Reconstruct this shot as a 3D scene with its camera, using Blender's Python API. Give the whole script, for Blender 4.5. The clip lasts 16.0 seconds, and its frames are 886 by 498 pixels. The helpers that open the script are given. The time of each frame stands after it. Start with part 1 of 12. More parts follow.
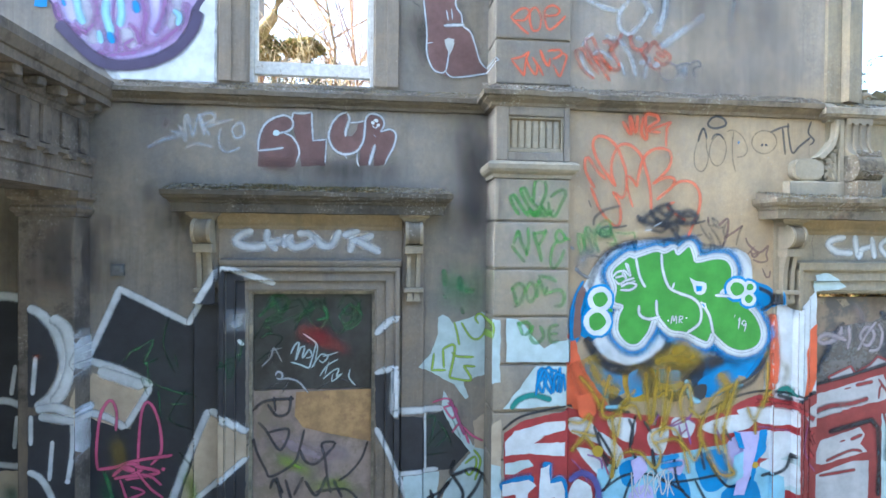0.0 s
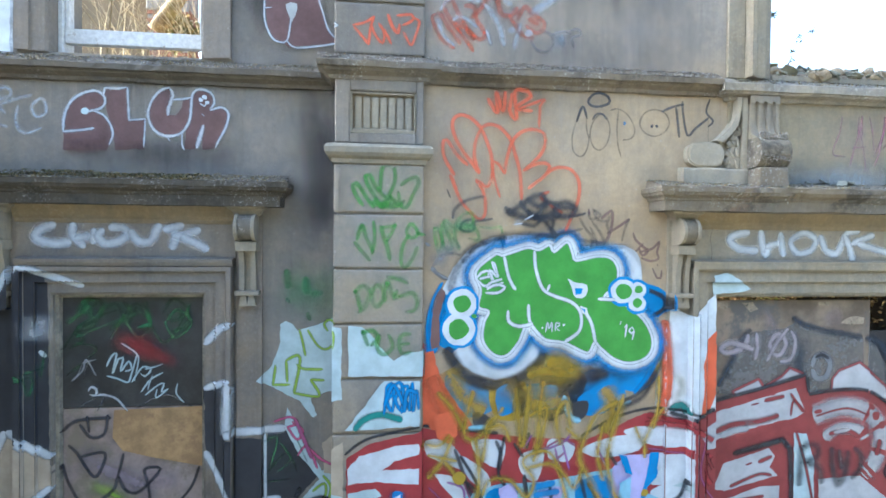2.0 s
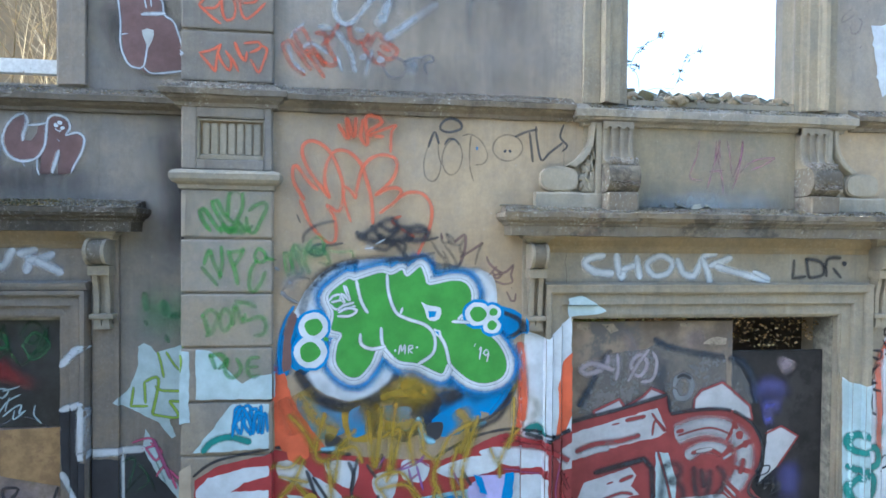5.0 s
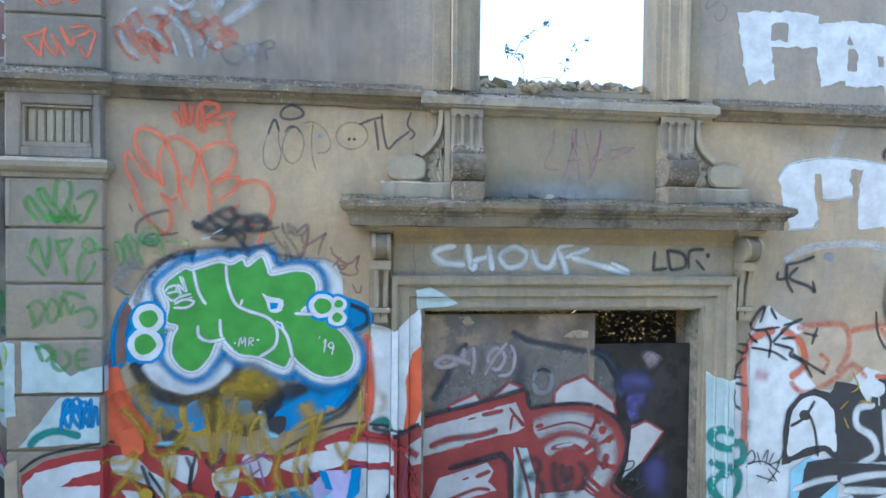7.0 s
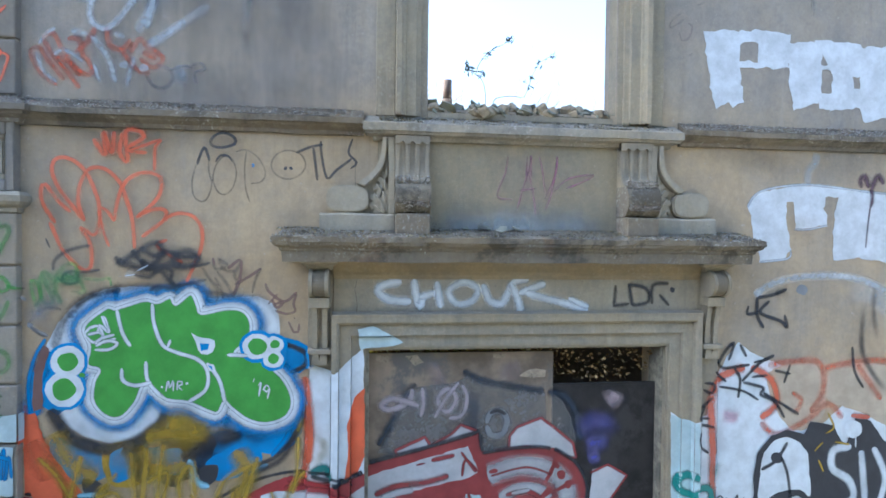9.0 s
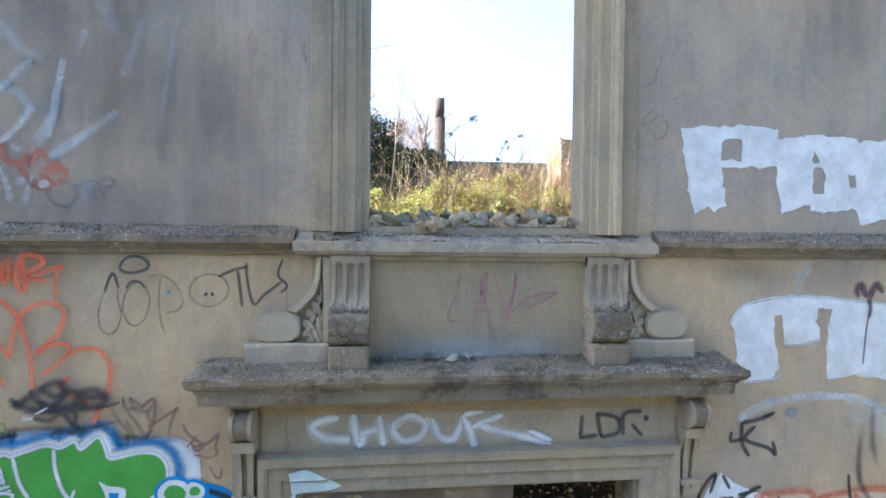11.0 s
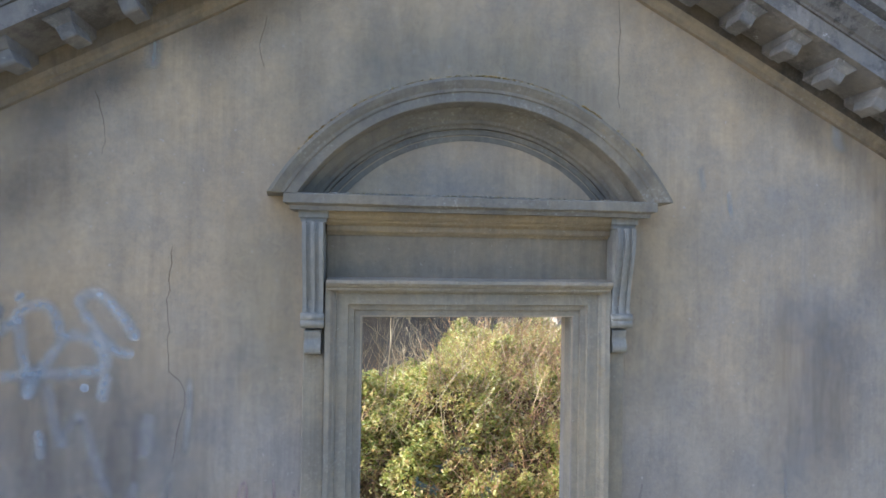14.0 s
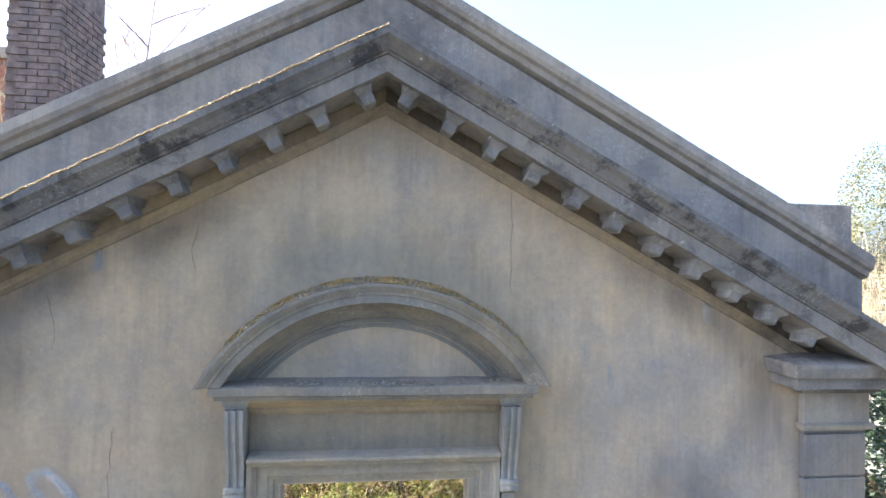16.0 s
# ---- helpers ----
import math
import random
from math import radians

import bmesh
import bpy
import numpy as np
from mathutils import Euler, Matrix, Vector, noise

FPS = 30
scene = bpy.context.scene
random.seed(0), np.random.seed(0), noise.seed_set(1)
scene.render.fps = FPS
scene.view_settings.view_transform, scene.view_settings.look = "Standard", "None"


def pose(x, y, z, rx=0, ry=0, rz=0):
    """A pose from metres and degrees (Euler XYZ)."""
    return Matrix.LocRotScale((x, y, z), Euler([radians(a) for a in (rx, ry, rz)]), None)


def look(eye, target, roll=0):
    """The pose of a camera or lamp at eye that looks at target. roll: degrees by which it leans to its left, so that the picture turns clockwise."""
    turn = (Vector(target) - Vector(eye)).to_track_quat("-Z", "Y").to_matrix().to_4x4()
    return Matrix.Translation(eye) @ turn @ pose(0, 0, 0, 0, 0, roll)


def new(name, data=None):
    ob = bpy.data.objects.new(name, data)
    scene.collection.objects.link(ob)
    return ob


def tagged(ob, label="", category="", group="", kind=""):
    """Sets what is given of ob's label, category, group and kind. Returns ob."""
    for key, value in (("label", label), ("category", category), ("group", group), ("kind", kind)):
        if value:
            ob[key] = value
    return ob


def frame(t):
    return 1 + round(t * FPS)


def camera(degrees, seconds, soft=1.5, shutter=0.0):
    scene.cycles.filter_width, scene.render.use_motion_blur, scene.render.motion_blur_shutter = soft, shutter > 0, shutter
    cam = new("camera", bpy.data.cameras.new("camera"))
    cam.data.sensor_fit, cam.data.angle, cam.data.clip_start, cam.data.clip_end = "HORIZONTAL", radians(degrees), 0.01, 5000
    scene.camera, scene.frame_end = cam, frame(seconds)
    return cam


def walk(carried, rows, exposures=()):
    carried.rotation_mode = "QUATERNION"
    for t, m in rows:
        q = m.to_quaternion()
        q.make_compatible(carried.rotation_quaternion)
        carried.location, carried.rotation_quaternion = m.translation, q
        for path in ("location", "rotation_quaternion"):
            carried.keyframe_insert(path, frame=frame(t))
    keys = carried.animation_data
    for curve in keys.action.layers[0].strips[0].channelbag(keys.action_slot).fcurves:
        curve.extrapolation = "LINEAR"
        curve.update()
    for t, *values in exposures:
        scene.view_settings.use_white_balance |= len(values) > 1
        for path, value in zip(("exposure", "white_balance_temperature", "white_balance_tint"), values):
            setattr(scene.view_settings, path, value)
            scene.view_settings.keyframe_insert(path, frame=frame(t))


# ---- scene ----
cam = camera(78.5, 16.0, 1.6)
METRES, EYE, TILT, LEAN, TURN = 9.49, 3.15, 0.0, 0.0, -6.4
ROWS = [
    (0.0, 0.0, 0.0, 0.0, 0.01, -0.63, -0.51),
    (0.5, 0.009, 0.0151, 0.001, 0.1, -0.86, -0.52),
    (1.0, 0.0309, 0.0188, -0.0001, 0.09, -1.04, -0.54),
    (1.5, 0.074, 0.034, -0.0004, -0.09, -1.1, -0.53),
    (2.0, 0.1123, 0.0582, 0.0003, -0.15, -0.97, -0.53),
    (2.5, 0.1293, 0.0766, 0.0026, -0.06, -0.88, -0.53),
    (3.0, 0.1262, 0.0772, 0.0054, 0.03, -0.98, -0.54),
    (3.5, 0.1192, 0.0689, 0.0098, 0.1, -1.04, -0.56),
    (4.0, 0.1247, 0.06, 0.0145, 0.07, -1.04, -0.62),
    (4.5, 0.1695, 0.0517, 0.0163, -0.18, -0.83, -0.58),
    (5.0, 0.2164, 0.0532, 0.0184, -0.26, -0.98, -0.56),
    (7.5, 0.3415, 0.0626, 0.0101, -0.37, -1.26, -0.68),
    (8.0, 0.3502, 0.0681, 0.0045, -0.38, -1.32, -0.72),
    (8.5, 0.3567, 0.0766, 0.0209, -0.47, -1.19, -0.67),
    (11.0, 0.4003, 0.1294, 0.1164, -0.32, -0.87, -0.63),
    (11.5, 0.4029, 0.1338, 0.1637, -0.3, -0.53, -0.66),
    (12.0, 0.4045, 0.1307, 0.2037, -0.3, -0.26, -0.7),
    (12.5, 0.4122, 0.1263, 0.2459, -0.43, -0.04, -0.74),
    (13.0, 0.4154, 0.1326, 0.2897, -0.35, 0.16, -0.78),
    (13.5, 0.4111, 0.1364, 0.3343, -0.28, 0.39, -0.84),
    (14.0, 0.4049, 0.1233, 0.3811, -0.28, 0.59, -0.9),
    (14.5, 0.4016, 0.0976, 0.4266, -0.34, 0.79, -0.98),
    (15.0, 0.4063, 0.0714, 0.4667, -0.44, 0.91, -1.08),
    (15.5, 0.4269, 0.0566, 0.4836, -0.51, 0.96, -1.15),
    (16.0, 0.4652, 0.0703, 0.5041, -0.67, 1.24, -1.12),
]
EXPOSURES = [(0.0, 2.95, 5060, 5), (4.0, 2.64, 4940, 5), (8.0, 2.43, 4900, 6), (11.0, 2.18, 5020, 9), (12.5, 2.0, 5180, 10), (13.0, 1.84, 5150, 11), (13.5, 1.82, 4990, 12), (14.0, 1.92, 4950, 12), (15.0, 2.12, 4960, 12), (16.0, 2.22, 5020, 13)]
walk(cam, [(t, pose(0, 0, EYE, TILT, LEAN, TURN) @ pose(METRES * x, METRES * y, METRES * z, 90 + pitch, roll, yaw)) for t, x, y, z, yaw, pitch, roll in ROWS], EXPOSURES)

# ---- light: low winter sun from beyond the left end of the front, open sky ----
SUN_WAY = Vector((-0.86, 0.16, 0.50)).normalized()
world = bpy.data.worlds.new("sky")
scene.world = world
world.use_nodes = True
wn, wl = world.node_tree.nodes, world.node_tree.links
sky = wn.new("ShaderNodeTexSky")
sky.sky_type, sky.sun_disc = "NISHITA", False
sky.sun_elevation = math.asin(SUN_WAY.z)
sky.sun_rotation = math.atan2(SUN_WAY.x, SUN_WAY.y)
sky.air_density, sky.dust_density, sky.ozone_density = 1.0, 5.0, 0.6
haze = wn.new("ShaderNodeHueSaturation")      # thin winter haze: a paler sky
haze.inputs["Saturation"].default_value = 0.72
wl.new(sky.outputs["Color"], haze.inputs["Color"])
wl.new(haze.outputs["Color"], wn["Background"].inputs["Color"])
wn["Background"].inputs["Strength"].default_value = 0.14
sun_data = bpy.data.lights.new("sun", "SUN")
sun_data.energy, sun_data.angle, sun_data.color = 5.0, radians(0.6), (1.0, 0.84, 0.60)
sun = new("sun", sun_data)
sun.matrix_world = look(SUN_WAY * 40, (0, 0, 0))

# ---- building helpers ----
WALL, LEFT = 4.0, 4.24      # front planes of the gabled bay and of the set-back wall


def thing(name, label, category, at=(0, 0, 0), group="", kind=""):
    """An Empty at the base of a thing, to parent its parts."""
    ob = new(name)
    ob.location = at
    ob.empty_display_size = 0.1
    return tagged(ob, label, category, group, kind)


def world_at(ob):
    at = Vector((0, 0, 0))
    while ob:
        at += ob.location
        ob = ob.parent
    return at


def mesh_of(name, bm, material, smooth=False):
    data = bpy.data.meshes.new(name)
    bm.to_mesh(data)
    bm.free()
    for m in material if isinstance(material, (list, tuple)) else [material]:
        data.materials.append(m)
    if smooth:
        for p in data.polygons:
            p.use_smooth = True
    return data


def part(name, bm, material, parent=None, label="", smooth=False):
    """One mesh object from a bmesh in world places, under a thing or a part."""
    if parent:
        bmesh.ops.translate(bm, verts=bm.verts, vec=-world_at(parent))
    ob = new(name, mesh_of(name, bm, material, smooth))
    if parent:
        ob.parent = parent
    return tagged(ob, label)


def structure(name, bm, material, label, category="wall", smooth=False):
    return tagged(part(name, bm, material, None, label, smooth), category=category, kind="structure")


def box(bm, x0, x1, y0, y1, z0, z1):
    vs = [bm.verts.new((x, y, z)) for z in (z0, z1) for x, y in ((x0, y0), (x1, y0), (x1, y1), (x0, y1))]
    for q in ((3, 2, 1, 0), (4, 5, 6, 7), (0, 1, 5, 4), (1, 2, 6, 5), (2, 3, 7, 6), (3, 0, 4, 7)):
        bm.faces.new([vs[i] for i in q])
    return vs


def block(x0, x1, y0, y1, z0, z1, bevel=0.008, wobble=0.0):
    """A box with softened edges."""
    bm = bmesh.new()
    box(bm, x0, x1, y0, y1, z0, z1)
    if bevel:
        bmesh.ops.bevel(bm, geom=bm.edges[:], offset=bevel, segments=2, affect="EDGES", profile=0.6)
    if wobble:
        for v in bm.verts:
            v.co += Vector((random.uniform(-1, 1), random.uniform(-1, 1), random.uniform(-1, 1))) * wobble
    return bm


def mould(bm, x0, x1, y, profile, left=True, right=True, back=0.03, worn=0.0, step=0.0):
    """A moulding along x on the plane y: profile rows (proud, z) from the bottom up; its ends return to the wall, mitred
    (a third value in a row says how far its ends reach out, where that is not as far as it is proud)."""
    n = max(1, int((x1 - x0) / step)) if step else 1
    rings = []
    for p, z, *reach in profile:
        e = reach[0] if reach else p
        a, b = x0 - (e if left else 0), x1 + (e if right else 0)
        row = [(a, y + back, z)] + [(a + (b - a) * i / n, y - p, z) for i in range(n + 1)] + [(b, y + back, z)]
        ring = []
        for i, (vx, vy, vz) in enumerate(row):
            if worn and 0 < i < len(row) - 1:
                w = noise.noise(Vector((vx * 5, vy * 9, vz * 9))) + 0.6 * noise.noise(Vector((vx * 17, vy * 30, vz * 30)))
                vy += abs(w) * worn * (0.4 + 6 * p)
                vz += w * worn * 0.5
            ring.append(bm.verts.new((vx, vy, vz)))
        rings.append(ring)
    for a, b in zip(rings, rings[1:]):
        for i in range(len(a) - 1):
            bm.faces.new((a[i], a[i + 1], b[i + 1], b[i]))
        bm.faces.new((a[-1], a[0], b[0], b[-1]))
    for ring in (rings[0][::-1], rings[-1]):
        bm.faces.new(ring)


def prism(bm, outline, y0, y1):
    """A plate: an outline in x, z carried from y0 to y1."""
    a = [bm.verts.new((x, y0, z)) for x, z in outline]
    b = [bm.verts.new((x, y1, z)) for x, z in outline]
    n = len(a)
    bm.faces.new(a)
    bm.faces.new(b[::-1])
    for i in range(n):
        bm.faces.new((a[(i + 1) % n], a[i], b[i], b[(i + 1) % n]))


def wall_with_holes(bm, x0, x1, z0, z1, y0, y1, holes, step=0.0):
    """A wall along x with rectangular openings (x0, x1, z0, z1) through it."""
    xs = sorted({x0, x1, *[h[0] for h in holes], *[h[1] for h in holes]})
    zs = sorted({z0, z1, *[h[2] for h in holes], *[h[3] for h in holes]})
    solid = {}
    for i in range(len(xs) - 1):
        for j in range(len(zs) - 1):
            cx, cz = (xs[i] + xs[i + 1]) / 2, (zs[j] + zs[j + 1]) / 2
            solid[i, j] = not any(h[0] < cx < h[1] and h[2] < cz < h[3] for h in holes)
    grid = {}

    def v(i, j, y):
        if (i, j, y) not in grid:
            grid[i, j, y] = bm.verts.new((xs[i], y, zs[j]))
        return grid[i, j, y]
    for (i, j), full in solid.items():
        if not full:
            continue
        bm.faces.new((v(i, j, y0), v(i + 1, j, y0), v(i + 1, j + 1, y0), v(i, j + 1, y0)))
        bm.faces.new((v(i, j + 1, y1), v(i + 1, j + 1, y1), v(i + 1, j, y1), v(i, j, y1)))
        for di, dj, p, q in ((-1, 0, (0, 1), (0, 0)), (1, 0, (1, 0), (1, 1)), (0, -1, (0, 0), (1, 0)), (0, 1, (1, 1), (0, 1))):
            if not solid.get((i + di, j + dj)):
                a, b = (i + p[0], j + p[1]), (i + q[0], j + q[1])
                bm.faces.new((v(*b, y0), v(*a, y0), v(*a, y1), v(*b, y1)))


def tube(bm, points, radii, sides=6):
    """A tapering round bar through points."""
    rings = []
    pts = [Vector(p) for p in points]
    for i, p in enumerate(pts):
        d = (pts[min(i + 1, len(pts) - 1)] - pts[max(i - 1, 0)]).normalized()
        a = d.cross(Vector((0.31, 0.17, 0.93)) if abs(d.z) < 0.9 else Vector((1, 0, 0))).normalized()
        b = d.cross(a)
        rings.append([bm.verts.new(p + (a * math.cos(2 * math.pi * k / sides) + b * math.sin(2 * math.pi * k / sides)) * radii[i]) for k in range(sides)])
    for r, s in zip(rings, rings[1:]):
        for k in range(sides):
            bm.faces.new((r[k], r[(k + 1) % sides], s[(k + 1) % sides], s[k]))
    bm.faces.new(rings[0][::-1])
    bm.faces.new(rings[-1])


# ---- materials ----
def nodes_of(name):
    m = bpy.data.materials.new(name)
    m.use_nodes = True
    t = m.node_tree
    return m, t.nodes, t.links, t.nodes["Principled BSDF"]


def noise_node(n, l, where, scale, detail=6, rough=0.6, stretch=None):
    t = n.new("ShaderNodeTexNoise")
    t.inputs["Scale"].default_value, t.inputs["Detail"].default_value, t.inputs["Roughness"].default_value = scale, detail, rough
    if stretch:
        g = n.new("ShaderNodeMapping")
        g.inputs["Scale"].default_value = stretch
        l.new(where, g.inputs["Vector"])
        where = g.outputs["Vector"]
    l.new(where, t.inputs["Vector"])
    return t.outputs["Fac"]


def ramp(n, l, value, lo, hi):
    r = n.new("ShaderNodeMapRange")
    r.interpolation_type = "SMOOTHSTEP"
    r.inputs["From Min"].default_value, r.inputs["From Max"].default_value = lo, hi
    l.new(value, r.inputs["Value"])
    return r.outputs["Result"]


def mix(n, l, a, b, fac, mode="MIX"):
    m = n.new("ShaderNodeMix")
    m.data_type, m.blend_type = "RGBA", mode
    for sock, v in ((m.inputs["A"], a), (m.inputs["B"], b), (m.inputs["Factor"], fac)):
        if isinstance(v, (int, float)):
            sock.default_value = v
        elif isinstance(v, tuple):
            sock.default_value = (*v, 1)
        else:
            l.new(v, sock)
    return m.outputs["Result"]


def times(n, l, a, b, op="MULTIPLY"):
    m = n.new("ShaderNodeMath")
    m.operation = op
    for i, v in enumerate((a, b)):
        if isinstance(v, (int, float)):
            m.inputs[i].default_value = v
        else:
            l.new(v, m.inputs[i])
    return m.outputs["Value"]


def bump(n, l, bsdf, height, strength, distance=0.01):
    b = n.new("ShaderNodeBump")
    b.inputs["Strength"].default_value, b.inputs["Distance"].default_value = strength, distance
    l.new(height, b.inputs["Height"])
    l.new(b.outputs["Normal"], bsdf.inputs["Normal"])


def place(n):
    return n.new("ShaderNodeNewGeometry").outputs["Position"]


def masonry(name, warm, grey, dark, share=0.5, soot=0.5, lichen=0.0, streak=0.5, rough=0.9, bands=(), blotch=0.0):
    """Weathered render or stone: warm and grey fields, sooty patches, rain streaks, pale and orange lichen, fine grit."""
    m, n, l, bsdf = nodes_of(name)
    p = place(n)
    field = noise_node(n, l, p, 0.5, 8, 0.7)
    col = mix(n, l, warm, grey, ramp(n, l, field, share - 0.2, share + 0.2))
    for lo, hi in bands:    # a rain-washed grey storey
        sep = n.new("ShaderNodeSeparateXYZ")
        l.new(p, sep.inputs[0])
        wob = times(n, l, sep.outputs["Z"], times(n, l, noise_node(n, l, p, 0.8, 4), 1.4), "ADD")
        inside = times(n, l, ramp(n, l, wob, lo + 0.4, lo + 0.9), ramp(n, l, wob, hi + 1.4, hi + 0.4))
        col = mix(n, l, col, grey, times(n, l, inside, 0.75))
    fine = noise_node(n, l, p, 3.2, 9, 0.66, (1.6, 1.6, 0.7))
    shade = mix(n, l, (0.90, 0.895, 0.89), (1.07, 1.07, 1.065), ramp(n, l, fine, 0.3, 0.7))
    col = mix(n, l, col, shade, 1.0, "MULTIPLY")
    mottle = noise_node(n, l, p, 2.7, 11, 0.76)
    col = mix(n, l, col, mix(n, l, (0.90, 0.92, 0.96), (1.08, 1.055, 1.0), ramp(n, l, mottle, 0.40, 0.60)), 0.9, "MULTIPLY")
    pits = noise_node(n, l, p, 46, 3, 0.6)
    col = mix(n, l, col, dark, times(n, l, ramp(n, l, pits, 0.70, 0.76), 0.5))
    dots = noise_node(n, l, p, 33, 2, 0.5, (1.0, 1.3, 1.1))
    col = mix(n, l, col, tuple(min(1, c * 1.7) for c in grey), times(n, l, ramp(n, l, dots, 0.725, 0.75), 0.45))
    hair = noise_node(n, l, p, 5.5, 8, 0.7, (4.5, 4.5, 0.16))      # fine rain lines
    col = mix(n, l, col, mix(n, l, (0.86, 0.855, 0.86), (1.12, 1.12, 1.115), ramp(n, l, hair, 0.33, 0.67)), times(n, l, ramp(n, l, noise_node(n, l, p, 0.9, 4), 0.42, 0.62), min(0.8, 0.25 + streak)), "MULTIPLY")
    grain = noise_node(n, l, p, 24, 8, 0.8)
    col = mix(n, l, col, mix(n, l, (0.87, 0.87, 0.875), (1.12, 1.12, 1.115), ramp(n, l, grain, 0.36, 0.64)), 0.55, "MULTIPLY")
    run = noise_node(n, l, p, 2.2, 7, 0.68, (3.2, 3.2, 0.3))
    col = mix(n, l, col, mix(n, l, col, dark, 0.6), times(n, l, ramp(n, l, run, 0.52, 0.78), streak))
    pale = noise_node(n, l, p, 3.1, 5, 0.6, (4.0, 4.0, 0.18))
    col = mix(n, l, col, tuple(min(1, c * 1.5) for c in grey), times(n, l, ramp(n, l, pale, 0.62, 0.75), streak * 0.6))
    grime = noise_node(n, l, p, 0.9, 7, 0.6)
    col = mix(n, l, col, dark, times(n, l, ramp(n, l, grime, 0.55, 0.75), soot))
    if lichen:
        spots = noise_node(n, l, p, 48, 6, 0.72)
        zone = noise_node(n, l, p, 2.4, 4, 0.6)
        col = mix(n, l, col, (0.42, 0.415, 0.39), times(n, l, times(n, l, ramp(n, l, spots, 0.54, 0.66), ramp(n, l, zone, 0.45, 0.62)), lichen))
        gold = noise_node(n, l, p, 5.5, 5, 0.7)
        col = mix(n, l, col, (0.30, 0.19, 0.045), times(n, l, ramp(n, l, gold, 0.66, 0.74), lichen * 0.8))
        moss = noise_node(n, l, p, 4.1, 6, 0.7)
        col = mix(n, l, col, (0.11, 0.12, 0.05), times(n, l, ramp(n, l, moss, 0.60, 0.74), lichen * 0.7))
    if blotch:    # black crust in patches, rusty algae, white specks
        b = noise_node(n, l, p, 3.1, 9, 0.74)
        col = mix(n, l, col, dark, times(n, l, ramp(n, l, b, 0.50, 0.60), blotch))
        rusty = noise_node(n, l, p, 1.9, 6, 0.7)
        col = mix(n, l, col, (0.21, 0.125, 0.075), times(n, l, ramp(n, l, rusty, 0.62, 0.72), blotch * 0.6))
        specks = noise_node(n, l, p, 15, 5, 0.7)
        col = mix(n, l, col, (0.45, 0.45, 0.44), times(n, l, ramp(n, l, specks, 0.68, 0.72), min(1.0, blotch + 0.2)))
    l.new(col, bsdf.inputs["Base Color"])
    bsdf.inputs["Roughness"].default_value = rough
    bsdf.inputs["Specular IOR Level"].default_value = 0.25
    grit = times(n, l, noise_node(n, l, p, 60, 6, 0.75), times(n, l, noise_node(n, l, p, 5, 5), 2.0), "ADD")
    bump(n, l, bsdf, grit, 0.5, 0.006)
    return m


def plain(name, colour, rough=0.7, vary=0.15, scale=9.0, metal=0.0, relief=0.2, second=None, cut=0.5):
    m, n, l, bsdf = nodes_of(name)
    p = place(n)
    f = noise_node(n, l, p, scale, 6, 0.65)
    lo, hi = tuple(c * (1 - vary * 1.6) for c in colour), tuple(min(1, c * (1 + vary)) for c in colour)
    col = mix(n, l, lo, hi, ramp(n, l, f, 0.3, 0.7))
    if second:
        col = mix(n, l, col, second, ramp(n, l, noise_node(n, l, p, scale * 0.6, 7, 0.7), cut, cut + 0.12))
    l.new(col, bsdf.inputs["Base Color"])
    bsdf.inputs["Roughness"].default_value, bsdf.inputs["Metallic"].default_value = rough, metal
    bump(n, l, bsdf, noise_node(n, l, p, scale * 6, 5, 0.7), relief, 0.004)
    return m


WARM, GREY, SOOT = (0.39, 0.31, 0.205), (0.255, 0.238, 0.218), (0.085, 0.08, 0.08)
M_WALL = masonry("weathered_render", WARM, GREY, SOOT, 0.58, 0.16, 0.0, 0.32, bands=((4.35, 5.8),))
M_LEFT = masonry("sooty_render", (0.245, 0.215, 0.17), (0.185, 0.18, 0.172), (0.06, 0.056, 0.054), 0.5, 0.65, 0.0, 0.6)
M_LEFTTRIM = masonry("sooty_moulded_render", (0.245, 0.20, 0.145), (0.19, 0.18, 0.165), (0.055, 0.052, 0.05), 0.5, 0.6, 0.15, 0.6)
M_TRIM = masonry("moulded_render", (0.29, 0.245, 0.17), (0.235, 0.222, 0.185), SOOT, 0.5, 0.5, 0.2, 0.55)
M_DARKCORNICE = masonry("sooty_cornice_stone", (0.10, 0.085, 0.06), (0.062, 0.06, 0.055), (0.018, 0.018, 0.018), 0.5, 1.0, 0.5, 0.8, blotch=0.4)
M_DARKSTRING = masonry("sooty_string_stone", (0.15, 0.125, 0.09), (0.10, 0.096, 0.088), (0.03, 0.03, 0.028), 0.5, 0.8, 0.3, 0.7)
M_CORNICE = masonry("lichened_cornice_stone", (0.20, 0.165, 0.112), (0.125, 0.12, 0.108), (0.026, 0.026, 0.025), 0.47, 0.8, 0.8, 0.5, blotch=0.6)
M_RAKE = masonry("dark_gable_stone", (0.235, 0.207, 0.172), (0.18, 0.17, 0.155), (0.032, 0.032, 0.035), 0.42, 0.9, 0.25, 0.8, blotch=0.45)
M_PARAPET = masonry("parapet_stone", (0.30, 0.26, 0.21), (0.25, 0.23, 0.205), (0.085, 0.078, 0.078), 0.46, 0.8, 0.5, 0.8, blotch=0.3)
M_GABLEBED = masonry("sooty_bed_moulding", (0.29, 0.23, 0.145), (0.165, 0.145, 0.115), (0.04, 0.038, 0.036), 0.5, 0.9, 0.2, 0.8)
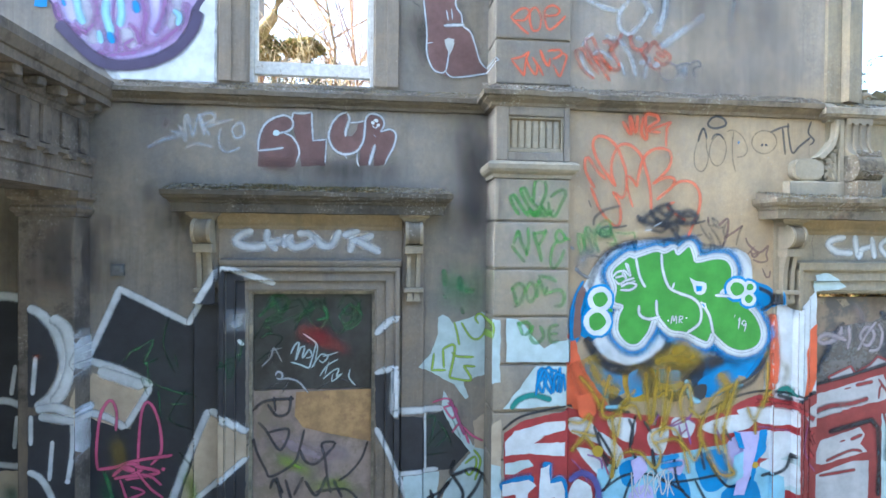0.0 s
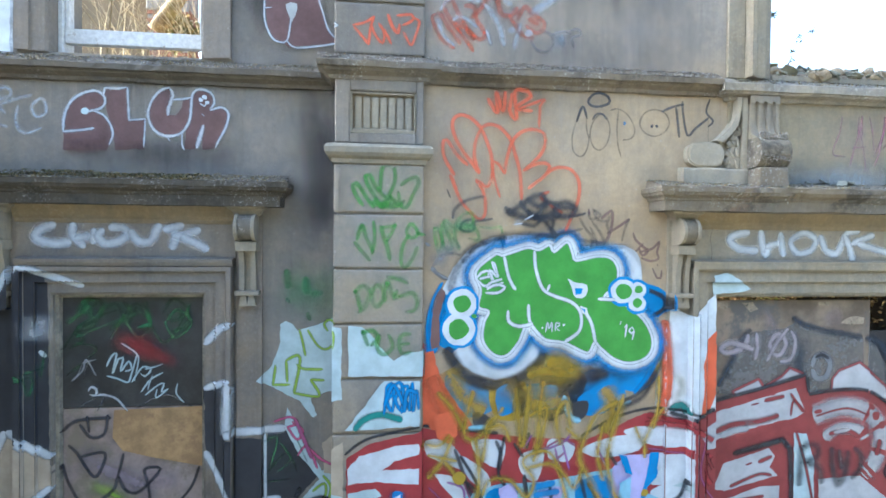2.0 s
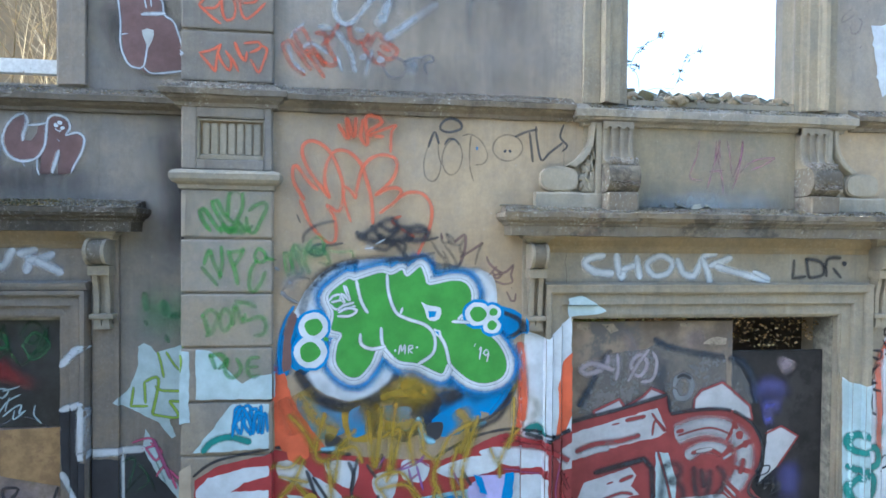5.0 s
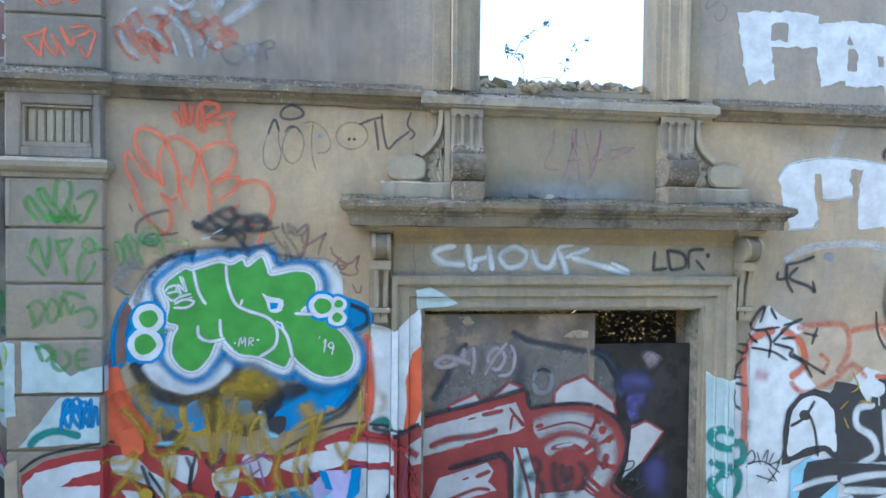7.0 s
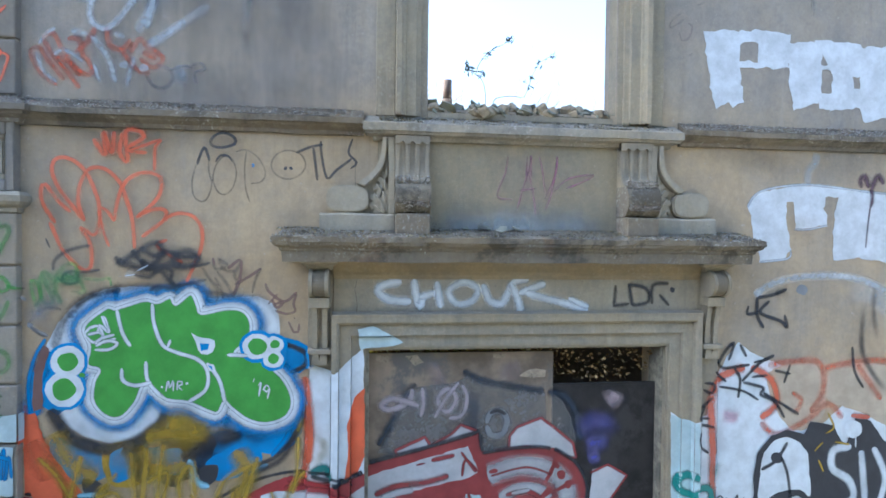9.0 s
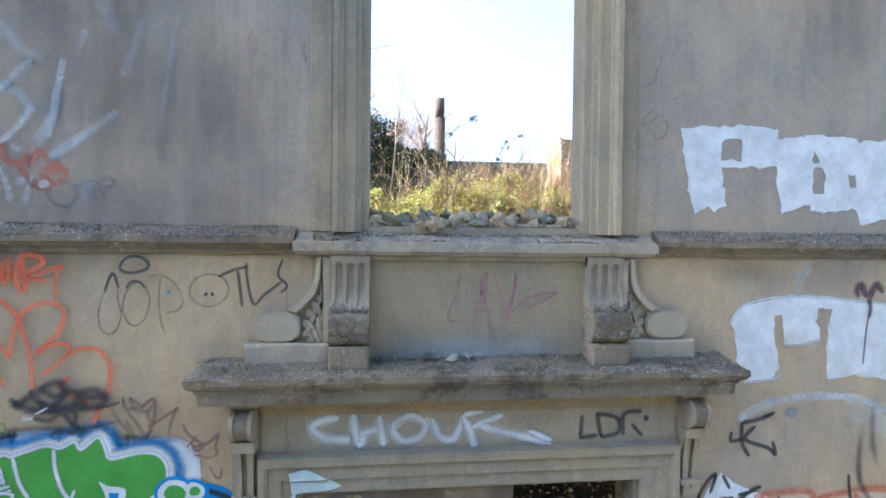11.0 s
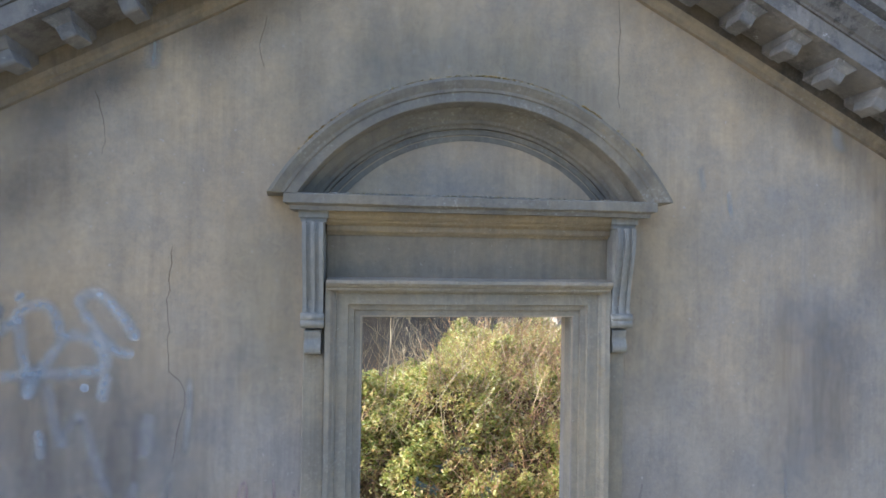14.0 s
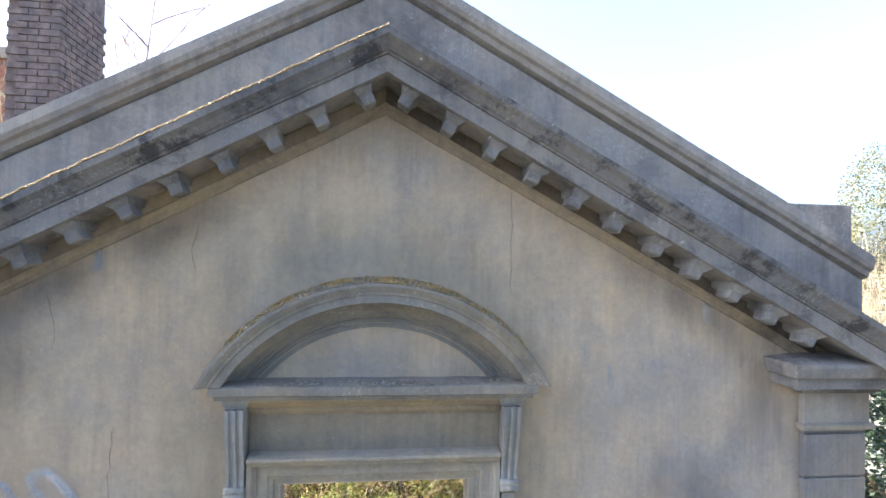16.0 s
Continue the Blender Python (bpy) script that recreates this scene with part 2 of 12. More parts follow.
M_MODILLION = masonry("limewashed_modillion", (0.145, 0.135, 0.122), (0.20, 0.195, 0.185), (0.035, 0.035, 0.037), 0.5, 0.9, 0.3, 0.6, blotch=0.35)
M_SHELF = masonry("gritty_shelf_stone", (0.29, 0.25, 0.18), (0.25, 0.24, 0.22), (0.07, 0.068, 0.06), 0.5, 0.7, 0.8, 0.7, blotch=0.35)
M_BED = masonry("ochre_bed_moulding", (0.29, 0.225, 0.125), (0.20, 0.17, 0.125), SOOT, 0.5, 0.75, 0.2, 0.6)
M_QUOIN = masonry("quoin_render", (0.295, 0.25, 0.185), (0.245, 0.232, 0.21), SOOT, 0.5, 0.45, 0.08, 0.45)
M_DARKQUOIN = masonry("sooty_quoin_render", (0.215, 0.185, 0.145), (0.175, 0.17, 0.16), SOOT, 0.5, 0.5, 0.08, 0.5)
M_UPQUOIN = masonry("weathered_upper_quoin", (0.21, 0.182, 0.143), (0.172, 0.163, 0.148), SOOT, 0.5, 0.5, 0.1, 0.5)
M_APRON = masonry("olive_apron_render", (0.275, 0.23, 0.15), (0.225, 0.205, 0.16), (0.07, 0.065, 0.05), 0.5, 0.4, 0.1, 0.5)
M_FRIEZE = masonry("olive_stained_render", (0.235, 0.195, 0.13), (0.20, 0.175, 0.135), (0.07, 0.065, 0.05), 0.5, 0.4, 0.05, 0.6)
M_BRACKET = masonry("pale_bracket_stone", (0.24, 0.225, 0.185), (0.235, 0.235, 0.222), (0.06, 0.058, 0.052), 0.5, 0.8, 0.2, 0.9)
M_PEDIMENT = masonry("weathered_pediment", (0.205, 0.18, 0.135), (0.165, 0.16, 0.143), (0.055, 0.056, 0.056), 0.48, 0.75, 0.45, 0.6, blotch=0.25)
M_PORCH = masonry("porch_stone", (0.185, 0.152, 0.115), (0.105, 0.098, 0.092), (0.02, 0.019, 0.018), 0.48, 1.0, 0.35, 0.9, blotch=0.5)
M_CYMA = masonry("black_crusted_cyma", (0.165, 0.148, 0.128), (0.125, 0.12, 0.115), (0.024, 0.023, 0.025), 0.45, 0.9, 0.4, 0.9, blotch=0.8)
# right-hand band: soot and the soffit's shade mixed into one dark colour
M_SOOTSHADE = masonry("soot_shade_band", (0.14, 0.108, 0.07), (0.075, 0.07, 0.064), (0.02, 0.02, 0.021), 0.5, 1.0, 0.1, 0.9, blotch=0.4)
M_PANEL = masonry("stained_panel_stone", (0.235, 0.20, 0.155), (0.175, 0.168, 0.155), (0.04, 0.039, 0.038), 0.5, 0.7, 0.1, 0.8)
M_CARVED = masonry("pale_carved_stone", (0.34, 0.295, 0.21), (0.295, 0.275, 0.235), (0.09, 0.085, 0.075), 0.5, 0.3, 0.12, 0.35)
M_CONSOLE = masonry("fluted_console_stone", (0.285, 0.24, 0.165), (0.19, 0.18, 0.16), (0.055, 0.052, 0.047), 0.5, 0.7, 0.25, 0.9)
M_STRING = masonry("weathered_string_stone", (0.215, 0.175, 0.12), (0.145, 0.135, 0.118), (0.04, 0.038, 0.034), 0.5, 0.7, 0.9, 0.8, blotch=0.5)
M_WOOD = plain("flaking_white_paint", (0.60, 0.60, 0.58), 0.6, 0.12, 30, 0, 0.3, (0.26, 0.20, 0.14), 0.6)
M_GROUND = plain("rough_ground", (0.29, 0.255, 0.19), 0.95, 0.3, 3.0, 0, 0.8, (0.18, 0.17, 0.10))
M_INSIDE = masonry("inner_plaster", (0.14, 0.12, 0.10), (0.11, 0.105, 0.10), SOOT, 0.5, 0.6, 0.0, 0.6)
M_BOARD = plain("boarding_grey", (0.19, 0.15, 0.11), 0.8, 0.3, 4, 0, 0.3, (0.10, 0.095, 0.09))

# ---- the large structure ----
bm = bmesh.new()
bmesh.ops.create_grid(bm, x_segments=2, y_segments=2, size=900)
structure("ground", bm, M_GROUND, "rough overgrown ground of earth and dead grass", "ground")

W2 = (3.85, 5.148, 4.36, 6.39)      # tall upper window
D2 = (3.463, 5.544, 0.0, 2.785)     # wide ground-floor opening
W1 = (-1.03, -0.075, 4.35, 6.40)    # upper window of the set-back wall
D1 = (-1.005, -0.05, 0.0, 2.775)     # door of the set-back wall
X0, X1, APEX = 0.84, 8.22, 4.51

bm = bmesh.new()
wall_with_holes(bm, X0, X1, 0, 3.4, WALL, WALL + 0.34, [D2])
structure("wall_front_lower", bm, M_WALL, "weathered rendered front wall of a ruined villa, sprayed all over")
bm = bmesh.new()
wall_with_holes(bm, X0, X1, 3.4, 7.0, WALL, WALL + 0.20, [W2])
structure("wall_front_upper", bm, M_WALL, "rain-streaked grey rendered upper wall of the ruined villa")
# unseen cross walls, added to keep the sun off the window jambs
bm = bmesh.new()
box(bm, 2.2, 2.5, WALL + 0.345, 6.2, 0, 8.3)
box(bm, -2.6, -2.3, LEFT + 0.405, 6.2, 0, 7.3)
structure("wall_sun_block", bm, M_LEFT, "unseen plain walls added behind the front to block sun")
SLOPE = 0.535


def rake_z(x, top):
    return top - SLOPE * abs(x - APEX)


bm = bmesh.new()
prism(bm, [(X0, 7.0), (X1, 7.0), (X1, rake_z(X1, 9.80)), (APEX, 9.80), (X0, rake_z(X0, 9.80))], WALL, WALL + 0.30)
structure("wall_gable", bm, M_WALL, "rendered gable wall with hairline cracks")
bm = bmesh.new()
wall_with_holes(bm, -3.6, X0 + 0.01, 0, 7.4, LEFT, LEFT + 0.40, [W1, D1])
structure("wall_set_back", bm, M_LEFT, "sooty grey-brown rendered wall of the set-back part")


# raking cornice and parapet of the gable
def rake(bm, profile, top, side, x_end, y, back=0.0):
    """One half of a raking moulding: rows (proud, drop) below the line that starts at top over the apex."""
    n = 40
    cols = []
    for i in range(n + 1):
        x = APEX + side * (x_end * i / n)
        col = []
        for p, h in profile:
            w = noise.noise(Vector((x * 4, p * 9, h * 9))) * 0.008 * (1 if 0 < i < n else 0)
            col.append(bm.verts.new((x, y - p + w, rake_z(x, top) + h + w)))
        cols.append(col)
    for a, b in zip(cols, cols[1:]):
        for k in range(len(profile)):
            q = (a[k], b[k], b[(k + 1) % len(profile)], a[(k + 1) % len(profile)])
            bm.faces.new(q if side > 0 else q[::-1])
    bm.faces.new(cols[-1] if side < 0 else cols[-1][::-1])
    bm.faces.new(cols[0] if side > 0 else cols[0][::-1])


CORONA = [(0.0, -0.27), (0.375, -0.265), (0.375, -0.152), (0.0, -0.152)]
CYMA = [(0.0, -0.149), (0.385, -0.149), (0.387, -0.135), (0.40, -0.125), (0.425, -0.075), (0.45, -0.05), (0.455, -0.045), (0.455, 0.0), (0.0, 0.05)]
BED = [(-0.02, -0.45), (0.025, -0.445), (0.03, -0.415), (0.05, -0.40), (0.06, -0.372), (-0.02, -0.372)]
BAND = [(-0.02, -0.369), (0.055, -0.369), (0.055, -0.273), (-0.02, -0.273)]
gable = thing("gable_cornice", "dark weathered stone cornice on the gable with block modillions", "cornice", (APEX, WALL, 8.9))
for side in (-1, 1):
    bm = bmesh.new()
    rake(bm, CORONA, 9.40, side, 4.05, WALL)
    corona = part("corona", bm, M_RAKE, gable)
    bm = bmesh.new()
    rake(bm, CYMA, 9.40, side, 4.05, WALL)
    part("cyma", bm, M_CYMA, gable, "black-crusted crown moulding")
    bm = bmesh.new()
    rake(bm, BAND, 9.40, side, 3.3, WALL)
    part("frieze_band", bm, M_GABLEBED if side < 0 else M_SOOTSHADE, gable, "ochre-stained band behind the modillions" if side < 0 else "band behind the modillions, darkened for soot and shade")
    bm = bmesh.new()
    rake(bm, BED, 9.40, side, 3.3, WALL)
    part("bed_moulding", bm, M_GABLEBED, gable, "ochre-stained bed moulding")
    along, up = Vector((1, 0, -SLOPE * side)).normalized(), Vector((SLOPE * side, 0, 1)).normalized()
    for k in range(11):
        x = APEX + side * (0.162 + 0.292 * k)
        at = Vector((x, WALL, rake_z(x, 9.40) - 0.268))
        w = 0.044 + 0.004 * noise.noise(Vector((x * 3, 1, 0)))
        # the block, then the cap that flares out to the soffit; both stand square to the slope
        for name, rows in (("modillion", [(0.15, -0.112, 0.9), (0.22, -0.116, 0.92), (0.285, -0.115, 0.95), (0.297, -0.106, 1.0), (0.300, -0.035, 1.0), (0.13, -0.035, 1.0)]),
                           ("modillion_cap", [(0.05, -0.045, 1.05), (0.302, -0.045, 1.08), (0.315, -0.030, 1.25), (0.328, -0.016, 1.5), (0.334, -0.010, 1.58), (0.334, 0.004, 1.58), (0.05, 0.004, 1.58)])):
            bm = bmesh.new()
            a, b = [[bm.verts.new(at + along * q * w * g + up * h - Vector((0, p, 0))) for p, h, g in rows] for q in (-1, 1)]
            for i in range(len(rows)):
                j = (i + 1) % len(rows)
                bm.faces.new((a[i], a[j], b[j], b[i]))
            bm.faces.new(a[::-1])
            bm.faces.new(b)
            bmesh.ops.recalc_face_normals(bm, faces=bm.faces)
            bmesh.ops.bevel(bm, geom=bm.edges[:], offset=0.004, segments=1, affect="EDGES")
            for v in bm.verts:
                v.co += Vector((noise.noise(v.co * 19), noise.noise(v.co * 23), noise.noise(v.co * 29))) * 0.007
            part(name, bm, M_MODILLION, corona, "soot-stained limewashed modillion block" if name == "modillion" else "")
parapet = thing("gable_parapet", "grey stone parapet with a moulded coping above the gable cornice", "parapet", (APEX, WALL, 9.5))
for side in (-1, 1):
    bm = bmesh.new()
    rake(bm, [(0.05, -0.40), (0.05, -0.006), (-0.35, -0.006), (-0.35, -0.40)], 9.83, side, 3.7, WALL)
    part("parapet_wall", bm, M_PARAPET, parapet)
    bm = bmesh.new()
    rake(bm, [(0.055, 0.02), (0.085, 0.03), (0.095, 0.07), (0.125, 0.085), (0.14, 0.12), (0.14, 0.19), (-0.38, 0.20), (-0.38, -0.003), (0.0, -0.003)], 9.83, side, 3.72, WALL)
    part("coping", bm, M_PARAPET, parapet)
    x = APEX + side * 3.33
    part("end_block", block(x - 0.30, x + 0.30, WALL - 0.03, WALL + 0.34, 7.75, 8.43, 0.012), M_PARAPET, parapet)

# the string course that runs over both walls and breaks forward round the quoins
STRING = [(0.0, 4.165), (0.03, 4.17), (0.035, 4.192), (0.072, 4.212), (0.078, 4.226), (0.10, 4.23), (0.105, 4.264), (0.09, 4.272), (0.0, 4.332)]
strings = thing("string_course", "weathered stone string course with pale lichen crust", "string course", (3.0, WALL, 4.2))
for a, b, y, le, ri in ((-2.3, 0.83, LEFT, False, False), (1.40, 3.44, WALL, False, False), (5.60, 7.72, WALL, False, False)):
    bm = bmesh.new()
    mould(bm, a, b, y, STRING, le, ri, worn=0.012, step=0.05)
    part("moulding", bm, M_DARKSTRING if y == LEFT else M_STRING, strings)
for a, b in ((0.82, 1.395), (7.72, 8.24)):
    bm = bmesh.new()
    mould(bm, a, b, WALL - 0.045, STRING, True, True, 0.28, worn=0.01, step=0.05)
    part("moulding", bm, M_STRING, strings)
bm = bmesh.new()
mould(bm, 3.535, 5.483, WALL - 0.02, [(0.0, 4.135), (0.035, 4.14), (0.04, 4.162), (0.082, 4.172), (0.088, 4.186), (0.10, 4.189), (0.10, 4.238), (0.09, 4.246), (0.0, 4.298, 0.08)], worn=0.005, step=0.05)
part("window_shelf", bm, M_SHELF, strings, "pale projecting shelf under the tall window")


# quoins
def quoin_pier(x0, x1, label, stone):
    q = thing("quoin_pier", label, "quoins", (x0, WALL, 0), "quoin piers of the gabled bay")
    y0, y1 = WALL - 0.055, LEFT + 0.02
    z = 3.318
    rows = [(3.318 - 0.3555 * (i + 1), 3.318 - 0.3555 * i) for i in range(9)] + [(3.318, 3.64)]
    rows += [(4.33 + 0.335 * i, 4.33 + 0.335 * (i + 1)) for i in range(8)]
    for lo, hi in rows:
        part("stone", block(x0, x1, y0, y1, max(0.0, lo) + 0.007, hi - 0.007, 0.012), M_UPQUOIN if lo > 4.3 and stone == M_QUOIN else stone, q)
    bm = bmesh.new()
    for lo, hi, deep in ((0.0, 3.72, 0.02), (3.72, 4.195, 0.07), (4.195, 7.0, 0.02)):
        box(bm, x0 + 0.014, x1 - 0.014, y0 + deep, y1, lo, hi)
    part("core", bm, stone, q)
    bm = bmesh.new()
    mould(bm, x0, x1, y0, [(0.0, 3.635), (0.012, 3.64), (0.015, 3.665), (0.04, 3.68), (0.055, 3.70), (0.058, 3.735), (0.04, 3.755), (0.0, 3.765)], True, True, 0.28, worn=0.004, step=0.06)
    part("cap_moulding", bm, M_TRIM, q)
    # fluted panel under the string course
    back = part("panel_back", block(x0 + 0.02, x1 - 0.02, y0 + 0.032, y1, 3.76, 4.19, 0.004), M_BED, q)
    a, b = x0 + 0.125, x1 - 0.075
    for u0, u1, v0, v1 in ((x0 + 0.005, a - 0.025, 3.765, 4.19), (b + 0.025, x1 - 0.005, 3.765, 4.19), (a - 0.025, b + 0.025, 3.765, 3.83), (a - 0.025, b + 0.025, 4.10, 4.19)):
        part("panel_border", block(u0, u1, y0 - 0.010, y1, v0, v1, 0.008, 0.003), M_PANEL, q)
    # chipped inner rim round the sunk reeds
    for u0, u1, v0, v1 in ((a - 0.024, a - 0.010, 3.832, 4.098), (b + 0.010, b + 0.024, 3.832, 4.098), (a - 0.010, b + 0.010, 3.832, 3.862), (a - 0.010, b + 0.010, 4.082, 4.098)):
        part("panel_rim", block(u0, u1, y0 + 0.002, y1, v0, v1, 0.005, 0.003), M_TRIM, q)
    n = 7
    for i in range(n):
        c = a + (b - a) * (i + 0.5) / n
        bm = bmesh.new()
        side = 0.43 * (b - a) / n
        prism(bm, [(c - side, 3.862), (c - side, 4.06), (c - side * 0.5, 4.072), (c + side * 0.5, 4.072), (c + side, 4.06), (c + side, 3.862)], y0 + 0.016, y1)
        bmesh.ops.recalc_face_normals(bm, faces=bm.faces)
        bmesh.ops.bevel(bm, geom=[e for e in bm.edges if all(v.co.y < WALL for v in e.verts)], offset=0.006, segments=2, affect="EDGES")
        part("reed", bm, M_TRIM, back)
    return q


quoin_pier(0.82, 1.395, "rusticated stone corner pier with fluted panel and sprayed tags", M_QUOIN)
quoin_pier(7.72, 8.24, "rusticated stone corner pier at the far end of the bay", M_DARKQUOIN)

# kneelers where the gable cornice meets the piers
for x0, x1 in ((0.72, 1.44), (7.62, 8.36)):
    k = thing("kneeler", "weathered moulded stone cap on the corner pier", "kneeler", (x0, WALL, 7.0), "kneelers of the gable")
    bm = bmesh.new()
    mould(bm, x0 + 0.1, x1 - 0.1, WALL - 0.04, [(0.0, 6.98), (0.04, 6.985), (0.06, 7.02), (0.10, 7.05), (0.24, 7.06), (0.24, 7.13), (0.28, 7.15), (0.30, 7.22), (0.30, 7.25), (0.0, 7.29)], True, True, 0.3, worn=0.006, step=0.06)
    part("cornice", bm, M_RAKE, k)
    part("neck", block(x0 + 0.09, x1 - 0.09, WALL - 0.06, WALL + 0.2, 6.72, 6.985, 0.01), M_QUOIN, k)
    bm = bmesh.new()
    mould(bm, x0 + 0.1, x1 - 0.1, WALL - 0.05, [(0.0, 6.70), (0.03, 6.705), (0.04, 6.74), (0.0, 6.76)], True, True, 0.25)
    part("neck_moulding", bm, M_TRIM, k)


# ---- dressings of the openings ----
def architrave(bm, hole, y, profile, sill=None):
    """A moulded frame round an opening: rows (offset from the opening, proud) from the inner edge outwards, mitred at the head."""
    x0, x1, z0, z1 = hole
    z0 = z0 if sill is None else sill
    rows = [(-0.004, -0.12), (-0.004, profile[0][1])] + list(profile[1:]) + [profile[-1][:1] + (-0.02,)]
    rings = []
    for o, p in rows:
        pts = [(x0 - o, z0), (x0 - o, z1 + o), (x1 + o, z1 + o), (x1 + o, z0)]
        dense = []
        for (ax, az), (bx, bz) in zip(pts, pts[1:]):
            n = 14
            for i in range(n):
                dense.append((ax + (bx - ax) * i / n, az + (bz - az) * i / n))
        dense.append(pts[-1])
        ring = []
        for i, (vx, vz) in enumerate(dense):
            w = 0.0035 * noise.noise(Vector((vx * 7, o * 30, vz * 7))) if i % 14 else 0
            ring.append(bm.verts.new((vx, y - p + w, vz)))
        rings.append(ring)
    for a, b in zip(rings, rings[1:]):
        for i in range(len(a) - 1):
            bm.faces.new((a[i], a[i + 1], b[i + 1], b[i]))
    bmesh.ops.recalc_face_normals(bm, faces=bm.faces)


def side_profile(bm, x0, x1, y, rows):
    """A solid of constant width along x: rows (proud, z) round its side."""
    a = [bm.verts.new((x0, y - p, z)) for p, z in rows]
    b = [bm.verts.new((x1, y - p, z)) for p, z in rows]
    n = len(rows)
    for i in range(n):
        j = (i + 1) % n
        bm.faces.new((a[i], a[j], b[j], b[i]))
    bm.faces.new(a[::-1])
    bm.faces.new(b)
    bmesh.ops.recalc_face_normals(bm, faces=bm.faces)


def curve_rows(rows, k=5):
    """Rows smoothed into a curve (Catmull-Rom)."""
    out = []
    for i in range(len(rows) - 1):
        p0, p1, p2, p3 = (Vector(rows[max(0, min(len(rows) - 1, j))]) for j in (i - 1, i, i + 1, i + 2))
        for s in range(k):
            t = s / k
            out.append(tuple(0.5 * (2 * p1 + (p2 - p0) * t + (2 * p0 - 5 * p1 + 4 * p2 - p3) * t * t + (3 * p1 - p0 - 3 * p2 + p3) * t ** 3)))
    out.append(tuple(rows[-1]))
    return out


def door_bracket(x0, x1, y, group):
    """A slender bracket: cap, rolled drum, block, grooved strip, foot and two drops."""
    b = thing("bracket", "weathered stone bracket with rolled drum and drops beside the opening", "bracket", (x0, y, 2.7), group)
    w = x1 - x0
    bm = bmesh.new()
    mould(bm, x0 + 0.005, x1 - 0.005, y - 0.06, [(0.0, 3.30), (0.02, 3.305), (0.03, 3.33), (0.055, 3.345), (0.06, 3.385)], True, True, 0.06)
    part("cap", bm, M_TRIM, b)
    bm = bmesh.new()
    drum = [(0.0, 3.305)] + [(0.075 + 0.085 * math.cos(a), 3.222 + 0.085 * math.sin(a)) for a in [math.pi / 2 - math.pi * i / 14 for i in range(15)]] + [(0.0, 3.135)]
    side_profile(bm, x0 + 0.022, x1 - 0.022, y, drum)
    part("drum", bm, M_CORNICE, b, "rolled drum")
    for u in (x0, x1 - 0.022):
        bm = bmesh.new()
        side_profile(bm, u, u + 0.022, y, [(p * 1.06, 3.222 + (z - 3.222) * 1.06) for p, z in drum])
        part("rim", bm, M_TRIM, b)
    part("block", block(x0 - 0.004, x1 + 0.004, y - 0.10, y + 0.02, 3.065, 3.13, 0.006), M_TRIM, b)
    for u0, u1 in ((x0 + 0.012, x0 + 0.045), (x1 - 0.045, x1 - 0.012)):
        bm = bmesh.new()
        side_profile(bm, u0, u1, y, [(0.0, 3.066), (0.075, 3.066), (0.05, 2.95), (0.045, 2.80), (0.0, 2.80)])
        part("strip", bm, M_TRIM, b)
    bm = bmesh.new()
    side_profile(bm, x0 + 0.046, x1 - 0.046, y, [(0.0, 3.066), (0.045, 3.066), (0.02, 2.95), (0.02, 2.80), (0.0, 2.80)])
    part("groove", bm, M_TRIM, b)
    part("foot", block(x0 - 0.012, x1 + 0.012, y - 0.07, y + 0.02, 2.768, 2.802, 0.008), M_TRIM, b)
    for c in (x0 + w * 0.3, x0 + w * 0.7):
        bm = bmesh.new()
        prism(bm, [(c - 0.018, 2.77), (c - 0.027, 2.70), (c + 0.027, 2.70), (c + 0.018, 2.77)], y - 0.055, y + 0.02)
        part("drop", bm, M_TRIM, b)
    return b


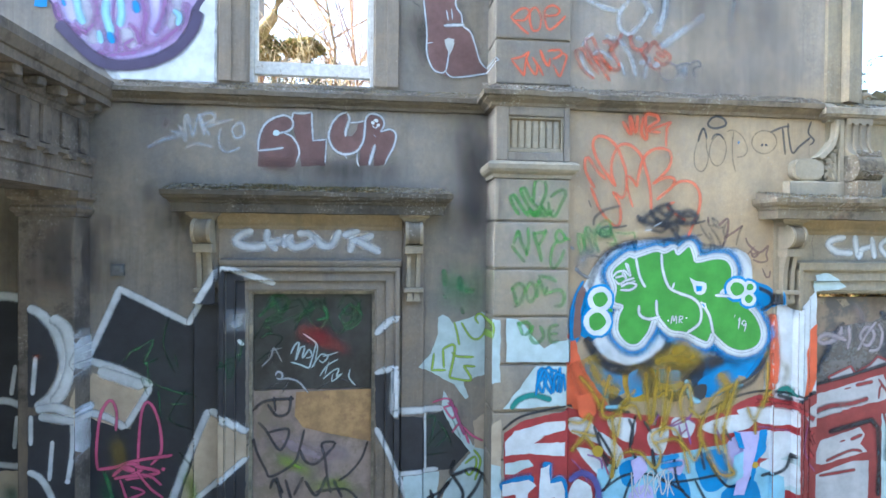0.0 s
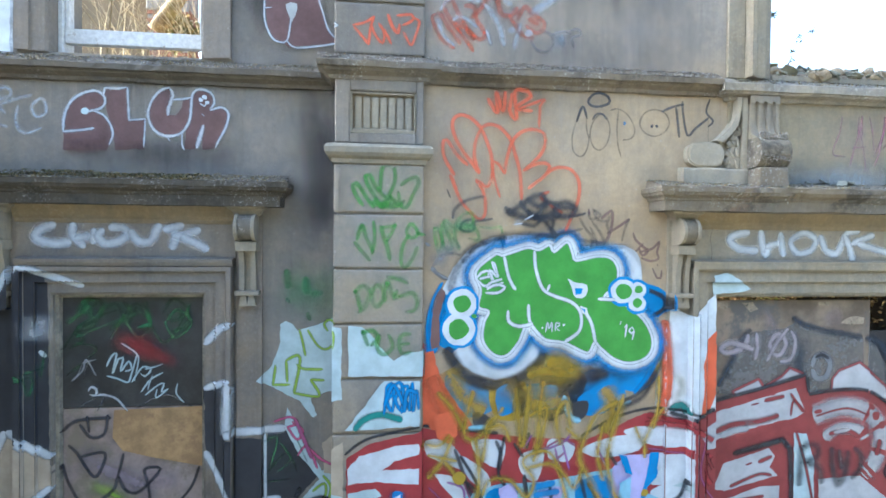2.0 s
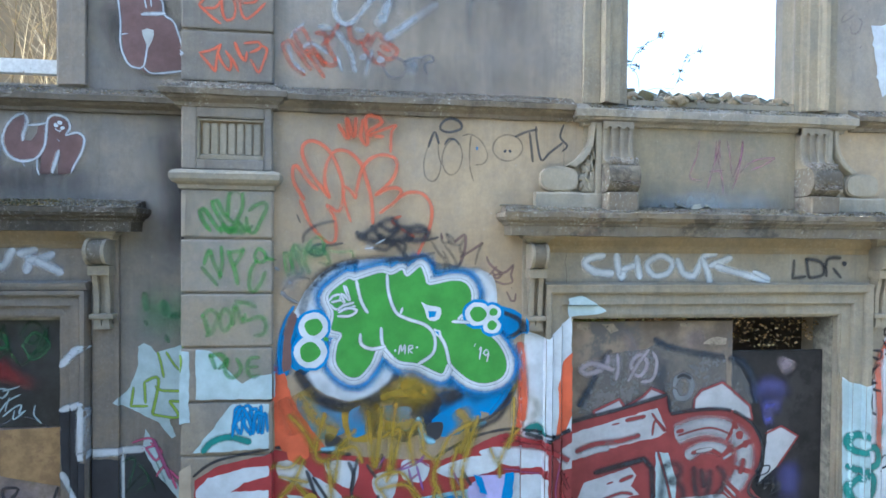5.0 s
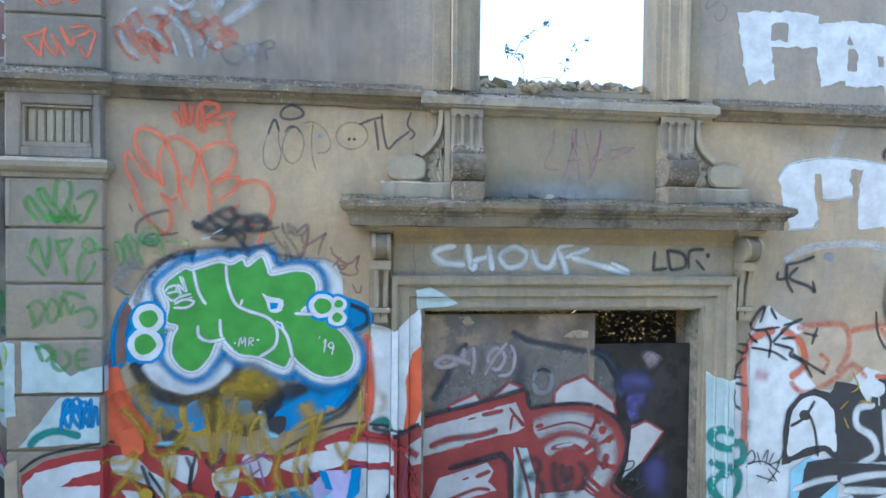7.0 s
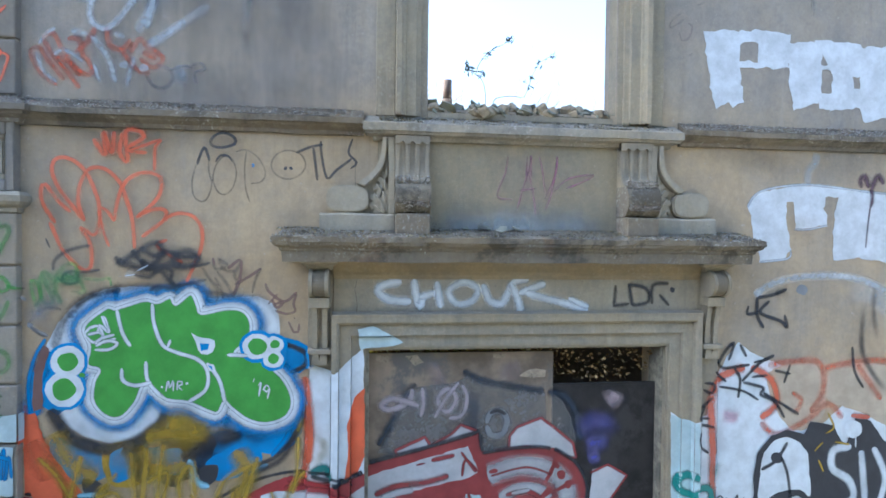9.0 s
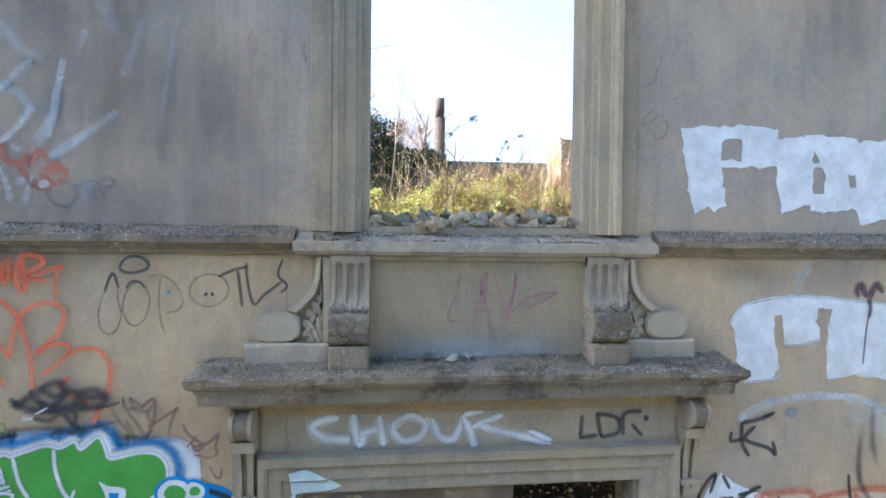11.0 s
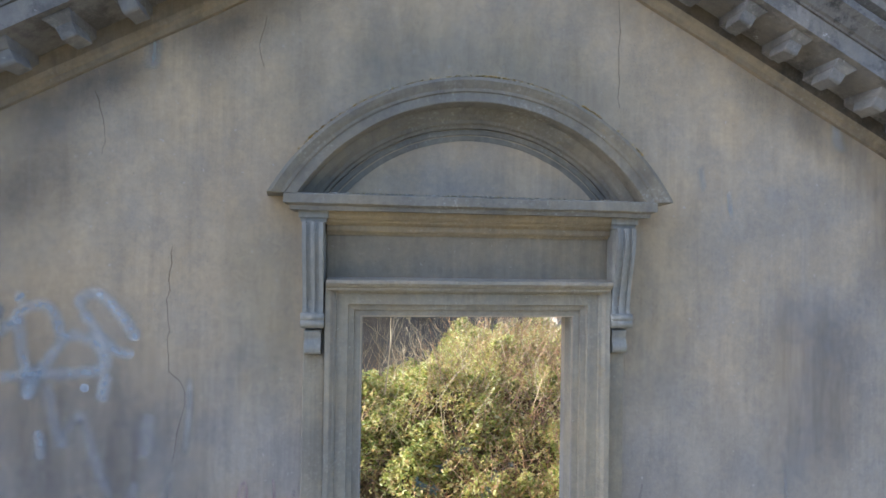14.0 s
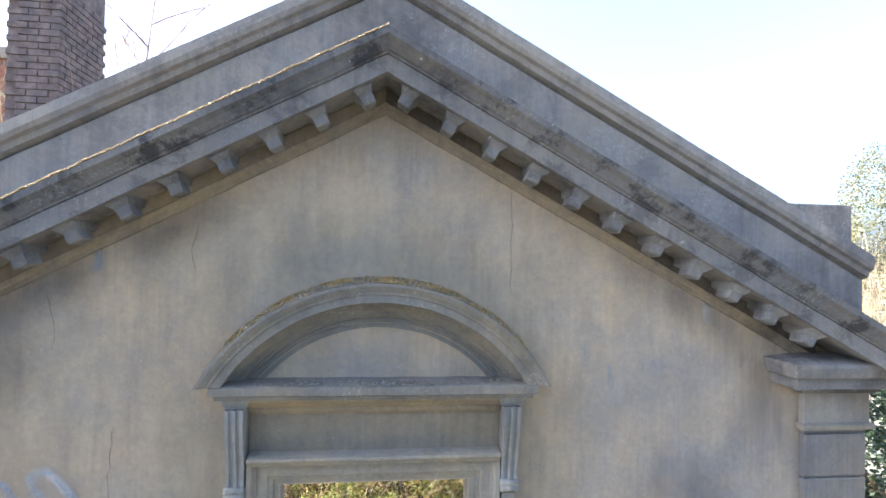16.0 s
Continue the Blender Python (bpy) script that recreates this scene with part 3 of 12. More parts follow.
def door_dressing(hole, y, outer, ent, proud, brackets, side):
    """Architrave, frieze, cornice and two brackets of a ground-floor opening."""
    x0, x1, z0, z1 = hole
    stone = M_LEFTTRIM if y == LEFT else M_TRIM
    oL, oR = outer
    d = thing("door_surround", "moulded render surround with a deep lichened cornice over the " + side, "door surround", (x0, y, 0), "ground-floor surrounds")
    o = x0 - oL
    bm = bmesh.new()
    architrave(bm, hole, y, [(0.0, 0.015), (0.01, 0.015), (0.012, 0.028), (o * 0.42, 0.028), (o * 0.44, 0.056), (o * 0.78, 0.056), (o * 0.80, 0.08), (o * 0.86, 0.092), (o, 0.095)])
    part("architrave", bm, stone, d)
    # backing strips that carry the brackets
    for (a, b) in brackets:
        part("backing_strip", block(a - 0.02, b + 0.02, y - 0.028, y + 0.02, 0.0, 3.36, 0.005), stone, d)
    part("frieze", block(brackets[0][1] + 0.021, brackets[1][0] - 0.021, y - 0.035, y + 0.02, 3.012, 3.30, 0.004), stone, d)
    bm = bmesh.new()
    mould(bm, brackets[0][1] + 0.022, brackets[1][0] - 0.022, y - 0.03, [(0.0, 3.24), (0.012, 3.245), (0.018, 3.27), (0.035, 3.29), (0.045, 3.33), (0.06, 3.36)], False, False, 0.03)
    part("bed_moulding", bm, M_BED, d)
    bm = bmesh.new()
    a, b = oL - 0.0, oR + 0.0
    mould(bm, a, b, y - 0.02, [(0.0, z1 + 0.185), (0.062, z1 + 0.19), (0.075, z1 + 0.215), (0.08, z1 + 0.235), (0.0, z1 + 0.25)], False, False, 0.03)
    part("crown_fillet", bm, stone, d)
    bm = bmesh.new()
    p = proud
    mould(bm, ent[0] + p, ent[1] - p, y, [(0.0, 3.355), (p - 0.06, 3.36), (p - 0.055, 3.425), (p - 0.045, 3.43), (p - 0.04, 3.445), (p - 0.015, 3.46), (p - 0.008, 3.475), (p, 3.48), (p, 3.512), (p - 0.03, 3.522), (0.0, 3.575, p - 0.04)], worn=0.012, step=0.045)
    part("cornice", bm, M_DARKCORNICE if y == LEFT else M_CORNICE, d, "dark lichened cornice slab")
    for a, b in brackets:
        door_bracket(a, b, y - 0.028, "brackets of the ground floor")
    return d


door_dressing(D1, LEFT, (-1.19, 0.145), (-1.56, 0.525), 0.24, ((-1.365, -1.235), (0.175, 0.305)), "boarded door")
door_dressing(D2, WALL, (3.25, 5.76), (2.905, 6.08), 0.28, ((3.115, 3.235), (5.775, 5.895)), "wide opening")

# timber lining of the door, flush boards in it
def frame_bars(parent, name, hole, w, y0, y1, mat, sill=True):
    x0, x1, z0, z1 = hole
    bars = [(x0, x0 + w, z0, z1), (x1 - w, x1, z0, z1), (x0 + w, x1 - w, z1 - w, z1)]
    if sill:
        bars.append((x0 + w, x1 - w, z0, z0 + w))
    for a, b, c, d in bars:
        part(name, block(a, b, y0, y1, c, d, 0.004), mat, parent)


M_BOXMETAL = plain("dull_grey_metal", (0.11, 0.115, 0.12), 0.6, 0.3, 9, 0.3, 0.2, (0.07, 0.065, 0.06))
M_OLDWOOD = plain("grey_old_timber", (0.24, 0.22, 0.17), 0.85, 0.25, 14, 0, 0.4, (0.13, 0.12, 0.10))
M_BLACKBOARD = plain("black_painted_board", (0.030, 0.032, 0.034), 0.55, 0.3, 6, 0, 0.2)
M_PLY = plain("bare_plywood", (0.36, 0.235, 0.11), 0.75, 0.22, 7, 0, 0.25, (0.27, 0.17, 0.085))
M_PINKBOARD = plain("scuffed_pink_brown_board", (0.27, 0.215, 0.19), 0.8, 0.25, 5, 0, 0.25, (0.20, 0.165, 0.12))
door = tagged(thing("door_1", "boarded-up doorway in black, bare plywood and scuffed pink board", "door", (-0.53, LEFT, 0)), kind="structure")
frame_bars(door, "door_frame", (-1.003, -0.052, 0.0, 2.773), 0.024, LEFT + 0.015, LEFT + 0.12, M_OLDWOOD, False)
part("board", block(-0.978, -0.077, LEFT + 0.055, LEFT + 0.08, 2.005, 2.748, 0.004), M_BLACKBOARD, door, "black painted upper board")
part("board", block(-0.978, -0.077, LEFT + 0.057, LEFT + 0.082, 0.0, 2.0, 0.004), M_PINKBOARD, door, "scuffed pink-brown lower board")
bm = bmesh.new()
prism(bm, [(-0.655, 1.985), (-0.665, 1.80), (-0.60, 1.71), (-0.42, 1.66), (-0.079, 1.585), (-0.079, 2.0)], LEFT + 0.049, LEFT + 0.056)
part("patch", bm, M_PLY, door, "bare orange plywood patch")

# upper window of the set-back wall, with the remains of a white sash
win1 = tagged(thing("window_1", "empty upper window with a flaking white sash frame", "window", (-0.55, LEFT, 4.35)), kind="structure")
bm = bmesh.new()
architrave(bm, W1, LEFT, [(0.0, 0.005), (0.012, 0.015), (0.10, 0.016), (0.104, 0.030), (0.186, 0.032), (0.192, 0.024)])
part("architrave", bm, M_LEFTTRIM, win1)
frame_bars(win1, "sash_box", (W1[0] + 0.002, W1[1] - 0.002, 4.352, 6.398), 0.03, LEFT + 0.10, LEFT + 0.24, M_WOOD, False)
frame_bars(win1, "sash_bar", (W1[0] + 0.033, W1[1] - 0.033, 4.455, 6.36), 0.024, LEFT + 0.13, LEFT + 0.175, M_WOOD, False)
part("sash_bar", block(W1[0] + 0.033, W1[1] - 0.033, LEFT + 0.125, LEFT + 0.18, 4.452, 4.552, 0.006), M_WOOD, win1, "white bottom rail")

# tall upper window
win2 = tagged(thing("window_2", "tall empty window opening with moulded surround and broken slates on its sill", "window", (4.485, WALL, 4.3)), kind="structure")
bm = bmesh.new()
architrave(bm, W2, WALL, [(0.0, -0.02), (0.008, 0.002), (0.042, 0.006), (0.045, 0.026), (0.06, 0.029), (0.074, 0.033), (0.078, 0.054), (0.142, 0.057), (0.146, 0.070), (0.160, 0.074), (0.176, 0.094), (0.205, 0.098), (0.21, 0.04)], 4.30)
part("architrave", bm, M_TRIM, win2)
for a, b in ((3.515, 3.638), (5.36, 5.475)):
    part("backing_strip", block(a, b, WALL - 0.027, WALL + 0.02, 4.30, 6.9, 0.005), M_TRIM, win2)
part("frieze", block(3.642, 5.356, WALL - 0.03, WALL + 0.02, 6.55, 6.93, 0.004), M_FRIEZE, win2, "olive-brown stained frieze")
bm = bmesh.new()
mould(bm, 3.652, 5.348, WALL - 0.025, [(0.0, 6.550), (0.088, 6.553), (0.092, 6.568), (0.112, 6.580), (0.118, 6.590), (0.126, 6.594), (0.126, 6.612), (0.0, 6.626)], False, False, 0.03, worn=0.004, step=0.05)
part("crown_fillet", bm, M_TRIM, win2)
bm = bmesh.new()
mould(bm, 3.645, 5.356, WALL - 0.02, [(0.0, 6.872), (0.022, 6.876), (0.028, 6.888), (0.045, 6.894), (0.05, 6.905), (0.05, 6.928), (0.062, 6.932), (0.085, 6.945), (0.09, 6.958), (0.108, 6.962), (0.125, 6.980), (0.13, 7.004)], False, False, 0.03, worn=0.004, step=0.05)
part("bed_moulding", bm, M_BED, win2, "ochre-stained bed moulding")


def scroll_bracket(x0, x1, y):
    """A long fluted scroll bracket under the pediment."""
    b = thing("bracket", "tall fluted scroll bracket under the curved pediment", "bracket", (x0, y, 6.18), "pediment brackets")
    rows = curve_rows([(0.15, 6.94), (0.155, 6.85), (0.13, 6.72), (0.095, 6.58), (0.08, 6.47), (0.095, 6.40), (0.105, 6.365), (0.085, 6.335)], 4)
    w = (x1 - x0) / 8
    for u, v in ((0.0, 1.6), (3.2, 4.8), (6.4, 8.0)):
        bm = bmesh.new()
        side_profile(bm, x0 + u * w, x0 + v * w, y, [(0.0, 6.94)] + rows + [(0.0, 6.335)])
        part("rib", bm, M_BRACKET, b)
    bm = bmesh.new()
    side_profile(bm, x0 + 0.004, x1 - 0.004, y, [(0.0, 6.94)] + [(p - 0.010, z) for p, z in rows] + [(0.0, 6.335)])
    part("body", bm, M_BRACKET, b)
    for z in (6.40, 6.365):
        bm = bmesh.new()
        tube(bm, [(x0 - 0.008, y - 0.085, z), (x1 + 0.008, y - 0.085, z)], [0.024, 0.024], 10)
        part("roll", bm, M_BRACKET, b, smooth=True)
    bm = bmesh.new()
    side_profile(bm, x0 + 0.012, x1 - 0.012, y, curve_rows([(0.0, 6.325), (0.06, 6.32), (0.055, 6.27), (0.075, 6.22), (0.06, 6.185), (0.0, 6.175)], 4))
    part("leaf", bm, M_BRACKET, b)
    bm = bmesh.new()
    mould(bm, x0, x1, y - 0.10, [(0.0, 6.935), (0.012, 6.94), (0.015, 6.958), (0.024, 6.966), (0.026, 7.004)], True, True, 0.10)
    part("cap", bm, M_BRACKET, b)


scroll_bracket(3.518, 3.634, WALL - 0.027)
scroll_bracket(5.358, 5.472, WALL - 0.027)

# segmental pediment
ped = thing("pediment", "curved segmental pediment with golden lichen along its top", "pediment", (4.51, WALL, 7.0))
bm = bmesh.new()
mould(bm, 3.64, 5.365, WALL, [(0.0, 7.002), (0.19, 7.005), (0.192, 7.028), (0.206, 7.034), (0.22, 7.040), (0.22, 7.09), (0.205, 7.098), (0.0, 7.115)], worn=0.006, step=0.04)
part("base_cornice", bm, M_PEDIMENT, ped)


def arc(bm, cx, cz, profile, spring, n=48, y=WALL):
    """A curved moulding: rows (proud, radius) swept between the springings at height spring."""
    cols = []
    for i in range(n + 1):
        col = []
        for p, r in profile:
            lim = math.acos(min(1, (spring - cz) / r))
            a = -lim + 2 * lim * i / n
            w = 0.003 * noise.noise(Vector((a * 9, p * 20, r * 20)))
            col.append(bm.verts.new((cx + (r + w) * math.sin(a), y - p + w, cz + (r + w) * math.cos(a))))
        cols.append(col)
    for a, b in zip(cols, cols[1:]):
        for k in range(len(profile)):
            j = (k + 1) % len(profile)
            bm.faces.new((a[k], a[j], b[j], b[k]))
    bm.faces.new(cols[0])
    bm.faces.new(cols[-1][::-1])
    bmesh.ops.recalc_face_normals(bm, faces=bm.faces)


CX, CZ = 4.503, 6.44
bm = bmesh.new()
arc(bm, CX, CZ, [(-0.02, 1.203), (0.205, 1.203), (0.213, 1.208), (0.213, 1.258), (0.222, 1.262), (0.224, 1.278), (0.238, 1.297), (0.25, 1.318), (0.25, 1.336), (0.20, 1.346), (-0.02, 1.378)], 7.095)
part("arch_cornice", bm, M_PEDIMENT, ped)
bm = bmesh.new()
arc(bm, CX, CZ, [(-0.02, 1.095), (0.018, 1.098), (0.022, 1.116), (0.045, 1.122), (0.05, 1.14), (0.085, 1.165), (0.10, 1.2045), (-0.02, 1.2045)], 7.112)
part("inner_moulding", bm, M_PEDIMENT, ped)
for r0, proud in ((1.058, 0.009), (1.020, 0.005)):
    bm = bmesh.new()
    arc(bm, CX, CZ, [(-0.02, r0), (proud * 0.6, r0 + 0.001), (proud, r0 + 0.008), (proud, r0 + 0.032), (-0.02, r0 + 0.034)], 7.112)
    part("inner_bead", bm, M_PEDIMENT, ped)


# consoles and scrolls between the cornice and the shelf
def console(x0, x1):
    c = thing("console", "fluted stone console with a lichen-spotted scroll under the window shelf", "console", (x0, WALL, 3.55), "consoles under the shelf")
    rows = curve_rows([(0.090, 4.165), (0.082, 4.08), (0.086, 3.97), (0.115, 3.90), (0.165, 3.865), (0.205, 3.815), (0.21, 3.745), (0.185, 3.69), (0.15, 3.665)], 4)
    bm = bmesh.new()
    side_profile(bm, x0 + 0.003, x1 - 0.003, WALL, [(-0.02, 4.165)] + [(p - 0.014, z) for p, z in rows] + [(-0.02, 3.665)])
    part("body", bm, M_CONSOLE, c)
    w = (x1 - x0) / 7
    for i in range(4):
        u = x0 + 2 * i * w
        bm = bmesh.new()
        side_profile(bm, u, u + w, WALL, [(-0.02, 4.165)] + [(p - 0.010 * max(0, (4.0 - z) / 0.14), z) for p, z in rows if z > 3.87] + [(-0.02, 3.87)])
        bmesh.ops.bevel(bm, geom=[e for e in bm.edges if abs(e.verts[0].co.x - e.verts[1].co.x) < 0.001 and e.verts[0].co.y < WALL - 0.03], offset=0.005, segments=2, affect="EDGES")
        part("rib", bm, M_CONSOLE, c)
    # head above the flutes, arched over each of them
    bm = bmesh.new()
    outline = [(x0, 4.165), (x0, 4.112)]
    for i in range(3):
        u = x0 + (2 * i + 1.5) * w
        outline += [(u + 0.5 * w * math.cos(a), 4.112 + 0.5 * w * math.sin(a)) for a in [math.pi - math.pi * k / 6 for k in range(7)]]
    outline += [(x1, 4.112), (x1, 4.165)]
    prism(bm, outline, WALL - 0.0925, WALL - 0.05)
    bmesh.ops.recalc_face_normals(bm, faces=bm.faces)
    part("head", bm, M_CONSOLE, c)
    bm = bmesh.new()
    side_profile(bm, x0, x1, WALL, [(-0.02, 3.868)] + [q for q in rows if q[1] < 3.868] + [(-0.02, 3.665)])
    part("scroll", bm, M_CORNICE, c, "lichen-spotted dark scroll")
    part("plinth", block(x0 + 0.004, x1 - 0.004, WALL - 0.19, WALL + 0.02, 3.53, 3.662, 0.012, 0.004), M_STRING, c)


def scroll_wing(at, side):
    """A flat carved side scroll: oval volute, sweeping band, leafwork between them and a base."""
    s = thing("side_scroll", "pale carved stone scroll with leafwork beside a console", "carved scroll", (at, WALL, 3.55), "carved side scrolls")
    x = lambda u: at + side * u

    def plate(name, outline, proud, soft=0.0, material=M_CARVED):
        bm = bmesh.new()
        prism(bm, [(x(u), z) for u, z in outline], WALL - proud, WALL + 0.02)
        bmesh.ops.recalc_face_normals(bm, faces=bm.faces)
        if soft:
            bmesh.ops.bevel(bm, geom=[e for e in bm.edges if all(v.co.y < WALL for v in e.verts)], offset=soft, segments=2, affect="EDGES")
        return part(name, bm, material, s)

    outer = curve_rows([(0.072, 4.155), (0.079, 4.05), (0.105, 3.975), (0.155, 3.912), (0.20, 3.875), (0.228, 3.853)], 4)
    inner = curve_rows([(0.042, 4.125), (0.05, 4.03), (0.072, 3.955), (0.115, 3.895), (0.16, 3.855), (0.185, 3.838)], 4)
    plate("band", outer + inner[::-1] + [(0.042, 4.155)], 0.082, 0.006)
    plate("edge_strip", [(-0.01, 3.665), (-0.01, 4.155), (0.041, 4.155), (0.036, 4.11), (0.030, 3.95), (0.030, 3.665)], 0.07, 0.004)
    plate("backing", [(0.0, 3.66), (0.0, 4.15), (0.045, 4.15), (0.06, 4.0), (0.11, 3.91), (0.19, 3.845), (0.19, 3.66)], 0.022, 0, M_TRIM)
    # acanthus leafwork filling the spandrel
    leaf = [(0.031, 3.668), (0.031, 3.925), (0.042, 4.005), (0.050, 3.965), (0.046, 3.93), (0.068, 3.937), (0.072, 3.905), (0.056, 3.893), (0.092, 3.902),
            (0.104, 3.872), (0.082, 3.858), (0.112, 3.858), (0.134, 3.842), (0.122, 3.812), (0.100, 3.815), (0.112, 3.788), (0.142, 3.792), (0.150, 3.760), (0.124, 3.748), (0.148, 3.722), (0.138, 3.690), (0.118, 3.705), (0.128, 3.668)]
    plate("leafwork", leaf, 0.052, 0.006)
    for u, z, turn, big in ((0.062, 3.70, 0.35, 1.2), (0.098, 3.70, 0.8, 1.0), (0.055, 3.775, 0.25, 1.2), (0.095, 3.765, 0.75, 1.1), (0.055, 3.85, 0.15, 1.1), (0.088, 3.835, 0.7, 0.8), (0.044, 3.925, 0.1, 0.8)):
        bm = bmesh.new()
        bmesh.ops.create_icosphere(bm, subdivisions=2, radius=1, matrix=Matrix.Translation((x(u), WALL - 0.050, z)) @ Matrix.Rotation(side * turn, 4, "Y") @ Matrix.Diagonal((0.009 * big, 0.014, 0.036 * big, 1)))
        part("leaf_rib", bm, M_CARVED, s, smooth=True)
    # the volute: one plain oval slab, worn round at its rim
    turnpts = [2 * math.pi * i / 36 for i in range(36)]
    power = lambda v: math.copysign(abs(v) ** 0.72, v)
    plate("volute", [(0.288 + 0.135 * power(math.cos(a)), 3.756 + 0.088 * power(math.sin(a))) for a in turnpts], 0.066, 0.010)
    bm = bmesh.new()
    mould(bm, min(x(-0.01), x(0.462)), max(x(-0.01), x(0.462)), WALL, [(0.0, 3.535), (0.080, 3.54), (0.080, 3.650), (0.070, 3.664), (0.0, 3.668)], False, False, 0.02, worn=0.010, step=0.04)
    part("base", bm, M_CARVED, s)


console(3.640, 3.862)
console(5.150, 5.375)
scroll_wing(3.630, -1)
scroll_wing(5.385, 1)
part_back = bmesh.new()
box(part_back, 3.53, 5.46, WALL - 0.025, WALL + 0.02, 3.56, 4.17)
structure("apron_panel", part_back, M_APRON, "rendered apron panel under the window shelf", "panel")

# infill of the wide opening, set in behind the surround
infill = tagged(thing("door_2", "wide opening closed with sprayed boards, open at one side", "opening", (4.5, WALL, 0)), kind="structure")
# near-black board colour holds the shade inside the opening
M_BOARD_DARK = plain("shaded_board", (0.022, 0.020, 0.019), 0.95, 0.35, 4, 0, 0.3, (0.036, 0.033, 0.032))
part("board", block(3.475, 4.76, WALL + 0.085, WALL + 0.11, 0.0, 2.735, 0.004), M_BOARD, infill, "brown-grey sprayed board")
part("board", block(4.762, 5.522, WALL + 0.10, WALL + 0.125, 0.0, 2.50, 0.004), M_BOARD_DARK, infill, "sprayed board, near black for the shade inside the opening")
frame_bars(infill, "lining", (3.464, 5.543, 0.0, 2.784), 0.02, WALL + 0.03, WALL + 0.2, M_OLDWOOD, False)

# added slabs and a plain wall; the first slab shades the wide opening
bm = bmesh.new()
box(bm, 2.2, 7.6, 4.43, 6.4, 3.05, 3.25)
structure("added_floor_slab", bm, M_INSIDE, "unseen slab added to shade the wide opening", "slab")
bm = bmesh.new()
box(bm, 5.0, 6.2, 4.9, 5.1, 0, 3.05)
structure("wall_inner", bm, M_INSIDE, "plain dark wall added behind the opening")
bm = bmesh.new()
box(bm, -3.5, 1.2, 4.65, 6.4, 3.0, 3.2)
structure("added_floor_slab", bm, M_INSIDE, "unseen slab added behind the set-back wall", "slab")

# small metal box on the set-back wall
jb = thing("junction_box", "small grey metal box fixed to the sooty wall", "box", (-1.93, LEFT, 2.93))
part("box", block(-1.975, -1.885, LEFT - 0.035, LEFT + 0.01, 2.885, 2.975, 0.006), M_BOXMETAL, jb)
part("lid", block(-1.965, -1.895, LEFT - 0.042, LEFT - 0.034, 2.895, 2.965, 0.004), M_BOXMETAL, jb)

# ---- porch beam at the left ----
porch = thing("porch", "dark weathered stone porch beam on a pilaster with block cornice", "porch", (-2.3, 4.0, 0))


def along_y(bm, y0, y1, x, rows):
    """A solid of constant section along y: rows (proud towards +x, z)."""
    a = [bm.verts.new((x + p, y0, z)) for p, z in rows]
    b = [bm.verts.new((x + p, y1, z)) for p, z in rows]
    n = len(rows)
    for i in range(n):
        bm.faces.new((a[i], a[(i + 1) % n], b[(i + 1) % n], b[i]))
    bm.faces.new(a)
    bm.faces.new(b[::-1])
    bmesh.ops.recalc_face_normals(bm, faces=bm.faces)


bm = bmesh.new()
along_y(bm, 1.3, LEFT, -2.12, [(-0.40, 3.49), (0.0, 3.49), (0.0, 3.60), (0.012, 3.61), (0.012, 3.70), (0.035, 3.72), (0.035, 3.745), (0.0, 3.75), (-0.40, 3.75)])
part("architrave", bm, M_PORCH, porch)
bm = bmesh.new()
along_y(bm, 1.3, LEFT, -2.13, [(-0.38, 3.75), (0.0, 3.75), (0.0, 4.0), (-0.38, 4.0)])
part("frieze", bm, M_PORCH, porch)
bm = bmesh.new()
along_y(bm, 1.3, LEFT - 0.01, -2.13, [(-0.38, 4.0), (0.012, 4.0), (0.02, 4.035), (0.035, 4.045), (0.035, 4.115), (0.15, 4.122), (0.15, 4.175), (0.165, 4.18), (0.195, 4.235), (0.195, 4.29), (-0.38, 4.36)])
cornice = part("cornice", bm, M_PORCH, porch)
for k in range(13):
    y = LEFT - 0.12 - 0.215 * k
    part("modillion", block(-2.098, -2.008, y - 0.04, y + 0.04, 4.06, 4.12, 0.012, 0.004), M_PORCH, cornice)
    part("frieze_block", block(-2.13, -2.105, y - 0.045, y + 0.045, 3.76, 3.995, 0.008, 0.003), M_PORCH, porch)
    part("peg_strip", block(-2.12, -2.07, y - 0.05, y + 0.05, 3.69, 3.72, 0.004), M_PORCH, porch)
part("pilaster", block(-2.50, -2.13, LEFT - 0.20, LEFT + 0.02, 0.0, 3.34, 0.012), M_PORCH, porch)
bm = bmesh.new()
mould(bm, -2.50, -2.13, LEFT - 0.20, [(0.0, 3.31), (0.012, 3.315), (0.015, 3.335), (0.03, 3.35), (0.035, 3.37), (0.02, 3.39), (0.02, 3.42), (0.045, 3.44), (0.05, 3.49)], True, True, 0.21)
part("capital", bm, M_PORCH, porch)
part("pier", block(-2.52, -2.11, 0.9, 1.3, 0.0, 4.06, 0.012), M_PORCH, porch)
bm = bmesh.new()
box(bm, -5.0, -2.5, 0.9, LEFT, 4.06, 4.30)
part("roof_slab", bm, M_PORCH, porch)
bm = bmesh.new()
box(bm, -3.6, -3.3, 0.9, LEFT, 0, 4.06)
structure("wall_porch", bm, M_LEFT, "plain porch side wall")

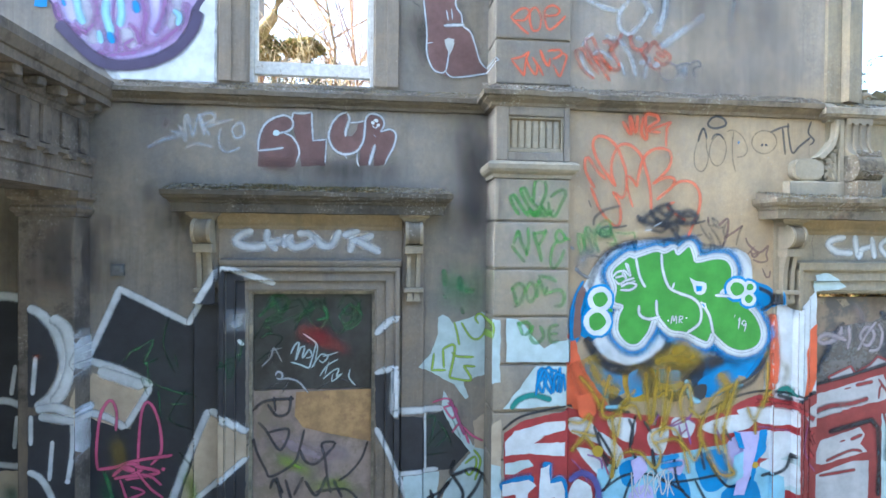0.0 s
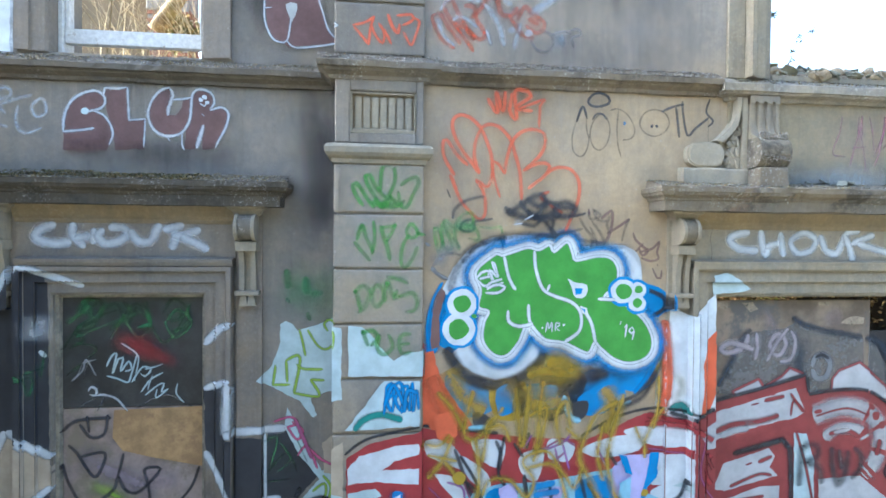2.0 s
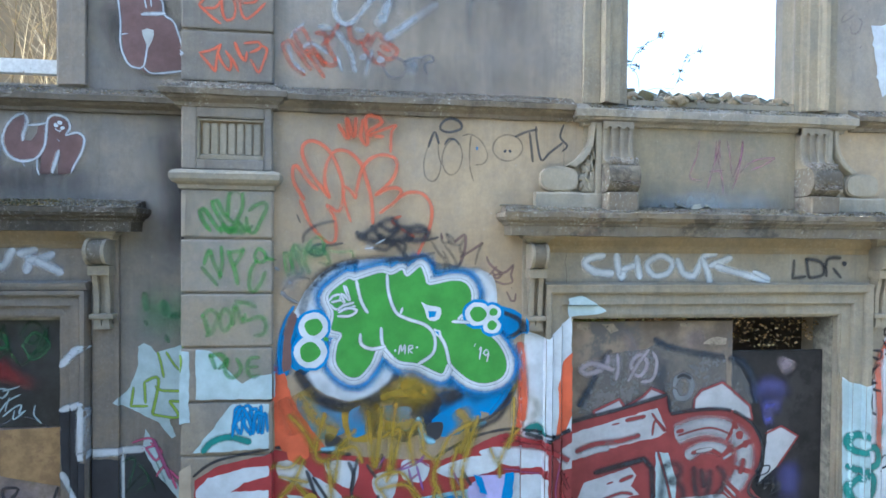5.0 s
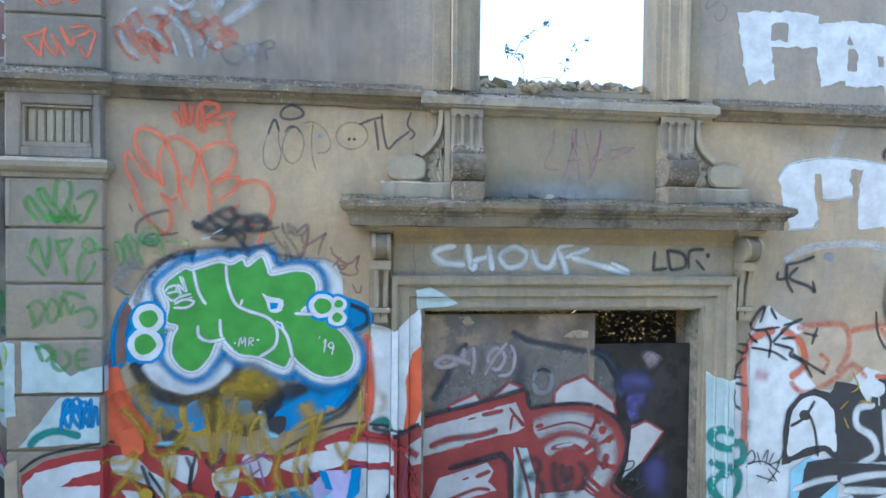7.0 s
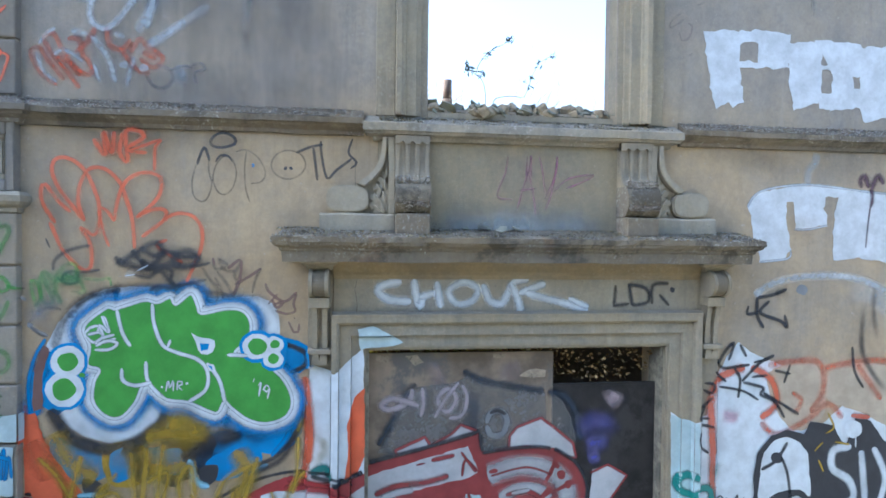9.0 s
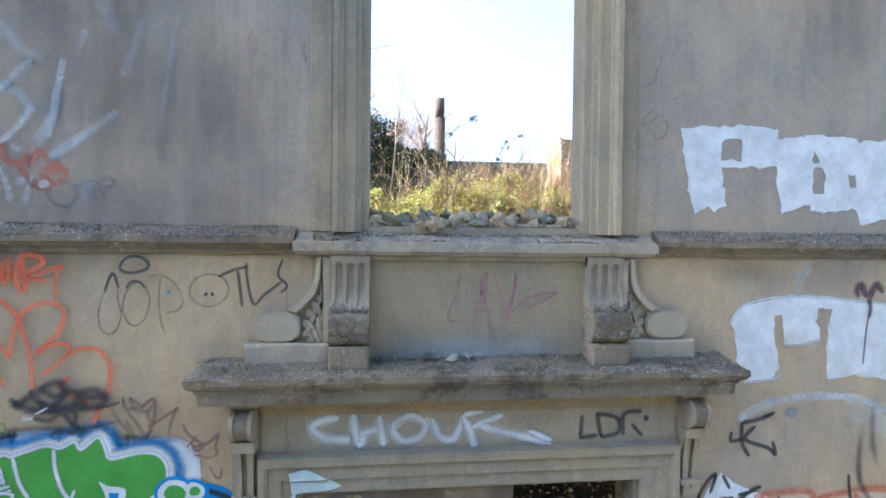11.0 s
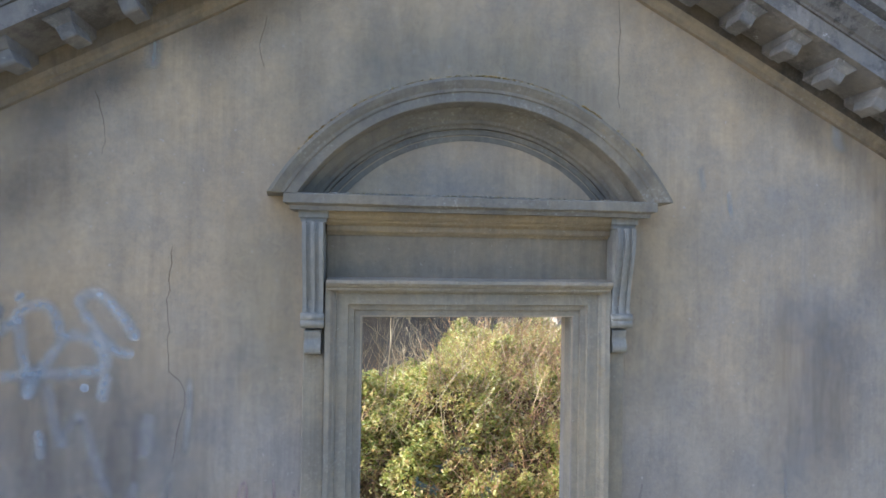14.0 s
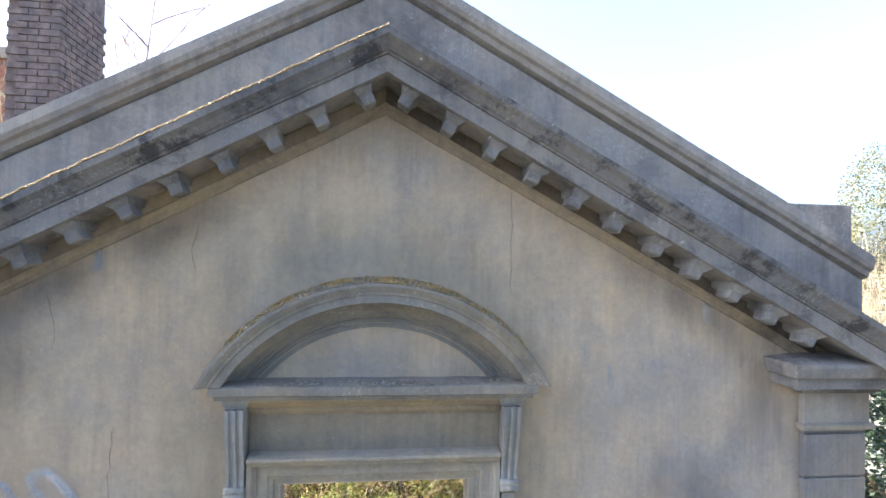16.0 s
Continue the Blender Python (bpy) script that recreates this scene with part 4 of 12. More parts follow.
# closes the place behind the camera: an unseen hedge, added to dim the front
bm = bmesh.new()
nx, nz = 60, 14
rows = [[bm.verts.new((-22 + 52 * i / nx, -8.5 + 0.9 * noise.noise(Vector((i * 0.31, j * 0.4, 2.0))) - 0.12 * j, 9.5 * j / nz + 0.5 * noise.noise(Vector((i * 0.5, j * 0.3, 7.0))) * (j > 0))) for i in range(nx + 1)] for j in range(nz + 1)]
for j in range(nz):
    for i in range(nx):
        bm.faces.new((rows[j][i + 1], rows[j][i], rows[j + 1][i], rows[j + 1][i + 1]))
M_HEDGE = plain("dark_hedge", (0.045, 0.055, 0.03), 0.9, 0.4, 4, 0, 1.0, (0.02, 0.028, 0.014))
structure("sky_block_hedge", bm, M_HEDGE, "unseen tall dark hedge added across the forecourt to dim the front", "hedge")


# ---- what stands behind the front: ruins, brambles, trees ----
def leafy(name, leaf, rim=0.35):
    """Leaf material: two tones, picked leaf by leaf, with light passing through."""
    m, n, l, bsdf = nodes_of(name)
    g = n.new("ShaderNodeNewGeometry")
    r = n.new("ShaderNodeValToRGB")
    r.color_ramp.interpolation = "LINEAR"
    for i, c in enumerate(leaf):
        e = r.color_ramp.elements[i] if i < 2 else r.color_ramp.elements.new(1.0)
        e.position, e.color = i / (len(leaf) - 1), (*c, 1)
    l.new(g.outputs["Random Per Island"], r.inputs["Fac"])
    l.new(r.outputs["Color"], bsdf.inputs["Base Color"])
    bsdf.inputs["Roughness"].default_value = 0.55
    t = n.new("ShaderNodeBsdfTranslucent")
    l.new(r.outputs["Color"], t.inputs["Color"])
    mx = n.new("ShaderNodeMixShader")
    mx.inputs["Fac"].default_value = rim
    l.new(bsdf.outputs["BSDF"], mx.inputs[1])
    l.new(t.outputs["BSDF"], mx.inputs[2])
    l.new(mx.outputs["Shader"], n["Material Output"].inputs["Surface"])
    return m


# the palest bramble tones put the leaves' bright highlights into the colour
M_LEAF = leafy("bramble_leaf", [(0.12, 0.16, 0.03), (0.27, 0.32, 0.06), (0.44, 0.48, 0.11), (0.48, 0.36, 0.11), (0.62, 0.61, 0.22), (0.74, 0.72, 0.40)], 0.55)
M_SPRAY = leafy("spray_leaf", [(0.26, 0.28, 0.06), (0.42, 0.42, 0.10), (0.56, 0.53, 0.17), (0.50, 0.30, 0.11), (0.70, 0.62, 0.30)], 0.55)
M_IVY = leafy("ivy_leaf", [(0.02, 0.035, 0.014), (0.035, 0.055, 0.02), (0.055, 0.075, 0.03)], 0.2)
M_GOLDLEAF = leafy("winter_leaf", [(0.10, 0.12, 0.03), (0.22, 0.16, 0.06), (0.32, 0.22, 0.09)])
M_OLIVE = leafy("olive_needle_tufts", [(0.09, 0.11, 0.045), (0.17, 0.18, 0.08), (0.30, 0.27, 0.13), (0.42, 0.36, 0.20)], 0.3)
# palest tone stands in for sun glints on the dry creeper
M_STRAW = leafy("dry_creeper_glint_leaf", [(0.06, 0.04, 0.02), (0.16, 0.10, 0.04), (0.34, 0.22, 0.09), (0.60, 0.46, 0.22)], 0.2)
M_TWIG = plain("dry_stems", (0.40, 0.26, 0.13), 0.8, 0.35, 3, 0, 0.2, (0.26, 0.15, 0.08))
M_CANE = plain("dead_cane", (0.50, 0.29, 0.12), 0.8, 0.3, 3, 0, 0.2, (0.34, 0.18, 0.08))
M_PALETWIG = plain("pale_stems", (0.50, 0.41, 0.25), 0.8, 0.25, 3, 0, 0.2)
M_REDTWIG = plain("reddish_twigs", (0.36, 0.22, 0.14), 0.85, 0.3, 2, 0, 0.2)
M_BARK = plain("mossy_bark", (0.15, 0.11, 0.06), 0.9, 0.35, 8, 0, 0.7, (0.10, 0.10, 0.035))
# lit copy of the mossy bark: sunlight put into the limb's colour
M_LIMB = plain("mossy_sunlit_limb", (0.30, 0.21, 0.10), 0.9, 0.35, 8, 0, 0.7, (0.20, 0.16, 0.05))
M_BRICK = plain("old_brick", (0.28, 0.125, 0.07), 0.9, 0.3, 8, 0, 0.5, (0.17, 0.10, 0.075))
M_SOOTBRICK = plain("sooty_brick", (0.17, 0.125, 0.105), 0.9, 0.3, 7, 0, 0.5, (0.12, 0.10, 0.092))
# brick paled in colour for the sun on it
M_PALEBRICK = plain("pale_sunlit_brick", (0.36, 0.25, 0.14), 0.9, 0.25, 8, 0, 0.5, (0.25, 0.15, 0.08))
M_MORTAR = plain("mortar", (0.27, 0.25, 0.22), 0.95, 0.2, 12, 0, 0.4)
M_FARSTONE = masonry("ruined_stone", (0.13, 0.11, 0.085), (0.11, 0.11, 0.105), (0.05, 0.05, 0.045), 0.5, 0.6, 0.3, 0.4)
M_RUST = plain("rusty_iron", (0.085, 0.055, 0.042), 0.9, 0.35, 5, 0.0, 0.4, (0.05, 0.038, 0.032))
M_SLATE = plain("broken_slate", (0.185, 0.185, 0.145), 0.85, 0.4, 6, 0, 0.3, (0.15, 0.145, 0.085))
M_RUBBLE = plain("mortar_rubble", (0.30, 0.245, 0.165), 0.95, 0.3, 9, 0, 0.5, (0.22, 0.22, 0.15))


def stuff(name, bm, material, label, category):
    return tagged(part(name, bm, material, None, label), category=category, kind="stuff")


def add_leaf(verts, faces, at, size, rnd, wide=0.42):
    """One pointed leaf, folded a little, turned at random."""
    turn = Euler((rnd.uniform(-1.0, 1.0), rnd.uniform(-1.0, 1.0), rnd.uniform(0, 6.28))).to_matrix()
    i = len(verts)
    for p in ((0, -0.5, 0), (wide, 0, 0.10), (0, 0.6, 0), (-wide, 0, 0.10)):
        verts.append(at + turn @ (Vector(p) * size))
    faces.append((i, i + 1, i + 2))
    faces.append((i, i + 2, i + 3))


def mesh_stuff(name, verts, faces, material, label, category):
    data = bpy.data.meshes.new(name)
    data.from_pydata([tuple(v) for v in verts], [], faces)
    data.materials.append(material)
    return tagged(new(name, data), label, category, kind="stuff")


def mound(x, y):
    """Height of the bramble bank that fills the ruin."""
    rise = min(1, max(0, (y - 6.2) / 2.7))
    h = 2.4 + 2.48 * (rise ** 0.8) + 0.30 * noise.noise(Vector((x * 0.9, y * 0.9, 0.3))) + 0.2 * noise.noise(Vector((x * 2.3, y * 2.3, 4.0)))
    if y > 9:    # falls away on one side, climbs on slowly on the other
        t = min(1, max(0, (x - 4.6) / 1.1))
        h += t * (0.055 * (min(y, 13.0) - 9) - 0.35 * max(0, y - 13.0)) - (1 - t) * 0.32 * (y - 9)
    return h - 0.15 * max(0, 3.2 - x)


rnd = random.Random(21)
verts, faces = [], []
for i in range(150000):
    dense = i % 4
    back = i % 7 > 4
    x = rnd.uniform(2.4, 7.6) if dense else rnd.uniform(-5.0, 12.0)
    y = 6.2 + 4.6 * rnd.random() ** 1.2
    if back:
        x, y = rnd.uniform(4.4, 9.2), rnd.uniform(9.5, 13.6)
    elif x > 5.0 and y < 7.3 and rnd.random() < 0.6:
        continue
    clump = noise.noise(Vector((x * 1.7, y * 1.7, 9.0))) + 0.5 * noise.noise(Vector((x * 4.5, y * 4.5, 2.0)))
    if clump < -0.15 and rnd.random() < 0.7:
        continue
    z = mound(x, y) + 0.42 * clump - abs(rnd.gauss(0, 0.13))
    add_leaf(verts, faces, Vector((x, y, z)), rnd.uniform(0.04, 0.10), rnd, rnd.uniform(0.14, 0.30))
mesh_stuff("bramble_leaves", verts, faces, M_LEAF, "sunlit yellow-green bramble thicket filling the roofless ruin", "brambles")
# looser sprays of small golden leaves on the sunlit half
verts, faces = [], []
for _ in range(3000):
    x, y = rnd.uniform(3.2, 8.4), rnd.uniform(6.8, 12.6)
    if x < 4.6 and rnd.random() < 0.6:
        continue
    p = Vector((x, y, mound(x, y) + rnd.uniform(-0.28, 0.04)))
    way = Vector((rnd.uniform(-1, 1), rnd.uniform(-1, 0.4), rnd.uniform(0.0, 1.0))).normalized()
    for i in range(14):
        at = p + way * 0.026 * i + Vector((rnd.gauss(0, 0.02), rnd.gauss(0, 0.02), rnd.gauss(0, 0.02)))
        add_leaf(verts, faces, at, rnd.uniform(0.03, 0.075), rnd, rnd.uniform(0.14, 0.28))
mesh_stuff("bramble_sprays", verts, faces, M_SPRAY, "loose golden-green leaf sprays over the thicket", "brambles")
bm = bmesh.new()
n = 44
grid = [[bm.verts.new((-6 + 19 * i / n, 5.9 + 8 * j / n, mound(-6 + 19 * i / n, 5.9 + 8 * j / n) - 0.34)) for i in range(n + 1)] for j in range(n + 1)]
for j in range(n):
    for i in range(n):
        bm.faces.new((grid[j][i], grid[j][i + 1], grid[j + 1][i + 1], grid[j + 1][i]))
M_THATCH = plain("dead_bramble_litter", (0.19, 0.125, 0.06), 0.95, 0.45, 12, 0, 1.0, (0.035, 0.035, 0.015))
structure("ground_bank", bm, M_THATCH, "bank of rubble under dead bramble litter", "ground")


def stem(bm, at, way, length, r, rnd, bend=0.35, sides=3, steps=5, fork=0):
    """One arching stem, with forks."""
    p, d = Vector(at), Vector(way).normalized()
    pts, radii = [p.copy()], [r]
    for i in range(steps):
        d = (d + Vector((rnd.uniform(-1, 1), rnd.uniform(-1, 1), rnd.uniform(-0.8, 0.5))) * bend / steps * 2).normalized()
        p = p + d * length / steps
        pts.append(p.copy())
        radii.append(r * (1 - 0.8 * (i + 1) / steps))
        if fork and i >= 1:
            for _ in range(1 if rnd.random() < 0.75 else 2):
                side = Vector((rnd.uniform(-1, 1), rnd.uniform(-1, 1), rnd.uniform(-0.2, 0.7)))
                stem(bm, p, d * 0.75 + side * 0.7, length * rnd.uniform(0.35, 0.6), radii[-1] * 0.7, rnd, bend, 3, max(3, steps - 1), fork - 1)
    tube(bm, pts, radii, sides)


def bunch(name, count, xs, ys, zs, lengths, r, material, label, category, seed, lean=0.7, fork=0, on_mound=False):
    rnd = random.Random(seed)
    bm = bmesh.new()
    for _ in range(count):
        x, y = rnd.uniform(*xs), rnd.uniform(*ys)
        z = mound(x, y) - 0.2 if on_mound else rnd.uniform(*zs)
        stem(bm, (x, y, z), (rnd.uniform(-lean, lean), rnd.uniform(-lean, lean * 0.5), 1.0), rnd.uniform(*lengths), r * rnd.uniform(0.6, 1.3), rnd, 0.4, 3, 5, fork)
    return stuff(name, bm, material, label, category)


bunch("bramble_stems", 700, (2.4, 7.4), (6.4, 10.5), None, (0.4, 1.0), 0.006, M_TWIG, "arching brown bramble stems in the thicket", "stems", 3, 1.1, 0, True)
bunch("russet_stems", 520, (4.9, 7.6), (6.8, 10.2), None, (0.5, 1.2), 0.007, M_REDTWIG, "russet bramble stems on the shaded side of the thicket", "stems", 24, 1.0, 0, True)
bunch("dead_canes", 620, (4.4, 7.4), (6.2, 7.6), None, (0.4, 0.9), 0.007, M_CANE, "tangle of orange-brown dead canes at the foot of the thicket", "stems", 44, 1.4, 0, True)
bunch("dead_canes", 300, (5.2, 8.8), (9.5, 13.0), None, (0.5, 1.2), 0.008, M_CANE, "orange-brown canes arching over the back of the thicket", "stems", 45, 1.0, 0, True)
bunch("tall_dry_stems", 70, (6.2, 9.2), (10.5, 13.2), None, (0.9, 1.7), 0.007, M_PALETWIG, "pale stems standing before the far wall", "stems", 46, 0.5, 1, True)
bunch("reddish_twigs", 420, (2.2, 6.4), (26.0, 29.0), (6.8, 9.3), (0.9, 1.9), 0.013, M_REDTWIG, "haze of fine reddish winter twigs beyond the far wall", "twigs", 25, 1.1, 1)
bunch("tall_dry_stems", 150, (3.0, 7.6), (8.0, 10.5), None, (0.8, 1.5), 0.006, M_PALETWIG, "tall pale dry stems standing out of the brambles", "stems", 4, 0.6, 1, True)
bunch("tall_dry_stems", 46, (5.8, 7.6), (8.6, 10.4), None, (0.8, 1.6), 0.006, M_TWIG, "golden stems standing up from the sunlit side of the thicket", "stems", 14, 0.7, 1, True)
bunch("dry_brush", 80, (-2.8, 0.4), (6.0, 8.6), (3.8, 4.6), (0.8, 2.4), 0.011, M_PALETWIG, "golden dry brushwood behind the upper window", "stems", 6, 0.6, 1)
bunch("sapling_stems", 5, (3.2, 4.1), (7.6, 9.0), (4.8, 5.0), (1.8, 2.6), 0.014, M_PALETWIG, "bare pale sapling stems", "stems", 8, 0.35, 2)


def bare_tree(at, height, spread, r, seed, material, label, twigs=None, limbs=9, depth=2):
    rnd = random.Random(seed)
    t = thing("tree", label, "tree", at, "bare trees behind the ruin")
    bm = bmesh.new()
    base = Vector(at)
    top = base + Vector((rnd.uniform(-0.06, 0.06) * height, 0, height))
    pts = [base.lerp(top, k / 7) + Vector((rnd.uniform(-1, 1), rnd.uniform(-1, 1), 0)) * 0.02 * height * (k > 0) for k in range(8)]
    tube(bm, pts, [r * (1 - 0.11 * k) for k in range(8)], 8)
    part("trunk", bm, material, t, smooth=True)
    bm = bmesh.new()
    for k in range(limbs):
        f = 0.3 + 0.68 * k / limbs
        a = rnd.uniform(0, 6.28)
        p = pts[min(6, int(f * 7))].lerp(pts[min(7, int(f * 7) + 1)], f * 7 % 1)
        stem(bm, p, (math.cos(a), math.sin(a), rnd.uniform(0.5, 1.3)), spread * (1.15 - 0.6 * f), r * 0.6 * (1.1 - 0.5 * f), rnd, 0.45, 4, 6, depth)
    part("crown", bm, twigs or material, t, "fine bare twigs")
    return t


bare_tree((3.5, 27, 0), 11.0, 3.6, 0.16, 11, M_BARK, "bare winter tree with a haze of reddish twigs", M_REDTWIG, 16, 3)
bare_tree((6.2, 28.5, 0), 10.6, 3.6, 0.16, 12, M_BARK, "bare reddish tree beyond the far wall", M_REDTWIG, 15, 3)
bare_tree((8.2, 30, 0), 9.6, 3.2, 0.13, 13, M_BARK, "slight bare tree beyond the far wall", M_REDTWIG, 10, 2)
bare_tree((-1.0, 14.5, 0), 11.5, 4.0, 0.09, 14, M_BARK, "bare tree with fine forking limbs behind the window", M_TWIG, 22, 3)
bare_tree((0.9, 15.5, 0), 12.0, 4.5, 0.18, 15, M_BARK, "tall bare tree with drooping twigs", M_REDTWIG, 15, 3)
bare_tree((-0.5, 13.0, 0), 14.4, 3.4, 0.055, 16, M_REDTWIG, "slender bare birch beside the brick chimney", M_REDTWIG, 20, 3)
bare_tree((-2.9, 12.4, 0), 13.0, 3.4, 0.10, 17, M_PALETWIG, "pale sunlit sapling tree behind the gable", M_PALETWIG, 14, 3)

bunch("reddish_twigs", 120, (-2.2, 0.6), (13.2, 14.6), (9.4, 11.0), (1.0, 2.2), 0.008, M_REDTWIG, "haze of fine birch twigs beside the brick chimney", "twigs", 26, 0.8, 2)

bunch("reddish_twigs", 130, (-2.9, 0.4), (11.0, 13.0), (5.6, 7.2), (0.8, 1.8), 0.006, M_REDTWIG, "haze of fine reddish twigs behind the upper window", "twigs", 27, 0.9, 2)

bunch("reddish_twigs", 46, (-1.7, -0.7), (13.2, 13.8), (11.7, 12.9), (0.9, 1.6), 0.008, M_REDTWIG, "fine pinkish birch crown beside the chimney", "twigs", 28, 0.7, 2)

# thick mossy limb and ivy clumps seen through the upper window
limb = thing("fallen_trunk", "thick mossy leaning trunk, golden in the sun", "trunk", (-2.1, 8.4, 3.5))
bm = bmesh.new()
tube(bm, [(-2.00, 8.4, 6.01), (-1.83, 8.4, 6.27), (-1.66, 8.4, 6.52), (-1.56, 8.4, 6.78), (-1.52, 8.4, 7.29)], [0.11, 0.105, 0.09, 0.07, 0.05], 9)
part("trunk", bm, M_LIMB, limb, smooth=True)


def leaf_clump(name, centre, radii, count, size, material, label, category, seed):
    rnd = random.Random(seed)
    verts, faces = [], []
    for _ in range(count):
        d = Vector((rnd.gauss(0, 1), rnd.gauss(0, 1), rnd.gauss(0, 1))).normalized()
        lump = 1 + 0.35 * noise.noise(d * 2.1 + Vector((seed, 0, 0))) + 0.2 * noise.noise(d * 5.3)
        at = Vector(centre) + Vector([a * b for a, b in zip(d, radii)]) * lump * rnd.uniform(0.82, 1.0)
        add_leaf(verts, faces, at, size * rnd.uniform(0.6, 1.3), rnd, 0.5)
    return mesh_stuff(name, verts, faces, material, label, category)


leaf_clump("ivy", (3.15, 20.0, 6.8), (1.75, 1.2, 2.0), 24000, 0.075, M_IVY, "dark ivy smothering the far ruin", "ivy", 1)
leaf_clump("ivy", (4.8, 20.3, 7.1), (1.5, 0.5, 0.45), 9000, 0.07, M_IVY, "dark ivy spilling along the far wall", "ivy", 2)
leaf_clump("dead_ivy", (-1.88, 8.9, 6.19), (0.22, 0.2, 0.26), 1600, 0.05, M_GOLDLEAF, "brown dead ivy on the leaning trunk", "ivy", 3)
leaf_clump("ivy", (-1.28, 8.9, 6.24), (0.34, 0.2, 0.16), 1500, 0.05, M_GOLDLEAF, "dull olive ivy clump behind the upper window", "ivy", 9)
leaf_clump("evergreen", (12.3, 9.0, 5.4), (1.3, 1.2, 1.9), 14000, 0.07, M_IVY, "dark evergreen shrub beyond the corner pier", "shrub", 35)
leaf_clump("evergreen", (17.7, 12.4, 8.5), (1.55, 1.2, 2.5), 30000, 0.05, M_OLIVE, "sunlit olive-green conifer beyond the gable", "tree", 5)
bunch("dry_brush", 70, (16.0, 18.0), (10.6, 11.2), (5.6, 6.8), (1.0, 2.2), 0.010, M_REDTWIG, "pinkish dry brushwood below the conifer", "stems", 47, 0.6, 1)
bunch("reed_hedge", 260, (14.6, 18.0), (10.5, 12.5), (4.5, 6.0), (2.2, 3.6), 0.012, M_PALETWIG, "golden dry hedge beyond the gable", "hedge", 9, 0.3, 0)

leaf_clump("hanging_ivy", (5.08, 4.17, 2.66), (0.46, 0.06, 0.16), 520, 0.020, M_STRAW, "golden-brown dry creeper hanging inside the head of the opening, sun glints in its colour", "creeper", 7)
leaf_clump("hanging_ivy", (4.20, 4.13, 2.765), (0.70, 0.04, 0.02), 500, 0.022, M_STRAW, "thin dry creeper along the head of the opening, sun glints in its colour", "creeper", 8)

# far wall with its opening, stone fragments, brick stump, rusty flue
bm = bmesh.new()
wall_with_holes(bm, 1.0, 13.0, 0, 7.18, 20.5, 20.9, [(8.14, 9.21, 5.30, 6.41)])
structure("wall_far", bm, M_FARSTONE, "far ruined wall in shade with a square hole")
ruin = thing("chimneypiece_ruin", "grey broken stone fireplace remains against the far wall", "ruin", (5.2, 20.2, 4.5))
for a, b, c, d in ((4.4, 6.0, 6.52, 6.78), (4.55, 5.95, 6.16, 6.48), (4.5, 4.75, 4.5, 6.14), (5.5, 6.0, 4.5, 6.14)):
    part("stone", block(a, b, 20.05, 20.45, c, d, 0.03, 0.01), M_FARSTONE, ruin)
flue = thing("flue_pipe", "rusty iron flue pipe standing above the far wall", "pipe", (6.25, 22.0, 0))
bm = bmesh.new()
tube(bm, [(6.23, 22, 0), (6.23, 22, 9.05)], [0.215, 0.215], 16)
part("lower_pipe", bm, M_RUST, flue, smooth=True)
bm = bmesh.new()
tube(bm, [(6.23, 22, 9.05), (6.23, 22, 9.82)], [0.185, 0.185], 16)
part("upper_pipe", bm, M_RUST, flue, smooth=True)


def brickwork(name, x0, x1, y0, y1, z0, z1, material, label, category, sides=("front",), ragged=0.0, seed=1, at_rows=None):
    """A brick pier or wall: a mortar core and single bricks on its seen faces."""
    rnd = random.Random(seed)
    w = thing(name, label, category, ((x0 + x1) / 2, y0, z0))
    bm = bmesh.new()
    box(bm, x0 + 0.012, x1 - 0.012, y0 + 0.012, y1 - 0.012, z0, z1 - ragged)
    part("core", bm, M_MORTAR if material != M_SOOTBRICK else M_SOOTBRICK, w)
    L, H = 0.225, 0.075
    long_mesh = mesh_of("brick", block(-0.107, 0.107, -0.05, 0.05, -0.0325, 0.0325, 0.005), material)
    side_mesh = mesh_of("brick", block(-0.05, 0.05, -0.107, 0.107, -0.0325, 0.0325, 0.005), material)
    base = world_at(w)
    z, row = (at_rows[0] if at_rows else z0), 0
    while z < (at_rows[1] if at_rows else z1):
        top_cut = ragged * rnd.random() if z > z1 - ragged else 0
        off = (row % 2) * L / 2
        for face in sides:
            if face == "front":
                u = x0 - off
                while u < x1 - 0.05:
                    c = u + L / 2
                    if x0 + 0.05 < c < x1 - 0.05 and not (z > z1 - ragged and rnd.random() < 0.45):
                        b = new("brick", long_mesh)
                        b.parent, b.location = w, Vector((c, y0 + 0.045 + rnd.uniform(-0.004, 0.004), z + H / 2)) - base
                    u += L
            else:
                x = x0 + 0.045 if face == "left" else x1 - 0.045
                u = y0 - off
                while u < y1 - 0.05:
                    c = u + L / 2
                    if y0 + 0.05 < c < y1 - 0.05:
                        b = new("brick", side_mesh)
                        b.parent, b.location = w, Vector((x + rnd.uniform(-0.004, 0.004), c, z + H / 2)) - base
                    u += L
        z, row = z + H, row + 1
    return w


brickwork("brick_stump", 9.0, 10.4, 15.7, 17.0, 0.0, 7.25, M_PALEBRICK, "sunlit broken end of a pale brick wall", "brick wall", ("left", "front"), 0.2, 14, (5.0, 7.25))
chim = brickwork("chimney", 0.39, 0.94, 6.6, 7.6, 6.0, 11.6, M_SOOTBRICK, "tall soot-dark brick chimney stack", "chimney", ("front", "right"), 0.0, 5, (8.6, 10.9))
part("render_patch", block(0.47, 0.985, 6.56, 7.5, 7.5, 9.30, 0.015), M_PARAPET, chim, "grey rendered base of the stack")
